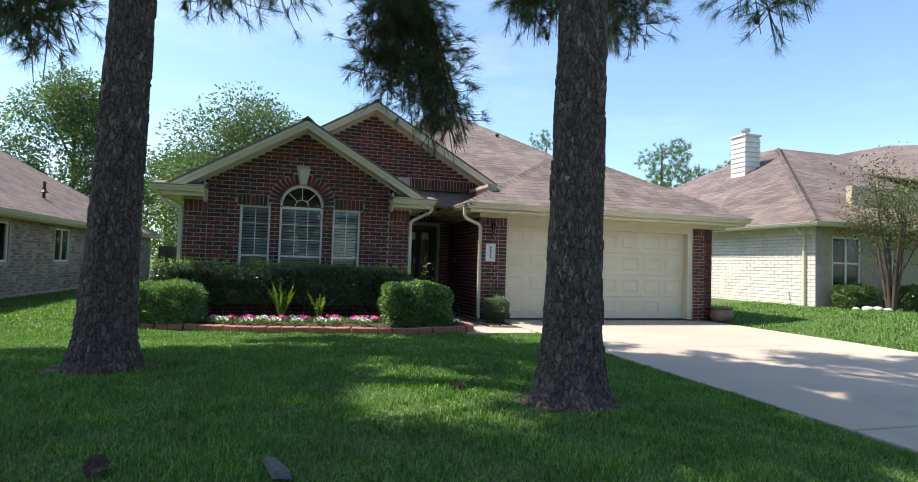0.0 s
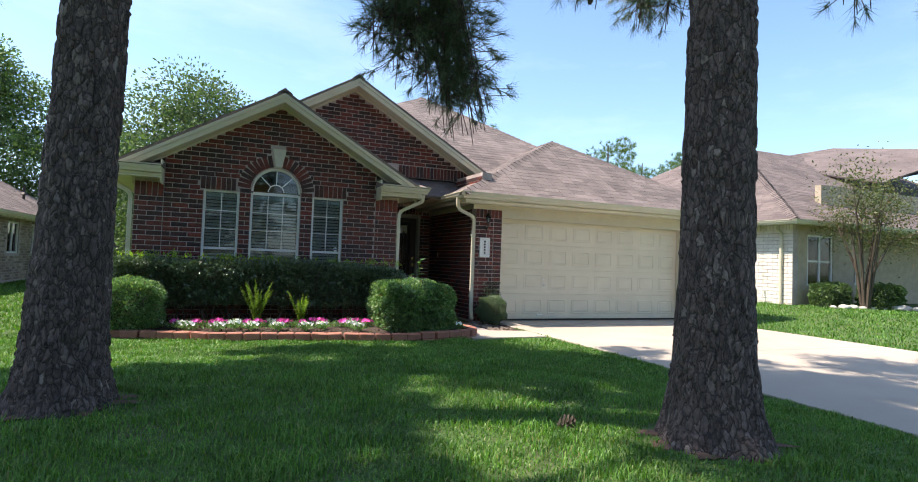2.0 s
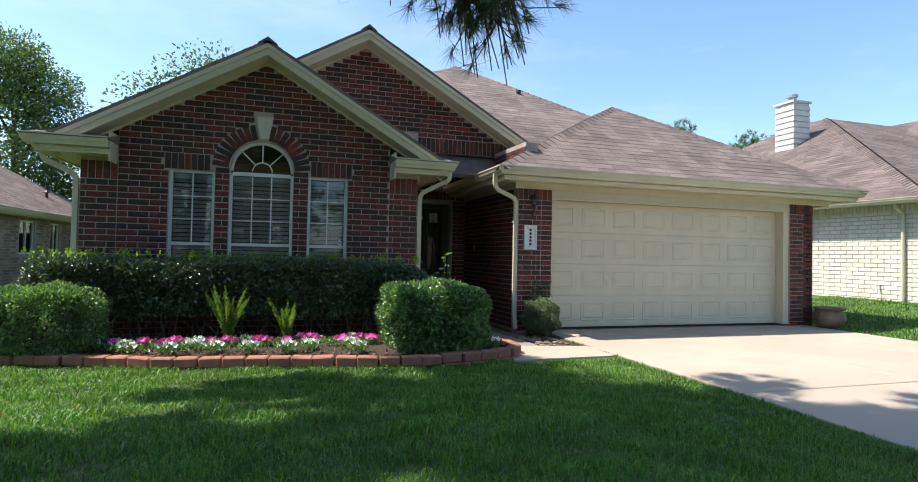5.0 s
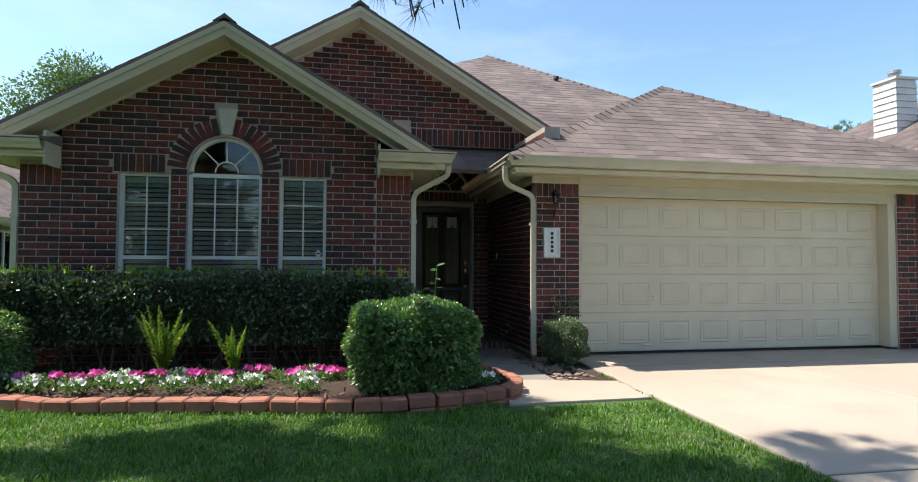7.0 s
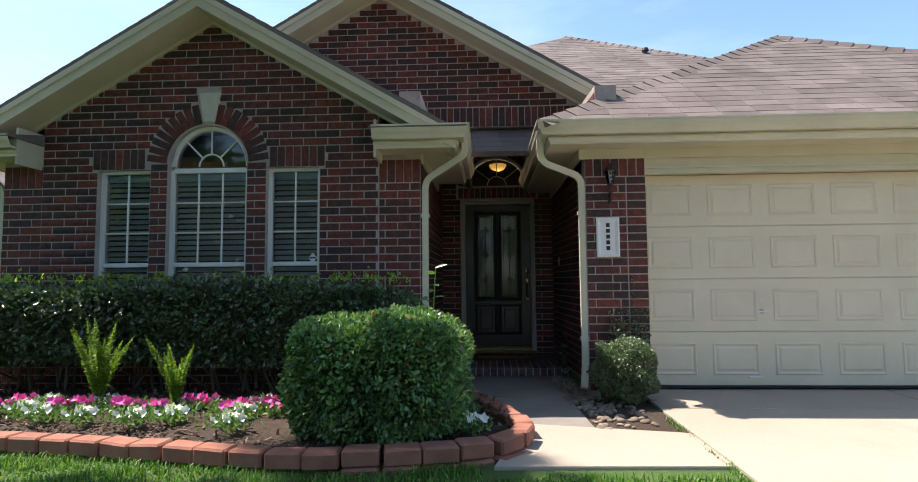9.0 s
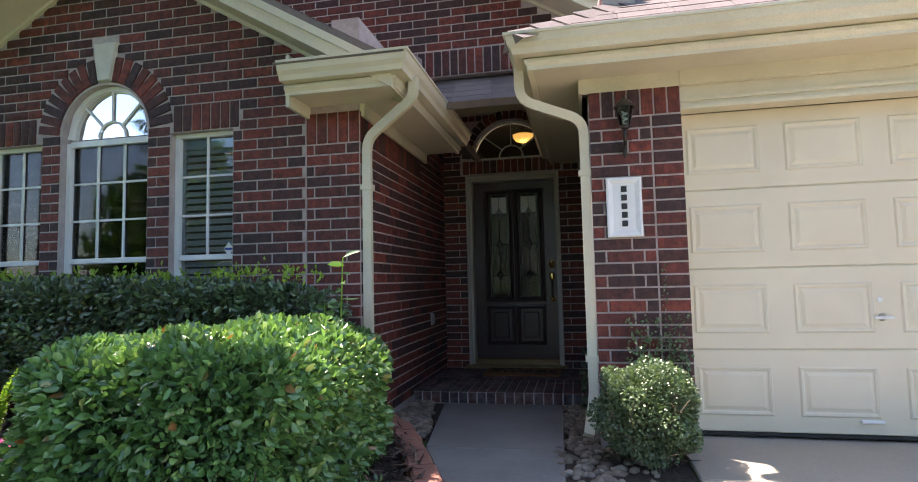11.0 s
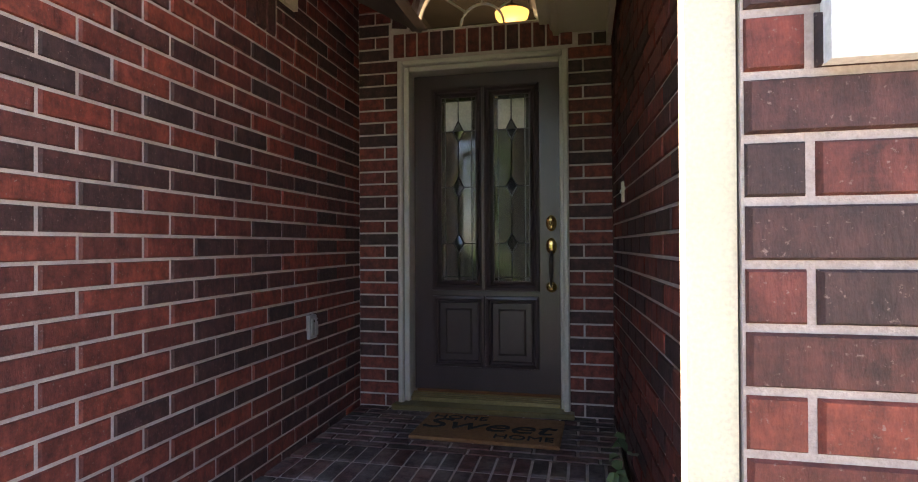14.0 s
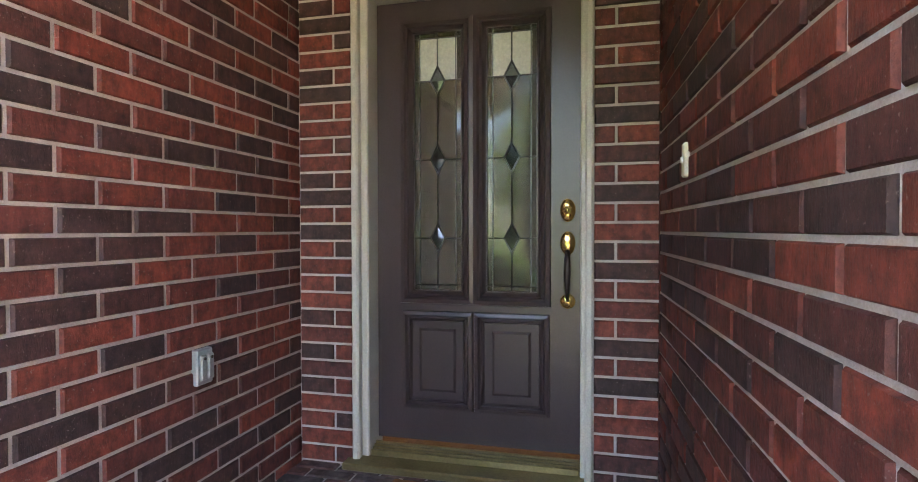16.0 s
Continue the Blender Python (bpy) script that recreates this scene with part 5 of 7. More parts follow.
part("base_cup", Shape().lathe([(0.0, 0.01), (0.022, 0.012), (0.032, 0.03), (0, 0.032)], (0, -0.10, 0), 12), DARK_METAL, wlamp, smooth=True)
part("bulb", Shape().tube([(0.014 * math.cos(t * 0.9), -0.10 + 0.014 * math.sin(t * 0.9), 0.04 + t * 0.0045) for t in range(18)], 0.006, 6), WHITE_METAL, wlamp, "white spiral bulb", smooth=True)

ol = thing("outdoor_socket", "grey metal outdoor socket box on the brick wall", "socket", at=(3.022, 13.36, 0.76))
GREY_METAL = surface("grey_cast_metal", (0.36, 0.36, 0.36), (0.46, 0.46, 0.46), 14, 0.45, 120, 0.1, metal=0.6)
part("plate", Shape().bevel_box(-0.004, 0.022, -0.038, 0.038, -0.058, 0.058, 0.004), GREY_METAL, ol)
for dy in (-0.017, 0.017):
    cv = part("cover", Shape().bevel_box(0.022, 0.034, dy - 0.014, dy + 0.014, -0.042, 0.042, 0.004), GREY_METAL, ol)
    part("screw", Shape().lathe([(0, 0.004), (0.005, 0.003), (0.006, 0)], n=8, m=pose(0.034, dy, 0.03, 0, 90)), DARK_METAL, cv)
db = thing("doorbell", "small ivory doorbell button plate", "doorbell", at=(4.533, 13.48, 1.40, 0, 0, 3))
part("plate", Shape().bevel_box(-0.014, 0.004, -0.017, 0.017, -0.048, 0.048, 0.004), PLASTIC, db)
part("button", Shape().lathe([(0, 0.006), (0.008, 0.005), (0.009, 0)], n=12, m=pose(-0.014, 0, 0.0, 0, -90)), WHITE_METAL, db)
rv = thing("roof_vent", "small black roof vent pipe", "vent pipe", at=(6.35, 15.86, 4.82))
part("pipe", Shape().tube([(0, 0, -0.1), (0, 0, 0.22)], 0.04, 12), BLACK_RUBBER, rv)
part("cap", Shape().lathe([(0, 0.27), (0.05, 0.26), (0.06, 0.21), (0.04, 0.20)], n=12), BLACK_RUBBER, rv)


# ---------------------------------------------------------------- foliage helpers
NR = np.random.default_rng(7)


def unit(v):
    return v / np.maximum(np.linalg.norm(v, axis=1, keepdims=True), 1e-9)


def leaf_mesh(name, pos, out, length, width, mat, droop=0.25, spread=0.7, fold=0.25):
    """Folded lens-shaped leaves at pos that point about along out."""
    n = len(pos)
    d = unit(out + NR.normal(size=(n, 3)) * spread + np.array([0, 0, -droop]))
    s = unit(np.cross(d, NR.normal(size=(n, 3))))
    up = np.cross(s, d)
    ln = (length * NR.uniform(0.65, 1.25, n))[:, None]
    wd = (width * NR.uniform(0.7, 1.2, n))[:, None]
    a = pos
    b = pos + d * ln * 0.32 + s * wd * 0.44 + up * wd * fold
    c = pos + d * ln * 0.70 + s * wd * 0.42 + up * wd * fold
    t = pos + d * ln
    e = pos + d * ln * 0.70 - s * wd * 0.42 + up * wd * fold
    f = pos + d * ln * 0.32 - s * wd * 0.44 + up * wd * fold
    v = np.stack([a, b, c, t, e, f], 1).reshape(-1, 3)
    i = np.arange(n)[:, None] * 6
    faces = np.concatenate([i + np.array([0, 1, 2, 3]), i + np.array([0, 3, 4, 5])], 0)
    return raw_mesh(name, v, faces, mat)


def box_shell(n, x0, x1, y0, y1, z0, z1, inset=0.12, power=5.0, lump=0.05):
    """Points near the surface of a rounded box, and the way outwards there."""
    c, h = np.array([(x0 + x1) / 2, (y0 + y1) / 2, (z0 + z1) / 2]), np.array([(x1 - x0) / 2, (y1 - y0) / 2, (z1 - z0) / 2])
    area = np.array([h[1] * h[2], h[1] * h[2], h[0] * h[2], h[0] * h[2], h[0] * h[1], 0.15 * h[0] * h[1]])
    face = NR.choice(6, n, p=area / area.sum())
    p = NR.uniform(-1, 1, (n, 3))
    ax, sg = face // 2, np.where(face % 2 == 0, 1.0, -1.0)
    ax = np.where(face == 4, 2, ax)
    sg = np.where(face == 4, 1.0, sg)
    p[np.arange(n), ax] = sg
    p = p / (np.abs(p) ** power).sum(1, keepdims=True) ** (1 / power)
    out = unit(np.sign(p) * np.abs(p) ** (power - 1) / h)
    lumps = np.sin(p[:, :1] * 9 + 1) * np.sin(p[:, 1:2] * 8) + np.sin(p[:, 2:3] * 7 + p[:, :1] * 5)
    pos = c + p * h + out * (lumps * lump * 0.5 - NR.random((n, 1)) ** 2 * inset)
    return pos, out


def tuft_mesh(name, pos, aim, needles, length, width, mat, spread=0.75):
    """Tufts of thin needles: one narrow triangle each."""
    n = len(pos)
    p = np.repeat(pos, needles, 0)
    d = unit(np.repeat(unit(aim), needles, 0) + NR.normal(size=(n * needles, 3)) * spread)
    s = unit(np.cross(d, NR.normal(size=d.shape))) * width
    ln = length * NR.uniform(0.7, 1.2, (len(p), 1))
    start = p - d * 0.0 - np.repeat(unit(aim), needles, 0) * NR.uniform(0, 0.10, (len(p), 1))
    v = np.stack([start - s * 0.5, start + s * 0.5, start + d * ln], 1).reshape(-1, 3)
    return raw_mesh(name, v, np.arange(len(v)).reshape(-1, 3), mat)


# ---------------------------------------------------------------- shrubs
def shrub(name, label, box, n, leaf, mat, young=0, core_mat=None, stems=10, power=5.0, inset=0.12, category="bush", top_young=0.07):
    x0, x1, y0, y1, z0, z1 = box
    ob = thing(name, label, category)
    pos, out = box_shell(n, *box, inset=inset, power=power)
    part("foliage", leaf_mesh("foliage", pos, out, leaf[0], leaf[1], mat), None, ob)
    # inner leaves in the darker hedge colour, which paints shade inside the bushes
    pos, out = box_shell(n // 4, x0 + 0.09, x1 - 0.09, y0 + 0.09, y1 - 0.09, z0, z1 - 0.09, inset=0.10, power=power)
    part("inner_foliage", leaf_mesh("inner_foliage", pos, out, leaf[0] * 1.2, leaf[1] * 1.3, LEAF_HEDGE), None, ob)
    for k in range(stems):
        x, y = NR.uniform(x0 + 0.15, x1 - 0.15), NR.uniform((y0 + y1) / 2 - 0.12, (y0 + y1) / 2 + 0.12)
        pts = [(x, y, min(z0 - 0.12, 0.2))]
        for q in range(4):
            x, y = x + NR.normal() * 0.06, y + NR.normal() * 0.05
            pts.append((x, y, z0 + (z1 - z0 - 0.12) * (q + 1) / 4))
        part("stem", Shape().tube(pts, [0.014, 0.012, 0.010, 0.008, 0.005], 6), TWIG, ob)
    s = Shape()
    for k in range(stems * 14):
        x, y, z = NR.uniform(x0 + 0.08, x1 - 0.08), NR.uniform(y0 + 0.04, y1 - 0.08), NR.uniform(z0, z1 - 0.2)
        d = NR.normal(size=3) * np.array([0.07, 0.07, 0.05]) + np.array([0, -0.03, 0.10])
        s.tube([(x, y, z), tuple(np.array([x, y, z]) + d * 0.5 + NR.normal(size=3) * 0.012), tuple(np.array([x, y, z]) + d)], [0.0035, 0.003, 0.002], 4)
    part("twig_net", s, TWIG, ob, kind="stuff")
    if young:
        p = np.stack([NR.uniform(x0 + 0.05, x1 - 0.05, young), NR.uniform(y0 + 0.05, y1 - 0.05, young), np.full(young, z1 - 0.02)], 1)
        p = np.repeat(p, 7, 0) + NR.normal(size=(young * 7, 3)) * np.array([0.014, 0.014, 0.028]) + np.array([0, 0, 0.055])
        part("new_growth", leaf_mesh("new_growth", p, np.tile([0, 0, 1.0], (len(p), 1)), top_young * 0.5, leaf[1] * 0.7, LEAF_YOUNG, 0, 0.6), None, ob, "bright yellow-green new shoots", kind="stuff")
    return ob


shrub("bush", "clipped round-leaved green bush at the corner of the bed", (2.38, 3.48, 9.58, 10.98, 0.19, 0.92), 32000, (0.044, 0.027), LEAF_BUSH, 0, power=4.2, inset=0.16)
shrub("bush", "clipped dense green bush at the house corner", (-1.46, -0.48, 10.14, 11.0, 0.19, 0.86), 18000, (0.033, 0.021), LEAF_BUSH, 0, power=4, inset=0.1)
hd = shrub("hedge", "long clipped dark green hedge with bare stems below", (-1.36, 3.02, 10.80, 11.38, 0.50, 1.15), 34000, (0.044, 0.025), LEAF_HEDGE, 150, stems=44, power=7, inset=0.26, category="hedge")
for k in range(34):
    x = -1.2 + k * 0.125 + NR.normal() * 0.03
    pts = [(x, 11.05 + NR.normal() * 0.05, 0.16)]
    for q in range(3):
        pts.append((x + NR.normal() * 0.09, 11.05 + NR.normal() * 0.1, 0.30 + q * 0.16))
    part("stem", Shape().tube(pts, [0.016, 0.013, 0.010, 0.007], 6), TWIG, hd)
sp = thing("sapling", "thin self-sown sapling with long pointed leaves behind the bush", "sapling")
for x, y, h in ((3.05, 10.86, 1.02), (2.92, 10.90, 0.86), (3.18, 10.80, 1.26)):
    part("stem", Shape().tube([(x, y, 0.2), (x + 0.02, y, h * 0.6), (x + 0.05, y - 0.02, h)], [0.008, 0.006, 0.003], 6), LEAF_YOUNG, sp)
    zz = np.linspace(0.70, h, 14)
    pp = np.stack([x + 0.05 * (zz / h) ** 2 + NR.normal(size=14) * 0.004, np.full(14, y), zz], 1)
    oo = np.stack([np.cos(np.arange(14) * 2.4), np.sin(np.arange(14) * 2.4), np.full(14, 0.25)], 1)
    part("leaf_spray", leaf_mesh("leaf_spray", pp, oo, 0.085, 0.034, LEAF_BUSH, 0.1, 0.15), None, sp)
vs = shrub("vine_shrub", "small shrub overgrown with fine-leaved vine at the brick pier", (4.50, 5.02, 10.95, 11.47, 0.13, 0.66), 20000, (0.0165, 0.0145), LEAF_VINE, 0, stems=6, power=2.1, inset=0.14, category="shrub")
p = np.stack([NR.uniform(4.70, 5.04, 1300), 11.43 + NR.random(1300) * 0.07, NR.uniform(0.35, 0.92, 1300)], 1)
p = p[NR.random(1300) < (0.95 - p[:, 2]) * 2.4]
part("climbing_vine", leaf_mesh("climbing_vine", p, np.tile([0, -1.0, 0.1], (len(p), 1)), 0.024, 0.021, LEAF_VINE), None, vs)
p = np.stack([4.93 + NR.normal(size=26) * 0.012, np.full(26, 11.495), np.linspace(0.75, 1.18, 26)], 1)
part("climbing_vine", leaf_mesh("climbing_vine", p, np.tile([0, -1.0, 0.1], (26, 1)), 0.024, 0.021, LEAF_VINE), None, vs)
p = np.stack([np.full(60, 4.47), NR.uniform(12.5, 12.85, 60), 0.12 + NR.random(60) ** 2 * 0.45], 1)
tv = thing("vine_tuft", "little vine tuft climbing at the foot of the entry wall", "vine")
part("foliage", leaf_mesh("foliage", p, np.tile([-1.0, 0, 0.2], (60, 1)), 0.05, 0.045, LEAF_HEDGE), None, tv)

# ---------------------------------------------------------------- planting bed
EDGE = [(-1.58, 10.80), (-1.55, 10.36), (-0.95, 10.20), (-0.33, 10.06), (0.15, 9.84), (0.70, 9.77), (1.20, 9.73), (1.90, 9.60), (2.56, 9.46), (3.22, 9.50), (3.74, 9.70), (3.88, 10.04), (3.72, 10.55), (3.45, 11.15), (3.16, 11.7)]


def along(points, step):
    """Even steps along a smoothed line: places and directions."""
    pts = np.array(points, float)
    for _ in range(2):
        q, r = 0.75 * pts[:-1] + 0.25 * pts[1:], 0.25 * pts[:-1] + 0.75 * pts[1:]
        pts = np.concatenate([pts[:1], np.stack([q, r], 1).reshape(-1, 2), pts[-1:]])
    seg = np.linalg.norm(np.diff(pts, axis=0), axis=1)
    acc = np.concatenate([[0], np.cumsum(seg)])
    s = np.arange(step / 2, acc[-1], step)
    x, y = np.interp(s, acc, pts[:, 0]), np.interp(s, acc, pts[:, 1])
    dx, dy = np.gradient(x), np.gradient(y)
    return list(zip(x, y, np.arctan2(dy, dx))), pts


blocks_at, EDGE_S = along(EDGE, 0.212)
poly = [tuple(q) for q in EDGE_S] + [(3.02, 11.7), (3.02, 11.56), (-1.05, 11.56), (-1.05, 10.8)]
s = Shape()
cx, cy = 1.2, 10.7
ring = [(x, y, gz(x, y) + 0.045) for x, y in poly]
n = len(ring)
mid = [(x + (cx - x) * 0.25, y + (cy - y) * 0.45, 0.25) for x, y, z in ring]
s.add(ring + mid + [(cx, cy, 0.27)], [(i, (i + 1) % n, n + (i + 1) % n, n + i) for i in range(n)] + [(n + i, n + (i + 1) % n, 2 * n) for i in range(n)])
thing("mulch_bed", "dark shredded-bark mulch of the flower bed", "mulch", s, MULCH, kind="structure", smooth=True)

# chips of bark over the bed
k = 9000
px, py = NR.uniform(-1.3, 3.8, k), NR.uniform(9.4, 11.3, k)


def inside(poly_, x, y):
    res = np.zeros(len(x), bool)
    pp = np.array(poly_)
    for (ax_, ay_), (bx_, by_) in zip(pp, np.roll(pp, -1, 0)):
        hit = ((ay_ > y) != (by_ > y)) & (x < (bx_ - ax_) * (y - ay_) / (by_ - ay_ + 1e-12) + ax_)
        res ^= hit
    return res


ok = inside(poly, px, py)
px, py = px[ok], py[ok]
base = np.stack([px, py, 0.188 + 0.07 * np.clip((py - 9.6) / 0.9, 0, 1) + NR.random(len(px)) * 0.02], 1)
d = NR.normal(size=(len(px), 3)) * np.array([1, 1, 0.35])
d = unit(d) * NR.uniform(0.02, 0.06, (len(px), 1))
w = unit(np.cross(d, [0, 0, 1.0])) * NR.uniform(0.004, 0.011, (len(px), 1))
v = np.stack([base - w, base + w, base + d + w * 0.6, base + d - w * 0.6], 1)
v[:, :, 2] += 0.004
CHIP = leaf_material("bark_chip", [(0.0, (0.035, 0.020, 0.012)), (0.5, (0.085, 0.048, 0.030)), (0.85, (0.17, 0.105, 0.07)), (1.0, (0.26, 0.18, 0.13))], 0.9, 0.0)
thing("bark_chips", "loose brown bark chips on the flower bed", "mulch", raw_mesh("chips", v.reshape(-1, 3), np.arange(len(v) * 4).reshape(-1, 4), CHIP), kind="stuff")

# edging blocks
EDGING = surface("red_concrete_block", (0.30, 0.115, 0.075), (0.40, 0.17, 0.115), 9, 0.92, 170, 0.6, 0.004, dirt=(0.16, 0.08, 0.06), dirt_scale=4)
ed = thing("bed_edging", "weathered red concrete blocks edging the flower bed", "edging", kind="structure")
bmesh_block = Shape().bevel_box(-0.101, 0.101, -0.065, 0.065, 0, 0.095, 0.012).mesh("edging_block")
bmesh_block.materials.append(EDGING)
for i, (x, y, a) in enumerate(blocks_at):
    levels = 2 if i > len(blocks_at) * 0.60 else 1
    for lv in range(levels):
        o = new("edging_block", bmesh_block)
        o.parent = ed
        o.matrix_basis = pose(x + NR.normal() * 0.006, y + NR.normal() * 0.008 + (0.02 if lv else 0), gz(x, y) - 0.005 - (0.06 if levels == 2 and lv == 0 else 0) + (0.036 if lv else 0.02 * (levels == 1)), NR.normal() * 1.5, NR.normal() * 1.5, math.degrees(a) + NR.normal() * 3)

# river stones beside the walk
STONE = leaf_material("river_stone", [(0.0, (0.15, 0.105, 0.08)), (0.4, (0.24, 0.175, 0.125)), (0.75, (0.33, 0.265, 0.205)), (1.0, (0.13, 0.10, 0.085))], 0.75, 0.0)


def stones(name, label, spots, size, mat=STONE):
    verts, faces = [], []
    bm = bmesh.new()
    bmesh.ops.create_icosphere(bm, subdivisions=2, radius=1.0)
    uv = np.array([q.co[:] for q in bm.verts])
    uf = np.array([[q.index for q in f.verts] for f in bm.faces])
    bm.free()
    for i, (x, y, z) in enumerate(spots):
        sc = size * NR.uniform(0.6, 1.35) * np.array([NR.uniform(0.9, 1.5), NR.uniform(0.75, 1.1), NR.uniform(0.5, 0.75)])
        a = NR.uniform(0, 6.28)
        lump = 1 + 0.12 * np.sin(uv @ NR.normal(size=3) * 2.2 + a)[:, None]
        q = uv * lump * sc
        q = np.stack([q[:, 0] * math.cos(a) - q[:, 1] * math.sin(a), q[:, 0] * math.sin(a) + q[:, 1] * math.cos(a), q[:, 2]], 1)
        verts.append(q + np.array([x, y, z]))
        faces.append(uf + i * len(uv))
    thing(name, label, "stones", raw_mesh(name, np.concatenate(verts), np.concatenate(faces), mat, True), kind="stuff")


spots = []
for _ in range(420):
    t = NR.random()
    x, y = 4.28 + NR.random() ** 0.8 * 0.24, 10.9 + t * 1.78
    if y < 11.5 and NR.random() < 0.7:
        x = 4.38 + NR.random() * 0.44 * min(1, (11.5 - y) * 2.5 + 0.2)
        y = 10.30 + NR.random() * 1.1
        if x > 4.36 + (y - 10.2) * 2.0 + 0.25 and y < 10.5:
            continue
    spots.append((x, y, gz(x, y) + 0.012))
stones("river_stones", "tan river stones beside the walk", spots, 0.025)
spots = [(3.06 + NR.random() * (0.38 - 0.30 * (y - 11.6) / 1.3) , y, gz(3.2, y) + 0.02) for y in NR.uniform(11.6, 12.69, 190)]
stones("river_stones", "brown river stones along the entry wall", spots, 0.03)
s = Shape()
for x0, x1, y0, y1 in ((3.01, 3.55, 11.62, 12.72), (4.26, 4.53, 11.62, 12.72), (4.28, 4.96, 10.25, 11.28), (4.28, 4.53, 11.29, 11.61)):
    s.add([(x, y, gz(x, y) + 0.006) for x, y in ((x0, y0), (x1, y0), (x1, y1), (x0, y1))], [(0, 1, 2, 3)])
thing("stone_bed", "dark soil under the river stones", "soil", s, MULCH, kind="structure")

# ---------------------------------------------------------------- flowers and ferns
PINK = leaf_material("pink_petal", [(0.0, (0.62, 0.03, 0.30)), (0.6, (0.82, 0.10, 0.48)), (1.0, (0.88, 0.36, 0.66))], 0.6, 0.15)
WHITE_PETAL = leaf_material("white_petal", [(0.0, (0.75, 0.74, 0.72)), (1.0, (0.88, 0.86, 0.87))], 0.6, 0.12)


def petunia(label, blossom, count):
    ob = thing("petunia", label, "flower", group="petunias in the bed")
    p = NR.normal(size=(150, 3)) * np.array([0.065, 0.055, 0.02]) + np.array([0, 0, 0.05])
    part("foliage", leaf_mesh("foliage", p, np.tile([0, 0, 1.0], (150, 1)), 0.04, 0.02, LEAF_BUSH, 0.0, 0.9), None, ob)
    for q in range(count):
        a, rr = NR.uniform(0, 6.28), NR.random() ** 0.6 * 0.10
        c = Vector((rr * math.cos(a), rr * math.sin(a) * 0.8, 0.085 + NR.random() * 0.035))
        tilt = Matrix.Rotation(NR.normal() * 0.5 + 0.7, 3, "X") @ Matrix.Rotation(NR.normal() * 0.5, 3, "Y")
        s = Shape()
        ctr = c + tilt @ Vector((0, 0, -0.015))
        rim = []
        for k_ in range(15):
            b = 2 * math.pi * k_ / 15
            r_ = 0.028 + 0.006 * math.cos(b * 5)
            rim.append(c + tilt @ Vector((r_ * math.cos(b), r_ * math.sin(b), 0.004 * math.cos(b * 5))))
        s.add([ctr] + rim, [(0, i + 1, (i + 1) % 15 + 1) for i in range(15)])
        part("blossom", s, blossom, ob)
    return ob


kinds = [petunia("pink petunia in bloom in the mulch", PINK, 9), petunia("white petunia in bloom in the mulch", WHITE_PETAL, 7), petunia("bright pink petunia in bloom in the mulch", PINK, 6)]
spots = []
fr = random.Random(3)
for x in (-0.28, -0.02, 0.16, 0.30, 0.62, 0.74, 1.02, 1.10, 1.52, 1.64, 1.98, 2.10, 2.28):
    spots.append((x + fr.uniform(-0.03, 0.03), 10.34 + fr.uniform(-0.07, 0.10), 0))
for x in (-0.55, 0.42, 0.88, 2.02):
    spots.append((x, 10.40, 1))
for x, y in ((-0.15, 10.12), (0.20, 10.05), (0.62, 10.08), (0.95, 10.02), (1.32, 9.98), (1.55, 10.05), (2.02, 9.86), (1.98, 10.12), (3.28, 9.95), (3.45, 10.25), (3.52, 9.86), (0.40, 10.2), (-0.25, 10.28)):
    spots.append((x, y, 1))
for x in (1.30, 1.84, 2.22):
    spots.append((x, 10.22 + fr.uniform(-0.05, 0.05), 2))
first = [True, True, True]
for x, y, kd in spots:
    m = pose(x, y, 0.235, 0, 0, fr.uniform(-40, 40))
    if first[kd]:
        kinds[kd].matrix_world = m
        first[kd] = False
    else:
        copy_thing(kinds[kd], m)


def fern(x, y, fronds, height):
    ob = thing("foxtail_fern", "upright bright green foxtail fern in the mulch", "fern", group="foxtail ferns", at=(x, y, 0.22))
    for q in range(fronds):
        a = 2 * math.pi * q / fronds + NR.normal() * 0.3
        lean = NR.uniform(0.02, 0.19)
        h = height * NR.uniform(0.6, 1.05)
        t = np.linspace(0.05, 1, 60)
        axis = np.stack([np.cos(a) * lean * t ** 1.4 * h / 0.4, np.sin(a) * lean * t ** 1.4 * h / 0.4 * 0.6, t * h], 1)
        pts = np.repeat(axis, 9, 0)
        outw = unit(NR.normal(size=(len(pts), 3)) * np.array([1, 1, 0.2]) + np.array([0, 0, 0.5]))
        wid = np.repeat(0.034 * np.minimum(1, (1.04 - t) * 4), 9)[:, None]
        d_ = outw * wid
        s_ = unit(np.cross(d_, NR.normal(size=d_.shape))) * 0.0035
        v_ = np.stack([pts - s_, pts + s_, pts + d_], 1).reshape(-1, 3)
        part("frond", raw_mesh("frond", v_, np.arange(len(v_)).reshape(-1, 3), LEAF_YOUNG), None, ob)


fern(0.72, 10.52, 14, 0.66)
fern(1.33, 10.50, 9, 0.52)

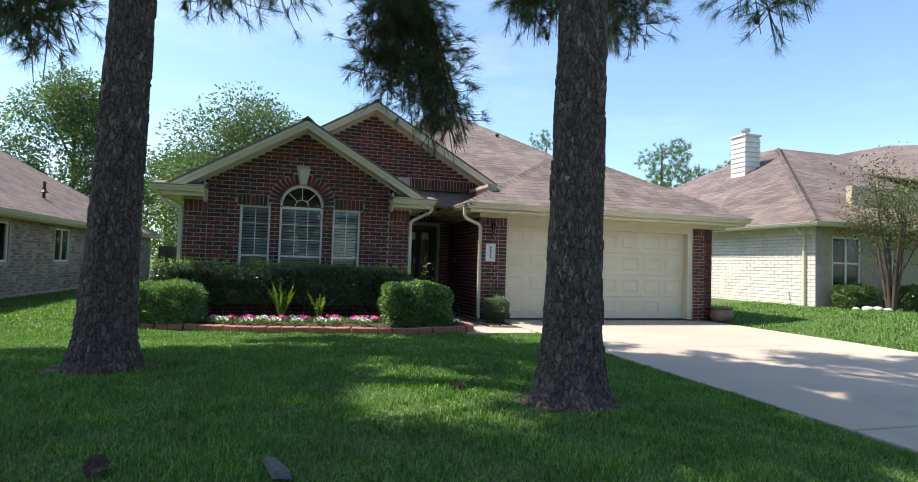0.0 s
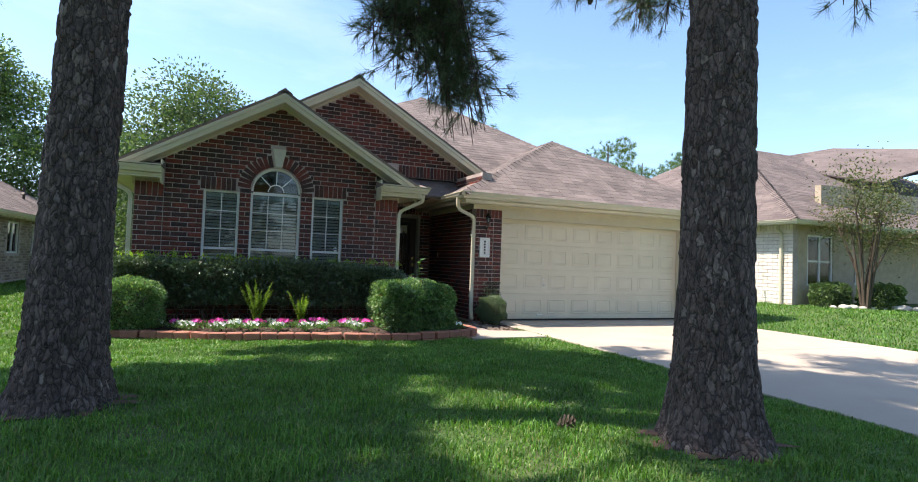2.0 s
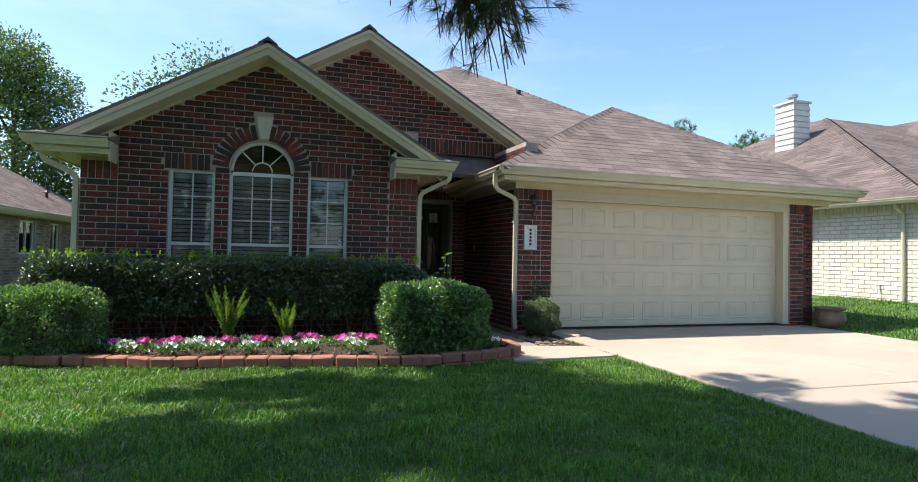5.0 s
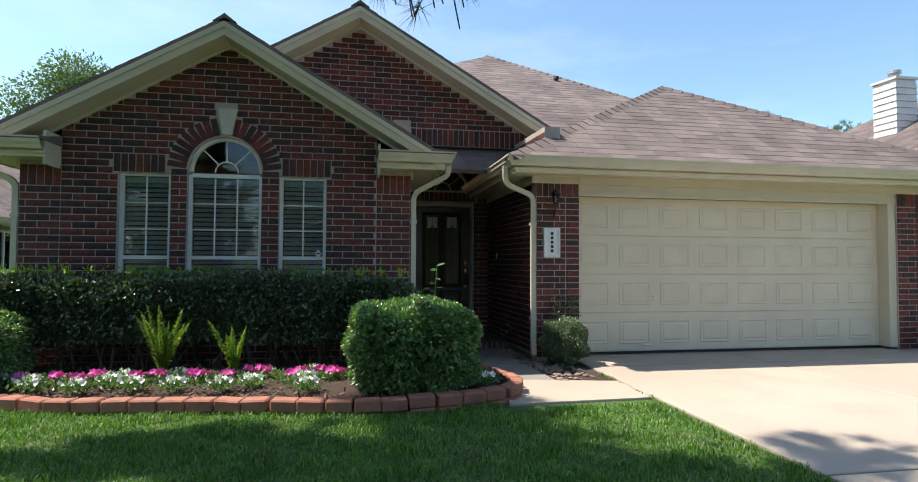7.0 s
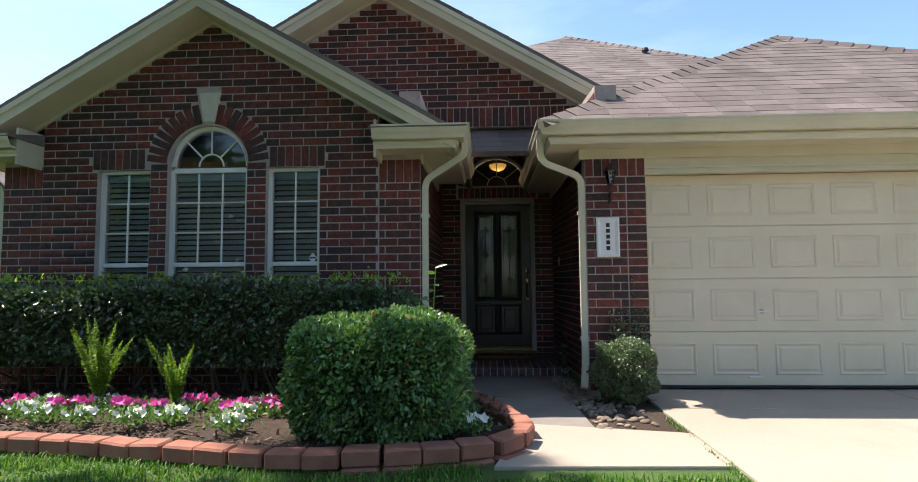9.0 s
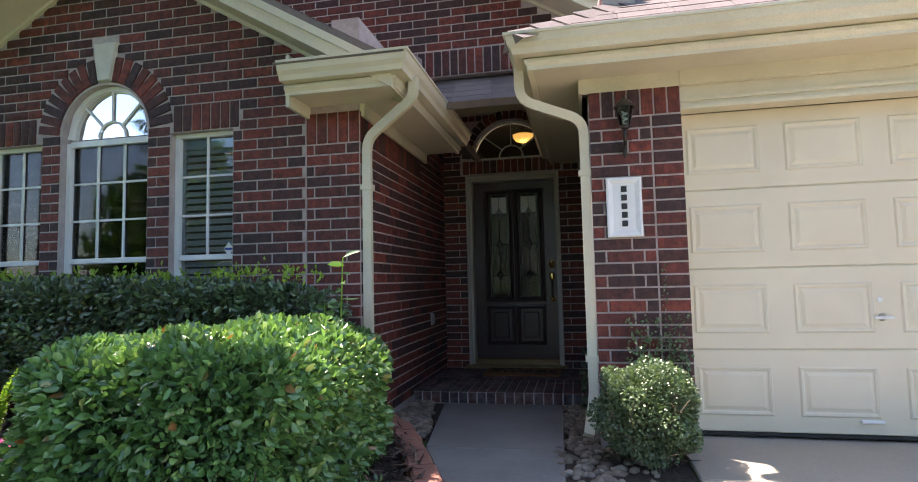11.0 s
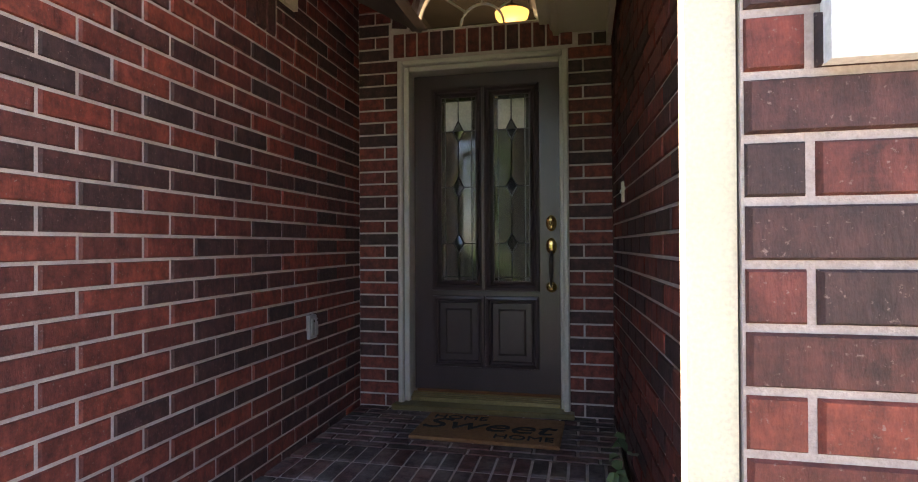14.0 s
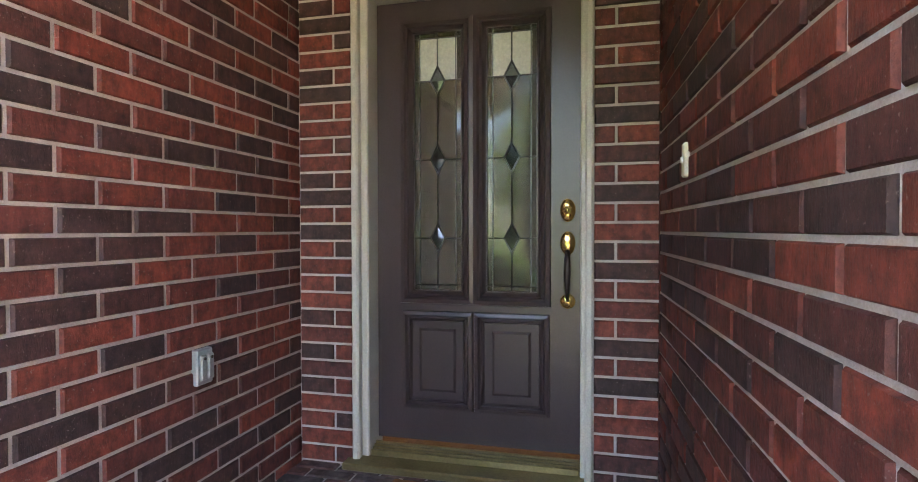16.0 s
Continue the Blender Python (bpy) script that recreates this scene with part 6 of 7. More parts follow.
# urn beside the garage
urn = thing("urn_planter", "wide brown glazed clay urn beside the garage pier", "planter", at=(10.16, 11.22, 0.15))
CLAY = surface("brown_clay", (0.13, 0.085, 0.055), (0.22, 0.15, 0.10), 6, 0.55, 120, 0.3, dirt=(0.30, 0.24, 0.17), dirt_scale=5)
part("body", Shape().lathe([(0.0, 0.0), (0.15, 0.0), (0.20, 0.06), (0.245, 0.14), (0.245, 0.21), (0.21, 0.27), (0.20, 0.295), (0.225, 0.32), (0.255, 0.335), (0.255, 0.352), (0.225, 0.352), (0.19, 0.31), (0.20, 0.26), (0.0, 0.25)], n=32), CLAY, urn, smooth=True)
for sx in (-1, 1):
    part("handle", Shape().tube([(sx * 0.235, 0, 0.13), (sx * 0.275, 0, 0.15), (sx * 0.275, 0, 0.21), (sx * 0.225, 0, 0.24)], 0.016, 8), CLAY, urn, smooth=True)


# ---------------------------------------------------------------- pine crowns
def crown(parent, lumps, tufts, needles, length, width, mat=NEEDLE, down=0.3, name="crown", gaps=0):
    """Needle tufts scattered in lumps (centre, radii), with a twig net between them."""
    pos, aim = [], []
    if gaps:
        lumps = [(np.array(c) + NR.uniform(-0.8, 0.8, 3) * np.array(r), np.array(r) * NR.uniform(0.22, 0.40)) for c, r in lumps for _ in range(gaps)]
    vol = [r[0] * r[1] * r[2] for c, r in lumps]
    for (c, r), vv in zip(lumps, vol):
        n_ = max(6, int(tufts * vv / sum(vol)))
        d_ = unit(NR.normal(size=(n_, 3))) * NR.random((n_, 1)) ** 0.45
        pos.append(np.array(c) + d_ * np.array(r))
        aim.append(d_ + np.array([0, 0, -down]) + NR.normal(size=(n_, 3)) * 0.3)
    part(name, tuft_mesh(name, np.concatenate(pos), np.concatenate(aim), needles, length, width, mat), None, parent)
    return np.concatenate(pos)


def boughs(parent, start, lumps, r0, per=7, pos=None):
    """A limb from start to each lump, and twigs from it."""
    for c, r in lumps:
        a, b = Vector(start), Vector(c)
        m_ = a.lerp(b, 0.5) + Vector((0, 0, 0.35))
        s = Shape().tube([a, a.lerp(m_, 0.6), m_, m_.lerp(b, 0.6), b], [r0, r0 * 0.8, r0 * 0.65, r0 * 0.5, r0 * 0.3], 8)
        for q in range(per):
            e = b + Vector([NR.normal() * r[i] * 0.5 for i in range(3)])
            f = m_.lerp(b, NR.uniform(0.3, 1.0))
            g = f.lerp(e, 0.5) + Vector((NR.normal() * 0.08, NR.normal() * 0.08, NR.normal() * 0.08))
            s.tube([f, g, e], [r0 * 0.35, r0 * 0.25, r0 * 0.12], 5)
        part("limb", s, BARK, parent)


def drooping(parent, root, ends, tufts, needles=46, length=0.19, width=0.0042):
    """A near bough: twigs that sag from root to their ends, each set with tufts and some cones."""
    s = Shape()
    pos, aim = [], []
    per = max(3, tufts // len(ends))
    for e in ends:
        a, b = Vector(root), Vector(e)
        sag = a.lerp(b, 0.45) + Vector((NR.normal() * 0.15, NR.normal() * 0.15, 0.25))
        path = [(a * (1 - t) + sag * t) * (1 - t) + (sag * (1 - t) + b * t) * t for t in [i / 8 for i in range(9)]]
        s.tube(path, [0.022 - 0.0022 * i for i in range(9)], 6)
        for q in range(per):
            t = 0.45 + 0.55 * NR.random() ** 0.7
            f = path[min(8, int(t * 8))]
            g = f + Vector((NR.normal() * 0.20, NR.normal() * 0.20, NR.normal() * 0.16 - 0.05))
            s.tube([f, f.lerp(g, 0.5) + Vector((0, 0, -0.03)), g], [0.006, 0.005, 0.004], 5)
            pos.append(g)
            aim.append(g - f + Vector((0, 0, -0.05)) + (b - a).normalized() * 0.12)
    part("bough", s, BARK, parent)
    part("needles", tuft_mesh("needles", np.array([p_[:] for p_ in pos]), np.array([p_[:] for p_ in aim]), needles, length, width, NEEDLE, 0.55), None, parent)
    for q in range(min(8, len(pos) // 14)):
        c = pos[int(NR.integers(len(pos)))]
        part("pine_cone", Shape().lathe([(0, -0.05), (0.018, -0.045), (0.03, -0.02), (0.028, 0.01), (0.015, 0.035), (0, 0.04)], (c.x, c.y, c.z - 0.05), 8), TWIG, parent)


def ellipsoid_ends(c, r, n_):
    d_ = unit(NR.normal(size=(n_, 3))) * NR.random((n_, 1)) ** 0.4
    return [tuple(q) for q in np.array(c) + d_ * np.array(r)]


t1, t2 = pine_trees
drooping(t1, (2.0, 8.0, 6.0), ellipsoid_ends((2.18, 8.3, 3.74), (0.64, 0.45, 0.72), 26) + ellipsoid_ends((2.84, 8.3, 2.96), (0.50, 0.36, 0.34), 24), 1020, needles=40, width=0.0052)
drooping(t2, (3.2, 5.6, 6.0), ellipsoid_ends((3.62, 7.2, 4.22), (0.50, 0.45, 0.34), 16), 420)
drooping(t2, (4.4, 6.4, 6.2), ellipsoid_ends((5.55, 8.0, 4.72), (0.50, 0.45, 0.42), 16), 420)
drooping(t2, (4.6, 4.9, 5.6), ellipsoid_ends((5.55, 5.3, 3.88), (0.60, 0.35, 0.22), 12), 230)
drooping(t1, (-0.3, 6.6, 5.8), ellipsoid_ends((0.20, 7.4, 4.12), (1.25, 0.5, 0.28), 20), 420)
drooping(t1, (-1.7, 6.8, 5.6), ellipsoid_ends((-1.95, 7.4, 3.45), (0.62, 0.42, 0.46), 18), 460, width=0.0055)

L1 = [((-2.6, 7.6, 8.4), (1.9, 1.7, 1.0)), ((-0.6, 8.4, 8.2), (1.7, 1.5, 0.9)), ((-1.4, 5.4, 8.6), (1.8, 1.5, 1.0)), ((0.6, 6.4, 9.2), (1.5, 1.5, 1.0)), ((-3.6, 5.6, 7.9), (1.4, 1.3, 0.8)), ((-0.9, 6.8, 10.6), (1.6, 1.6, 1.2)), ((-3.4, 9.0, 8.5), (1.5, 1.3, 0.8)), ((-1.8, 9.8, 8.4), (1.6, 1.2, 0.8)), ((-4.6, 7.4, 8.2), (1.4, 1.3, 0.8))]
L2 = [((1.4, 5.2, 8.3), (1.6, 1.5, 0.9)), ((3.6, 3.2, 8.6), (1.7, 1.5, 0.9)), ((2.4, 2.4, 8.2), (1.5, 1.3, 0.8)), ((4.4, 5.0, 8.8), (1.5, 1.4, 0.9)), ((0.4, 3.4, 8.0), (1.4, 1.3, 0.8)), ((2.9, 4.4, 10.4), (1.5, 1.5, 1.2)), ((1.6, 7.2, 8.8), (1.5, 1.3, 0.8)), ((3.4, 6.6, 9.0), (1.5, 1.3, 0.8)), ((-0.6, 4.2, 8.2), (1.4, 1.3, 0.8)), ((4.9, 3.2, 8.6), (1.3, 1.3, 0.8))]
boughs(t1, (-0.40, 5.97, 7.4), L1, 0.06)
crown(t1, [(np.array(c) + np.array([0.2, 0.5, 0]), r) for c, r in L1], 5200, 34, 0.24, 0.034, gaps=13)
boughs(t2, (3.05, 4.53, 7.2), L2, 0.06)
crown(t2, [(np.array(c) + np.array([0, 0.5, 0]), r) for c, r in L2], 4200, 34, 0.24, 0.034, gaps=13)
t3 = thing("pine_tree", "tall pine at the side of the lawn whose boughs reach in", "tree", group="pines on the lawn")
part("trunk", Shape().tube([(-5.6, 6.2, 0), (-5.6, 6.2, 0.4), (-5.55, 6.2, 5), (-5.5, 6.2, 11)], [0.30, 0.22, 0.18, 0.10], 16), BARK, t3, smooth=True)
L3 = [((-5.2, 6.4, 8.6), (2.0, 1.8, 1.1)), ((-4.2, 4.6, 8.2), (1.7, 1.5, 0.9)), ((-5.8, 8.0, 8.4), (1.5, 1.4, 0.9)), ((-6.4, 4.4, 8.8), (1.6, 1.6, 1.0)), ((-3.4, 3.2, 7.8), (1.4, 1.3, 0.8))]
boughs(t3, (-5.55, 6.2, 7.2), L3, 0.06)
crown(t3, L3, 4600, 34, 0.24, 0.034, gaps=13)


# ---------------------------------------------------------------- broadleaf and far trees
def broad_tree(name, label, x, y, h, r, n_, leaf, mat=LEAF_TREE, base=0.3, trunk=0.16, low=0.28, group=""):
    ob = thing(name, label, "tree", group=group)
    z0 = gz(x, y)
    s = Shape().tube([(x, y, z0 - 0.1), (x + 0.05, y, z0 + h * 0.25), (x - 0.04, y, z0 + h * 0.55), (x, y, z0 + h * 0.9)], [trunk, trunk * 0.8, trunk * 0.5, trunk * 0.12], 10)
    part("trunk", s, BARK, ob, smooth=True)
    lumps = []
    k_ = 26
    for i in range(k_):
        t = low + (1 - low) * (i + 0.5) / k_
        rad = r * math.sin(math.pi * min(1, (t - low) / (1 - low) * 0.86 + 0.14)) ** 0.7
        a = i * 2.4 + NR.normal() * 0.3
        q = rad * NR.uniform(0.35, 0.8)
        lumps.append((np.array([x + q * math.cos(a), y + q * math.sin(a), z0 + h * t]), r * NR.uniform(0.28, 0.42)))
    for c, _ in lumps[::2]:
        zb = z0 + max(h * 0.22, (c[2] - z0) * 0.7)
        part("limb", Shape().tube([(x, y, zb), tuple((np.array([x, y, zb]) + c) / 2 + np.array([0, 0, 0.1])), tuple(c)], [trunk * 0.4, trunk * 0.25, trunk * 0.1], 6), BARK, ob)
    pos, out = [], []
    for c, rr in lumps:
        d_ = unit(NR.normal(size=(n_ // k_, 3)))
        pos.append(c + d_ * rr * NR.uniform(0.45, 1.15, (len(d_), 1)) * np.array([1, 1, 0.8]))
        out.append(d_)
    part("crown", leaf_mesh("crown", np.concatenate(pos), np.concatenate(out), leaf, leaf * 0.55, mat), None, ob)
    return ob


broad_tree("maple_tree", "tall broadleaf tree behind the neighbour's roof", -9.6, 32, 9.3, 3.3, 34000, 0.14, low=0.2)
broad_tree("broadleaf_tree", "round grey-green broadleaf tree behind the house", -1.0, 26, 7.1, 4.3, 40000, 0.135, leaf_material("grey_green_leaf", [(0, (0.052, 0.098, 0.038)), (1, (0.115, 0.180, 0.076))], 0.5, 0.35), low=0.12)
broad_tree("broadleaf_tree", "dense green tree behind the fence", -4.8, 36, 6.5, 2.8, 8000, 0.2, low=0.1)
broad_tree("broadleaf_tree", "bright green tree behind the fence", -7.5, 42, 7.5, 3.2, 8000, 0.22, low=0.1)

for x, y, h, r in ((-26, -20, 10, 4.5), (-17, -24, 12, 5), (-8, -19, 9, 4.2), (0, -25, 12, 5), (9, -21, 10, 4.6), (18, -24, 12, 5), (28, -19, 10, 4.6), (-14, -9, 9, 3.6), (22, -8, 10, 4)):
    broad_tree("street_tree", "broadleaf tree across the street from the house", x, y, h * 0.85, r, 3600, 0.55, low=0.15, group="trees across the street")


def far_pine(x, y, h, r):
    ob = thing("distant_pine", "distant dark green pine behind the houses", "tree", group="distant pines")
    part("trunk", Shape().tube([(x, y, 0), (x, y, h * 0.6), (x, y, h)], [0.25, 0.18, 0.05], 8), BARK, ob)
    lumps = [((x + NR.normal() * r * 0.45, y + NR.normal() * r * 0.45, h * NR.uniform(0.62, 0.98)), (r * 0.5, r * 0.5, r * 0.35)) for _ in range(13)]
    crown(ob, lumps, 420, 26, 0.5, 0.035, LEAF_TREE, -0.3)


for x, y, h, r in ((38, 52, 14.5, 3.2), (43.5, 53, 13.2, 2.6), (49, 52, 14.5, 2.8), (31, 66, 17.5, 3.0), (41, 42, 11.5, 2.2)):
    far_pine(x, y, h, r)


# ---------------------------------------------------------------- neighbours
def neighbour_right():
    ob = thing("neighbour_house", "white brick house with a brown hip roof and a pale chimney", "house")
    X, Y0, Z0, ZE = 14.36, 12.56, 0.36, 2.66
    white = surface("white_painted_brick", (0.68, 0.64, 0.56), (0.78, 0.74, 0.66), 6, 0.8, 120, 0.3, dirt=(0.42, 0.36, 0.30), dirt_scale=2)
    beige = surface("beige_brick", (0.38, 0.31, 0.22), (0.48, 0.40, 0.29), 6, 0.8, 120, 0.3)
    side = part("wall", Shape().box(X + 0.008, X + 0.2, Y0, 27, 0.0, ZE + 0.1), MORTAR, ob, "white brick side wall")
    front = part("wall", Shape().box(X + 0.2, 14.94, Y0 + 0.008, Y0 + 0.2, 0, ZE + 0.1).box(15.99, 16.89, Y0 + 0.008, Y0 + 0.2, 0, ZE + 0.1).box(14.94, 15.99, Y0 + 0.008, Y0 + 0.2, 0, 0.95).box(14.94, 15.99, Y0 + 0.008, Y0 + 0.2, 2.35, ZE + 0.1)
                 .box(16.89, 30, Y0 + 1.0, Y0 + 1.2, 0, 4.0), beige, ob, "beige brick front wall")
    me = UNIT_MESH.copy()
    me.materials.clear()
    me.materials.append(white)
    cnt = 0
    z, r_ = Z0, 0
    far = Shape()
    while z < 2.42:
        y = Y0 - (0.15 if r_ % 2 else 0)
        while y < 22:
            a, b = max(y, Y0), min(y + 0.30, 22)
            if b - a > 0.05:
                m = Matrix.Translation((X - 0.004, (a + b) / 2, z + 0.05)) @ Matrix(((0, 1, 0, 0), (1, 0, 0, 0), (0, 0, 1, 0), (0, 0, 0, 1))) @ Matrix.Diagonal((b - a - 0.014, 0.03, 0.100 - 0.014, 1))
                if cnt < 300 and y > 13.2 and y < 18:
                    o = new("brick", me)
                    o.parent = side
                    o.matrix_basis = m
                    cnt += 1
                else:
                    far.add([m @ Vector(q) for q in UNIT.v], UNIT.f)
            y += 0.30
        z, r_ = z + 0.10, r_ + 1
    y = Y0
    while y < 22:
        m = Matrix.Translation((X - 0.004, y + 0.05, 2.54)) @ Matrix(((0, 1, 0, 0), (1, 0, 0, 0), (0, 0, 1, 0), (0, 0, 0, 1))) @ Matrix.Diagonal((0.086, 0.03, 0.22, 1))
        far.add([m @ Vector(q) for q in UNIT.v], UNIT.f)
        y += 0.10
    part("brick_courses", far, white, side, kind="stuff")
    rf = part("roof", Shape().add([(13.94, 12.16, 2.70), (30, 12.16, 2.70), (20.7, 20.0, 6.68), (30, 20.0, 6.68), (13.94, 28.0, 2.70), (20.7, 21.4, 6.68)],
                                  [(0, 1, 3, 2), (4, 0, 2, 5), (5, 2, 3)]), SHINGLE_FAR, ob, "weathered brown shingle roof")
    for poly_ in ([(13.94, 28.0, 2.70), (13.94, 12.16, 2.70), (20.7, 20.0, 6.68), (20.7, 21.4, 6.68)], [(13.94, 12.16, 2.70), (30, 12.16, 2.70), (30, 20.0, 6.68), (20.7, 20.0, 6.68)]):
        roof_face(poly_, rf, mat=SHINGLE_FAR, tab=0.42, expo=0.16)
    ridge_caps((13.94, 12.16, 2.72), (20.7, 20.0, 6.70), rf, SHINGLE_FAR, 0.15)
    roof_face([(22.2, 15.0, 4.7), (22.2, 21.0, 6.3), (28.5, 21.0, 7.7), (28.5, 15.0, 6.6)], rf, mat=SHINGLE_FAR, tab=0.42, expo=0.16)
    part("gutter", Shape().sweep(GUTTER_PROFILE, [(14.00, 26, 2.58), (14.00, 12.21, 2.58), (30, 12.21, 2.58)]), CREAM, ob, "cream gutter")
    part("soffit", Shape().box(14.00, X + 0.02, 12.21, 27, 2.60, 2.625).box(14.02, 30, 12.21, Y0 + 1.0, 2.602, 2.627), CREAM, ob)
    part("fascia", Shape().box(13.98, 14.00, 12.21, 27, 2.57, 2.70).box(14.00, 30, 12.19, 12.21, 2.57, 2.70), CREAM, ob)
    part("downspout", Shape().tube([(14.06, 12.86, 2.58), (14.06, 12.86, 2.50), (14.30, 12.86, 2.36), (14.30, 12.86, 0.40)], 0.04, 8), CREAM, ob, "cream downspout")
    part("hose_tap", Shape().tube([(14.36, 13.40, 0.78), (14.25, 13.40, 0.76), (14.25, 13.40, 0.66)], 0.022, 6), WHITE_METAL, ob)
    cx0, cx1, cy0, cy1, cz0, cz1 = 18.22, 18.92, 19.20, 19.95, 4.9, 6.86
    ch_ = part("chimney", Shape().box(cx0, cx1, cy0, cy1, cz0, cz1).box(cx0 - 0.06, cx1 + 0.06, cy0 - 0.06, cy1 + 0.06, cz1, cz1 + 0.07), surface("pale_siding", (0.62, 0.58, 0.52), (0.70, 0.66, 0.60), 4, 0.6, 100, 0.1), ob, "pale lap-sided chimney")
    for i in range(8):
        part("siding_board", Shape().hexa([(cx0 - 0.035, cy0 - 0.035, cz0 + 0.3 + i * 0.2), (cx1 + 0.035, cy0 - 0.035, cz0 + 0.3 + i * 0.2), (cx1 + 0.035, cy1, cz0 + 0.3 + i * 0.2), (cx0 - 0.035, cy1, cz0 + 0.3 + i * 0.2),
                                           (cx0 - 0.005, cy0 - 0.005, cz0 + 0.49 + i * 0.2), (cx1 + 0.005, cy0 - 0.005, cz0 + 0.49 + i * 0.2), (cx1 + 0.005, cy1, cz0 + 0.49 + i * 0.2), (cx0 - 0.005, cy1, cz0 + 0.49 + i * 0.2)]), SIDING, ch_)
    part("flue_cap", Shape().tube([(18.57, 19.57, 6.93), (18.57, 19.57, 7.12)], 0.14, 14).tube([(18.57, 19.57, 7.13), (18.57, 19.57, 7.22)], 0.19, 14), GREY_METAL, ch_, "grey metal flue cap")
    w = part("window", Shape().box(14.94, 15.00, Y0 + 0.03, Y0 + 0.10, 0.95, 2.35).box(15.93, 15.99, Y0 + 0.03, Y0 + 0.10, 0.95, 2.35).box(15.00, 15.93, Y0 + 0.03, Y0 + 0.10, 0.95, 1.0).box(15.00, 15.93, Y0 + 0.03, Y0 + 0.10, 2.3, 2.35).box(15.44, 15.49, Y0 + 0.03, Y0 + 0.10, 1.0, 2.3), WHITE_METAL, ob)
    part("pane", Shape().box(15.00, 15.93, Y0 + 0.06, Y0 + 0.066, 1.0, 2.3), GLASS, w)
    part("rail", Shape().box(15.00, 15.93, Y0 + 0.04, Y0 + 0.09, 1.60, 1.65), WHITE_METAL, w)
    part("curtain", Shape().box(15.00, 15.93, Y0 + 0.15, Y0 + 0.16, 1.60, 2.3), PLASTIC, w)
    # black sheet added behind the pane in place of the room's darkness
    part("dark_room_sheet", Shape().box(14.84, 16.04, Y0 + 0.5, Y0 + 0.55, 0.5, 2.6), BLACK_RUBBER, w)
    # solid black panes: the dark room is put into their colour
    w2 = part("window", Shape().box(17.19, 18.39, Y0 + 0.93, Y0 + 0.99, 1.0, 2.2).box(17.19, 18.39, Y0 + 0.93, Y0 + 0.99, 2.3, 2.9), BLACK_RUBBER, ob)
    for z0_, z1_ in ((1.0, 2.2), (2.3, 2.9)):
        for x_ in (17.19, 17.59, 17.99, 18.36):
            part("muntin", Shape().box(x_, x_ + 0.03, Y0 + 0.91, Y0 + 0.93, z0_, z1_), WHITE_METAL, w2)
        for z_ in (z0_, (z0_ + z1_) / 2, z1_ - 0.03):
            part("muntin", Shape().box(17.22, 18.36, Y0 + 0.905, Y0 + 0.925, z_, z_ + 0.03), WHITE_METAL, w2)


SIDING = surface("lap_siding", (0.60, 0.57, 0.52), (0.70, 0.67, 0.62), 4, 0.6, 100, 0.1)
neighbour_right()
for i, (x, y, w_) in enumerate(((15.05, 12.02, 0.7), (16.2, 11.45, 1.0), (17.2, 12.02, 0.9))):
    shrub("boxwood", "low clipped grey-green shrub before the neighbour's window", (x - w_ / 2 - 0.1, x + w_ / 2 + 0.1, y - 0.35, y + 0.3, gz(x, y), gz(x, y) + 0.62), 3500, (0.06, 0.035), LEAF_TREE, 0, stems=3)
stones("flat_stones", "pale flat stones edging the neighbour's bed", [(14.6 + i * 0.26 + NR.normal() * 0.03, 11.62 - i * 0.085 + NR.normal() * 0.04, gz(15, 11) + 0.03) for i in range(20)], 0.13,
       leaf_material("pale_flagstone", [(0, (0.40, 0.37, 0.32)), (1, (0.55, 0.52, 0.46))], 0.85, 0.0))
mt = thing("crape_myrtle", "multi-stemmed small tree with sparse fine leaves beside the neighbour's house", "tree")
mx, my, mz = 15.55, 11.42, gz(15.55, 11.42)
lum = []
for k in range(9):
    a = k * 2.4
    e = Vector((mx + math.cos(a) * (0.3 + 0.1 * k), my + math.sin(a) * (0.25 + 0.07 * k), mz + 2.0 + 0.32 * (k % 5)))
    part("limb", Shape().tube([(mx + math.cos(a) * 0.05, my + math.sin(a) * 0.05, mz - 0.05), (mx + math.cos(a) * 0.2, my + math.sin(a) * 0.2, mz + 1.0), e], [0.05, 0.035, 0.012], 8), TWIG, mt)
    lum.append((np.array(e[:]), 0.62))
    for q in range(5):
        f = e + Vector((NR.normal() * 0.4, NR.normal() * 0.4, NR.normal() * 0.3))
        part("twig", Shape().tube([e.lerp(Vector((mx, my, mz + 1.0)), 0.3), f], [0.012, 0.004], 5), TWIG, mt)
pos = np.concatenate([c + NR.normal(size=(520, 3)) * rr * 0.55 for c, rr in lum])
part("crown", leaf_mesh("crown", pos, NR.normal(size=pos.shape), 0.07, 0.036, leaf_material("olive_leaf", [(0, (0.06, 0.085, 0.03)), (0.85, (0.12, 0.14, 0.05)), (1, (0.2, 0.12, 0.06))], 0.5, 0.35)), None, mt)
np_ = thing("pine_tree", "pine whose pale green boughs hang beside the neighbour's roof", "tree", group="pines on the lawn")
part("trunk", Shape().tube([(19.2, 8.2, 0.2), (19.2, 8.2, 5), (19.1, 8.2, 11)], [0.24, 0.18, 0.09], 12), BARK, np_, smooth=True)
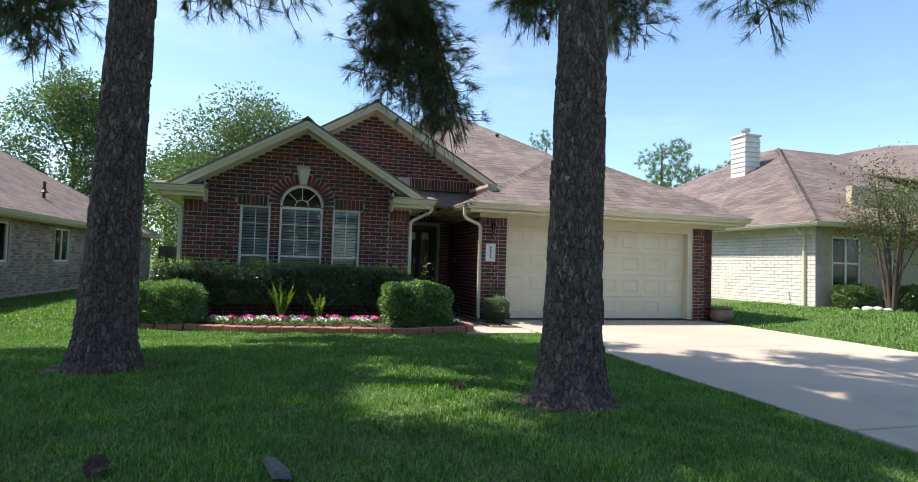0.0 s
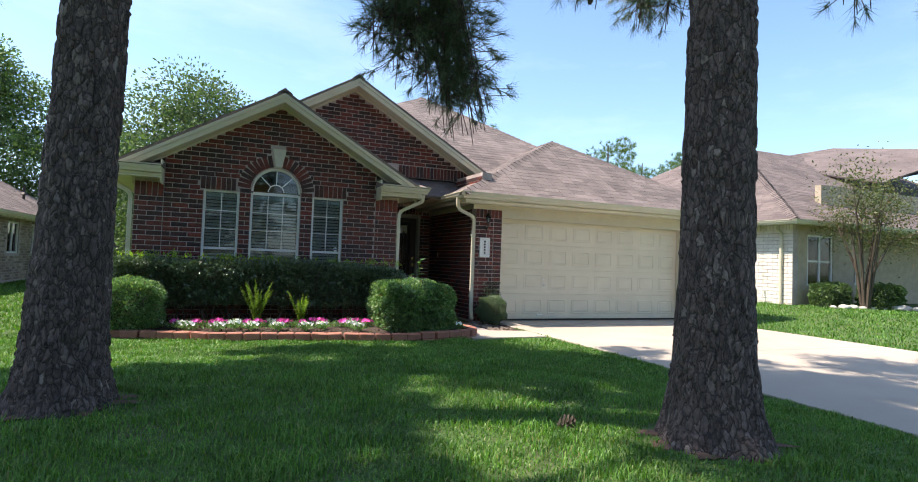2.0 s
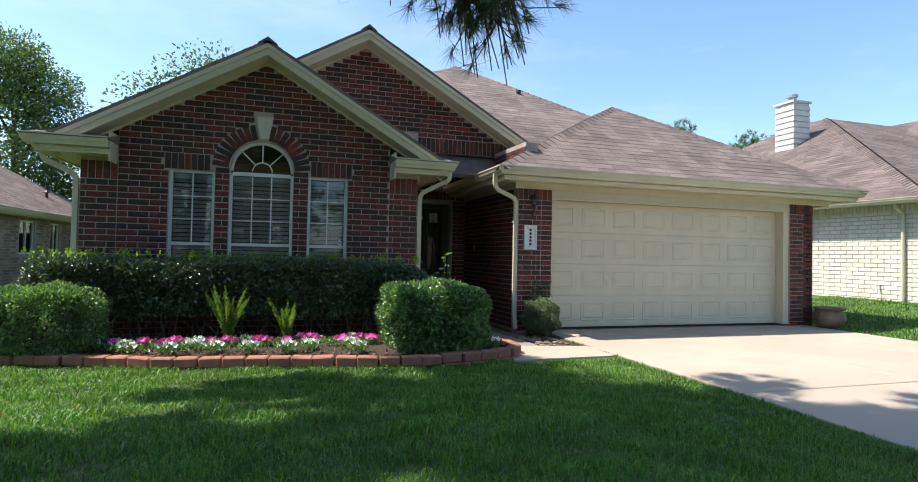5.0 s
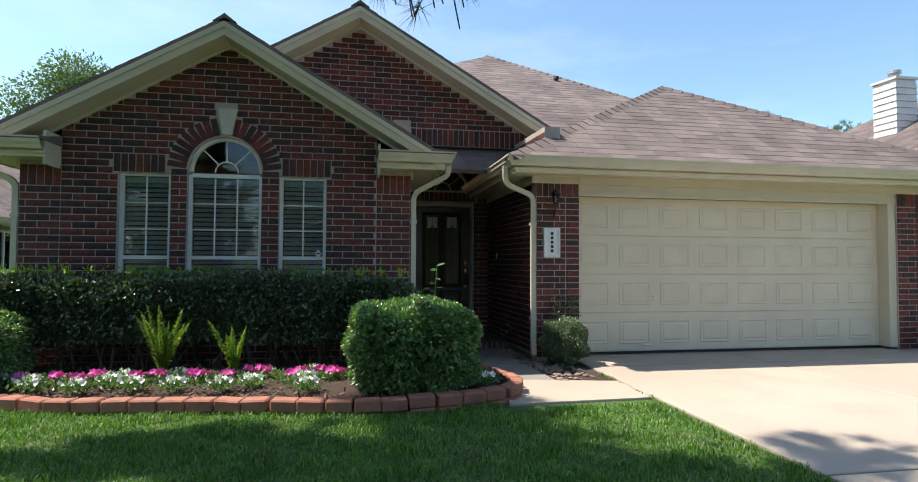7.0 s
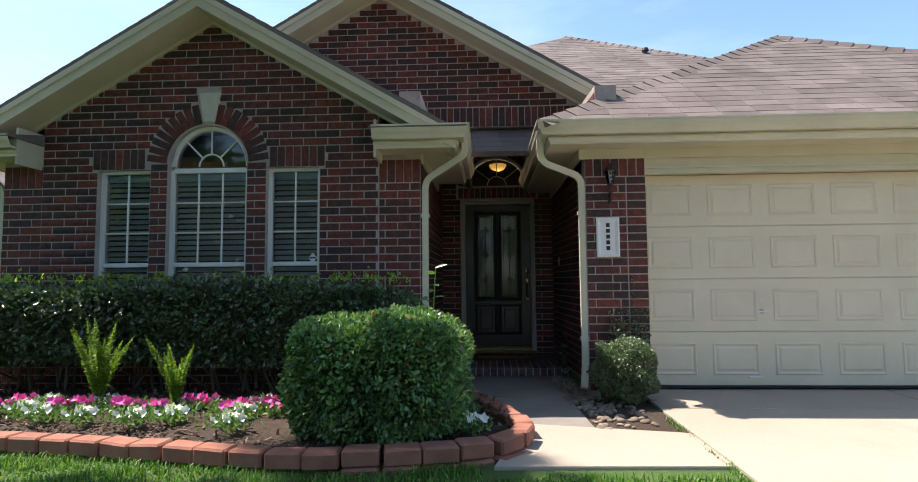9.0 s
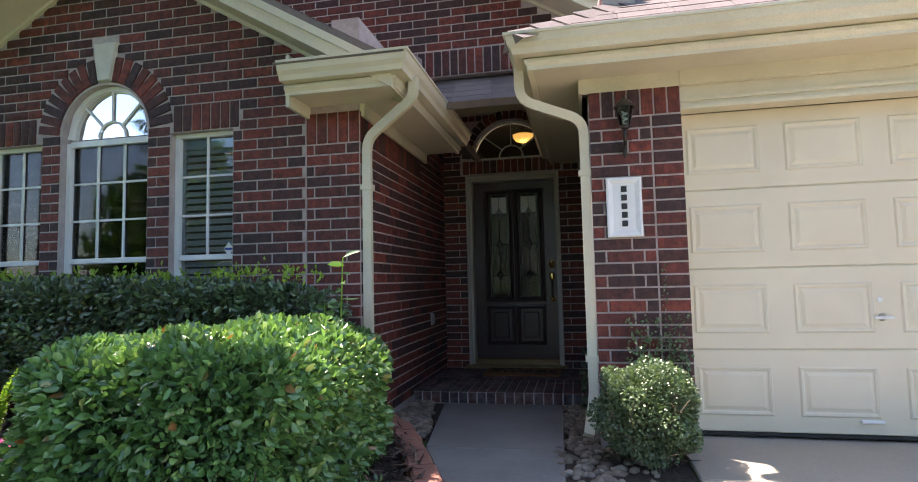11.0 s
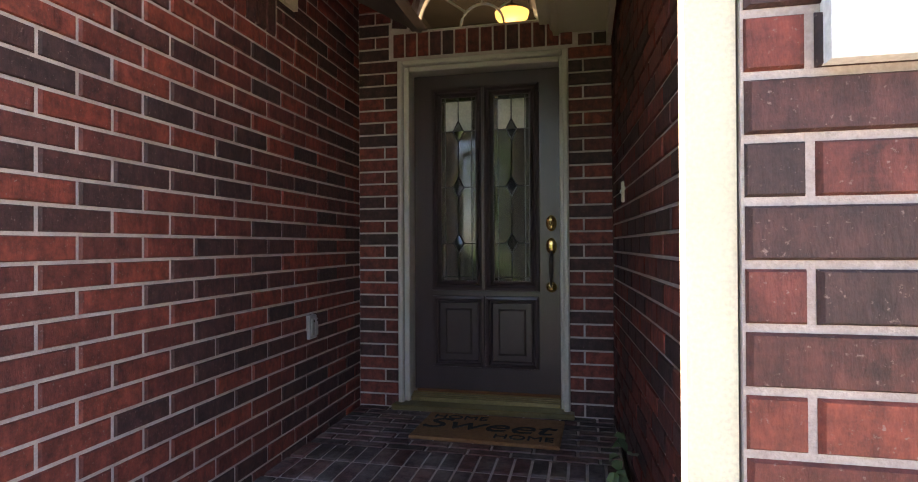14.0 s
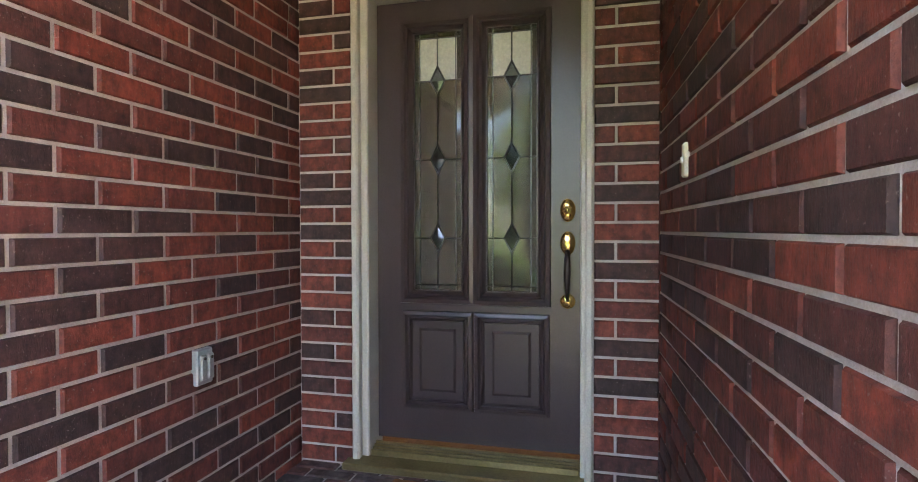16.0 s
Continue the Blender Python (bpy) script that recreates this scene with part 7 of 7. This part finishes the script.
NL = [((16.9, 9.6, 4.9), (0.9, 0.8, 0.9)), ((16.4, 9.8, 8.0), (1.0, 0.8, 0.7)), ((18.2, 8.6, 6.0), (1.2, 1.0, 0.8)), ((19.0, 8.0, 9.5), (1.8, 1.6, 1.3))]
boughs(np_, (19.15, 8.2, 6.0), NL, 0.05)
crown(np_, NL, 520, 40, 0.24, 0.010, LEAF_TREE)


def neighbour_left():
    ob = thing("neighbour_house", "tan brick house with a brown shingle roof beside the lawn", "house")
    tan = surface("tan_brick", (0.20, 0.155, 0.12), (0.36, 0.29, 0.225), 9, 0.85, 90, 0.4)
    X, ZE = -5.70, 2.20
    wall = Shape()
    wins = ((15.6, 16.6), (19.3, 20.4), (22.4, 23.4), (24.6, 25.3))
    y = 8.0
    for a, b in wins:
        wall.box(X - 0.2, X, y, a, 0.1, ZE).box(X - 0.2, X, a, b, 0.1, 1.02).box(X - 0.2, X, a, b, 1.98, ZE)
        y = b
    wall.box(X - 0.2, X, y, 30.3, 0.1, ZE)
    wl = part("wall", wall, MORTAR, ob, "tan brick side wall")
    me = UNIT_MESH.copy()
    me.materials.clear()
    tanb = leaf_material("tan_single_brick", [(0, (0.20, 0.15, 0.115)), (0.5, (0.30, 0.235, 0.18)), (1, (0.40, 0.33, 0.27))], 0.85, 0.0)
    z, r_ = 0.22, 0
    sh = Shape()
    while z < 2.1:
        y = 10.0 - (0.12 if r_ % 2 else 0)
        while y < 30:
            if not any(a - 0.02 < y + 0.22 and y < b + 0.02 and 0.97 < z + 0.07 and z < 1.98 for a, b in wins):
                m = Matrix.Translation((X + 0.006, y + 0.117, z + 0.04)) @ Matrix(((0, -1, 0, 0), (1, 0, 0, 0), (0, 0, 1, 0), (0, 0, 0, 1))) @ Matrix.Diagonal((0.222, 0.03, 0.068, 1))
                sh.add([m @ Vector(q) for q in UNIT.v], UNIT.f)
            y += 0.235
        z, r_ = z + 0.08, r_ + 1
    part("brick_courses", sh, tanb, wl, kind="stuff")
    e0, e1, r0, r1 = (-5.38, 7.5, 2.24), (-5.38, 30.75, 2.24), (-10.3, 7.5, 5.20), (-10.3, 25.9, 5.20)
    w0, w1 = (-15.4, 7.5, 2.24), (-15.4, 30.75, 2.24)
    rf = part("roof", Shape().add([e0, e1, r1, r0, w0, w1], [(0, 1, 2, 3), (3, 2, 5, 4), (0, 3, 4), (1, 5, 2)]), SHINGLE_FAR, ob, "brown shingle roof")
    roof_face([e0, e1, r1, r0], rf, mat=SHINGLE_FAR, tab=0.4, expo=0.16)
    roof_face([e1, w1, r1], rf, mat=SHINGLE_FAR, tab=0.4, expo=0.16)
    ridge_caps(e1, r1, rf, SHINGLE_FAR, 0.14)
    part("fascia", Shape().box(-5.40, -5.37, 7.5, 30.7, 2.06, 2.23), CREAM, ob, "cream fascia")
    part("gutter", Shape().sweep(GUTTER_PROFILE, [(-5.37, 7.5, 2.10), (-5.37, 30.7, 2.10)]), CREAM, ob)
    part("soffit", Shape().box(X, -5.40, 7.5, 30.7, 2.07, 2.09), CREAM, ob)
    for a, b in wins:
        w = part("window", Shape().box(X - 0.1, X - 0.03, a, a + 0.05, 1.02, 1.98).box(X - 0.1, X - 0.03, b - 0.05, b, 1.02, 1.98).box(X - 0.1, X - 0.03, a + 0.05, b - 0.05, 1.02, 1.07).box(X - 0.1, X - 0.03, a + 0.05, b - 0.05, 1.93, 1.98)
                 .box(X - 0.1, X - 0.03, (a + b) / 2 - 0.025, (a + b) / 2 + 0.025, 1.07, 1.93), WHITE_METAL, ob)
        part("pane", Shape().box(X - 0.07, X - 0.065, a + 0.05, b - 0.05, 1.07, 1.93), GLASS, w)
        part("blind", Shape().box(X - 0.16, X - 0.15, a, b, 1.02, 1.98), PLASTIC, w)
    for y_ in (20.5, 26.5):
        v = part("vent_pipe", Shape().tube([(-6.5, y_, 2.90), (-6.5, y_, 3.42)], 0.045, 8), DARK_METAL, ob)
        part("flashing", Shape().lathe([(0.13, 0.16), (0.06, 0.24), (0.045, 0.30)], (-6.5, y_, 2.93), 10), DARK_METAL, v)


neighbour_left()
fc = thing("fence", "weathered dark wooden board fence between the houses", "fence")
for i in range(33):
    x = -5.4 + i * 0.135
    part("board", Shape().box(x, x + 0.125, 30.5 + 0.01 * (i % 2), 30.53 + 0.01 * (i % 2), 0.1, 1.75 + 0.02 * math.sin(i * 3.1)), WOOD_FENCE, fc)
part("rail", Shape().box(-5.4, -0.9, 30.55, 30.59, 1.35, 1.44), WOOD_FENCE, fc)

# ---------------------------------------------------------------- litter on the lawn
def lawn_cone(x, y, turn):
    ob = thing("pine_cone", "open brown pine cone lying on the grass", "pine cone", group="cones on the lawn", at=(x, y, gz(x, y) + 0.045, 75, 0, turn))
    sc = Shape()
    for k_ in range(46):
        t = k_ / 46
        a = k_ * 2.4
        r_ = 0.042 * math.sin(math.pi * (0.12 + 0.8 * t)) + 0.006
        c = Vector((math.cos(a), math.sin(a), 0))
        z = -0.05 + 0.10 * t
        b = Vector((-math.sin(a), math.cos(a), 0)) * 0.011
        sc.add([c * 0.008 + Vector((0, 0, z)) - b * 0.5, c * 0.008 + Vector((0, 0, z)) + b * 0.5, c * r_ + Vector((0, 0, z + 0.012)) + b, c * (r_ + 0.006) + Vector((0, 0, z + 0.018)), c * r_ + Vector((0, 0, z + 0.012)) - b], [(0, 1, 2, 3, 4)])
    part("scales", sc, TWIG, ob)
    part("core", Shape().tube([(0, 0, -0.05), (0, 0, 0.045)], [0.012, 0.006], 8), TWIG, ob)


lawn_cone(0.10, 3.53, 20)
lawn_cone(2.14, 4.79, 70)
st_ = thing("bark_piece", "grey weathered piece of bark lying on the grass", "bark", Shape().hexa([(-0.05, -0.12, 0), (0.03, -0.14, 0), (0.04, 0.12, 0), (-0.02, 0.14, 0), (-0.035, -0.10, 0.03), (0.02, -0.12, 0.035), (0.03, 0.10, 0.03), (-0.01, 0.12, 0.025)]), surface("weathered_wood", (0.07, 0.065, 0.065), (0.13, 0.12, 0.12), 30, 0.9, 120, 0.6), at=(0.86, 3.40, gz(0.86, 3.4) + 0.02, 0, 8, 20))
BARE = surface("bare_soil", (0.085, 0.046, 0.03), (0.14, 0.085, 0.055), 20, 0.95, 120, 0.7)
for (bx, by, bz), *_ in PINES:
    s = Shape()
    k = 28
    rr = [0.37 + 0.10 * math.sin(i * 1.7 + bx) + 0.07 * math.sin(i * 3.1) for i in range(k)]
    s.add([(bx, by, gz(bx, by) + 0.05)] + [(bx + rr[i] * math.cos(2 * math.pi * i / k), by + rr[i] * 0.8 * math.sin(2 * math.pi * i / k), gz(bx, by) + 0.008) for i in range(k)], [(0, i + 1, (i + 1) % k + 1) for i in range(k)])
    thing("soil_patch", "bare brown soil and litter round the pine", "soil", s, BARE, kind="structure", smooth=True)


# ---------------------------------------------------------------- grass
def grass(name, label, n_, x0, x1, y0, y1, height, width, skew=1.0):
    x = NR.uniform(x0, x1, n_)
    y = y0 + (y1 - y0) * NR.random(n_) ** skew
    keep = ~inside(poly, x, y)
    keep &= ~((x > DRIVE_L - 0.02 - 0.10 * np.maximum(0, np.sin(y * 2.3)) * 0.4) & (x < DRIVE_R + 0.02) & (y < 12.0))
    keep &= ~((x > 3.60) & (x < 4.9) & (y > 9.40 - 0.02 * np.sin(x * 9)))
    keep &= ~((y > 11.45) & (x > -1.05) & (x < 10.15))
    keep &= ~((x > 2.9) & (y > 10.6) & (x < 4.9))
    for (bx, by, bz), *_ in PINES:
        q = np.hypot(x - bx, (y - by) * 1.15)
        keep &= (q > 0.26) & ((q > 0.42) | (NR.random(n_) < 0.25))
    # thin patches
    patch = np.sin(x * 1.7 + 0.6 * np.sin(y * 1.3)) * np.sin(y * 1.9 + 1.1) + 0.5 * np.sin(x * 4.3 + y * 3.7)
    keep &= NR.random(n_) < np.clip(1.05 - 0.35 * np.clip(patch - 0.5, 0, 1), 0, 1)
    x, y = x[keep], y[keep]
    n = len(x)
    z = heights(x, y) - 0.004
    clump = 0.75 + 0.35 * np.sin(x * 6.1 + np.sin(y * 5.0) * 2) * np.sin(y * 5.7 + x * 1.3)
    h = height * NR.uniform(0.55, 1.25, n) * clump
    a = NR.uniform(0, 2 * math.pi, n)
    lean = NR.uniform(0.15, 0.95, n) * h
    s = np.stack([-np.sin(a), np.cos(a), np.zeros(n)], 1) * (width * NR.uniform(0.7, 1.3, n))[:, None] * 0.5
    d_ = np.stack([np.cos(a), np.sin(a), np.zeros(n)], 1)
    b = np.stack([x, y, z], 1)
    m_ = b + d_ * (lean * 0.35)[:, None] + np.array([0, 0, 1.0]) * (h * 0.62)[:, None]
    t = b + d_ * lean[:, None] + np.array([0, 0, 1.0]) * (h * 0.98 - lean * 0.25)[:, None]
    v = np.stack([b - s, b + s, m_ + s * 0.8, t, m_ - s * 0.8], 1).reshape(-1, 3)
    i = np.arange(n)[:, None] * 5
    f = np.concatenate([i + np.array([0, 1, 2]), i + np.array([0, 2, 4]), i + np.array([4, 2, 3])], 0)
    thing(name, label, "grass", raw_mesh(name, v, f, GRASS), kind="stuff")


grass("lawn_grass", "short green lawn grass with thin patches", 330000, -4.6, 5.0, 1.0, 6.6, 0.055, 0.0055)
grass("lawn_grass", "short green lawn grass before the flower bed", 170000, -4.6, 5.0, 6.6, 10.6, 0.060, 0.007)
grass("lawn_grass", "short green grass along the neighbour's lot", 60000, 9.9, 18.0, 4.0, 14.5, 0.07, 0.014)
grass("lawn_grass", "short green grass beside the neighbour's tan wall", 80000, -5.7, -1.0, 10.0, 30.0, 0.07, 0.014)
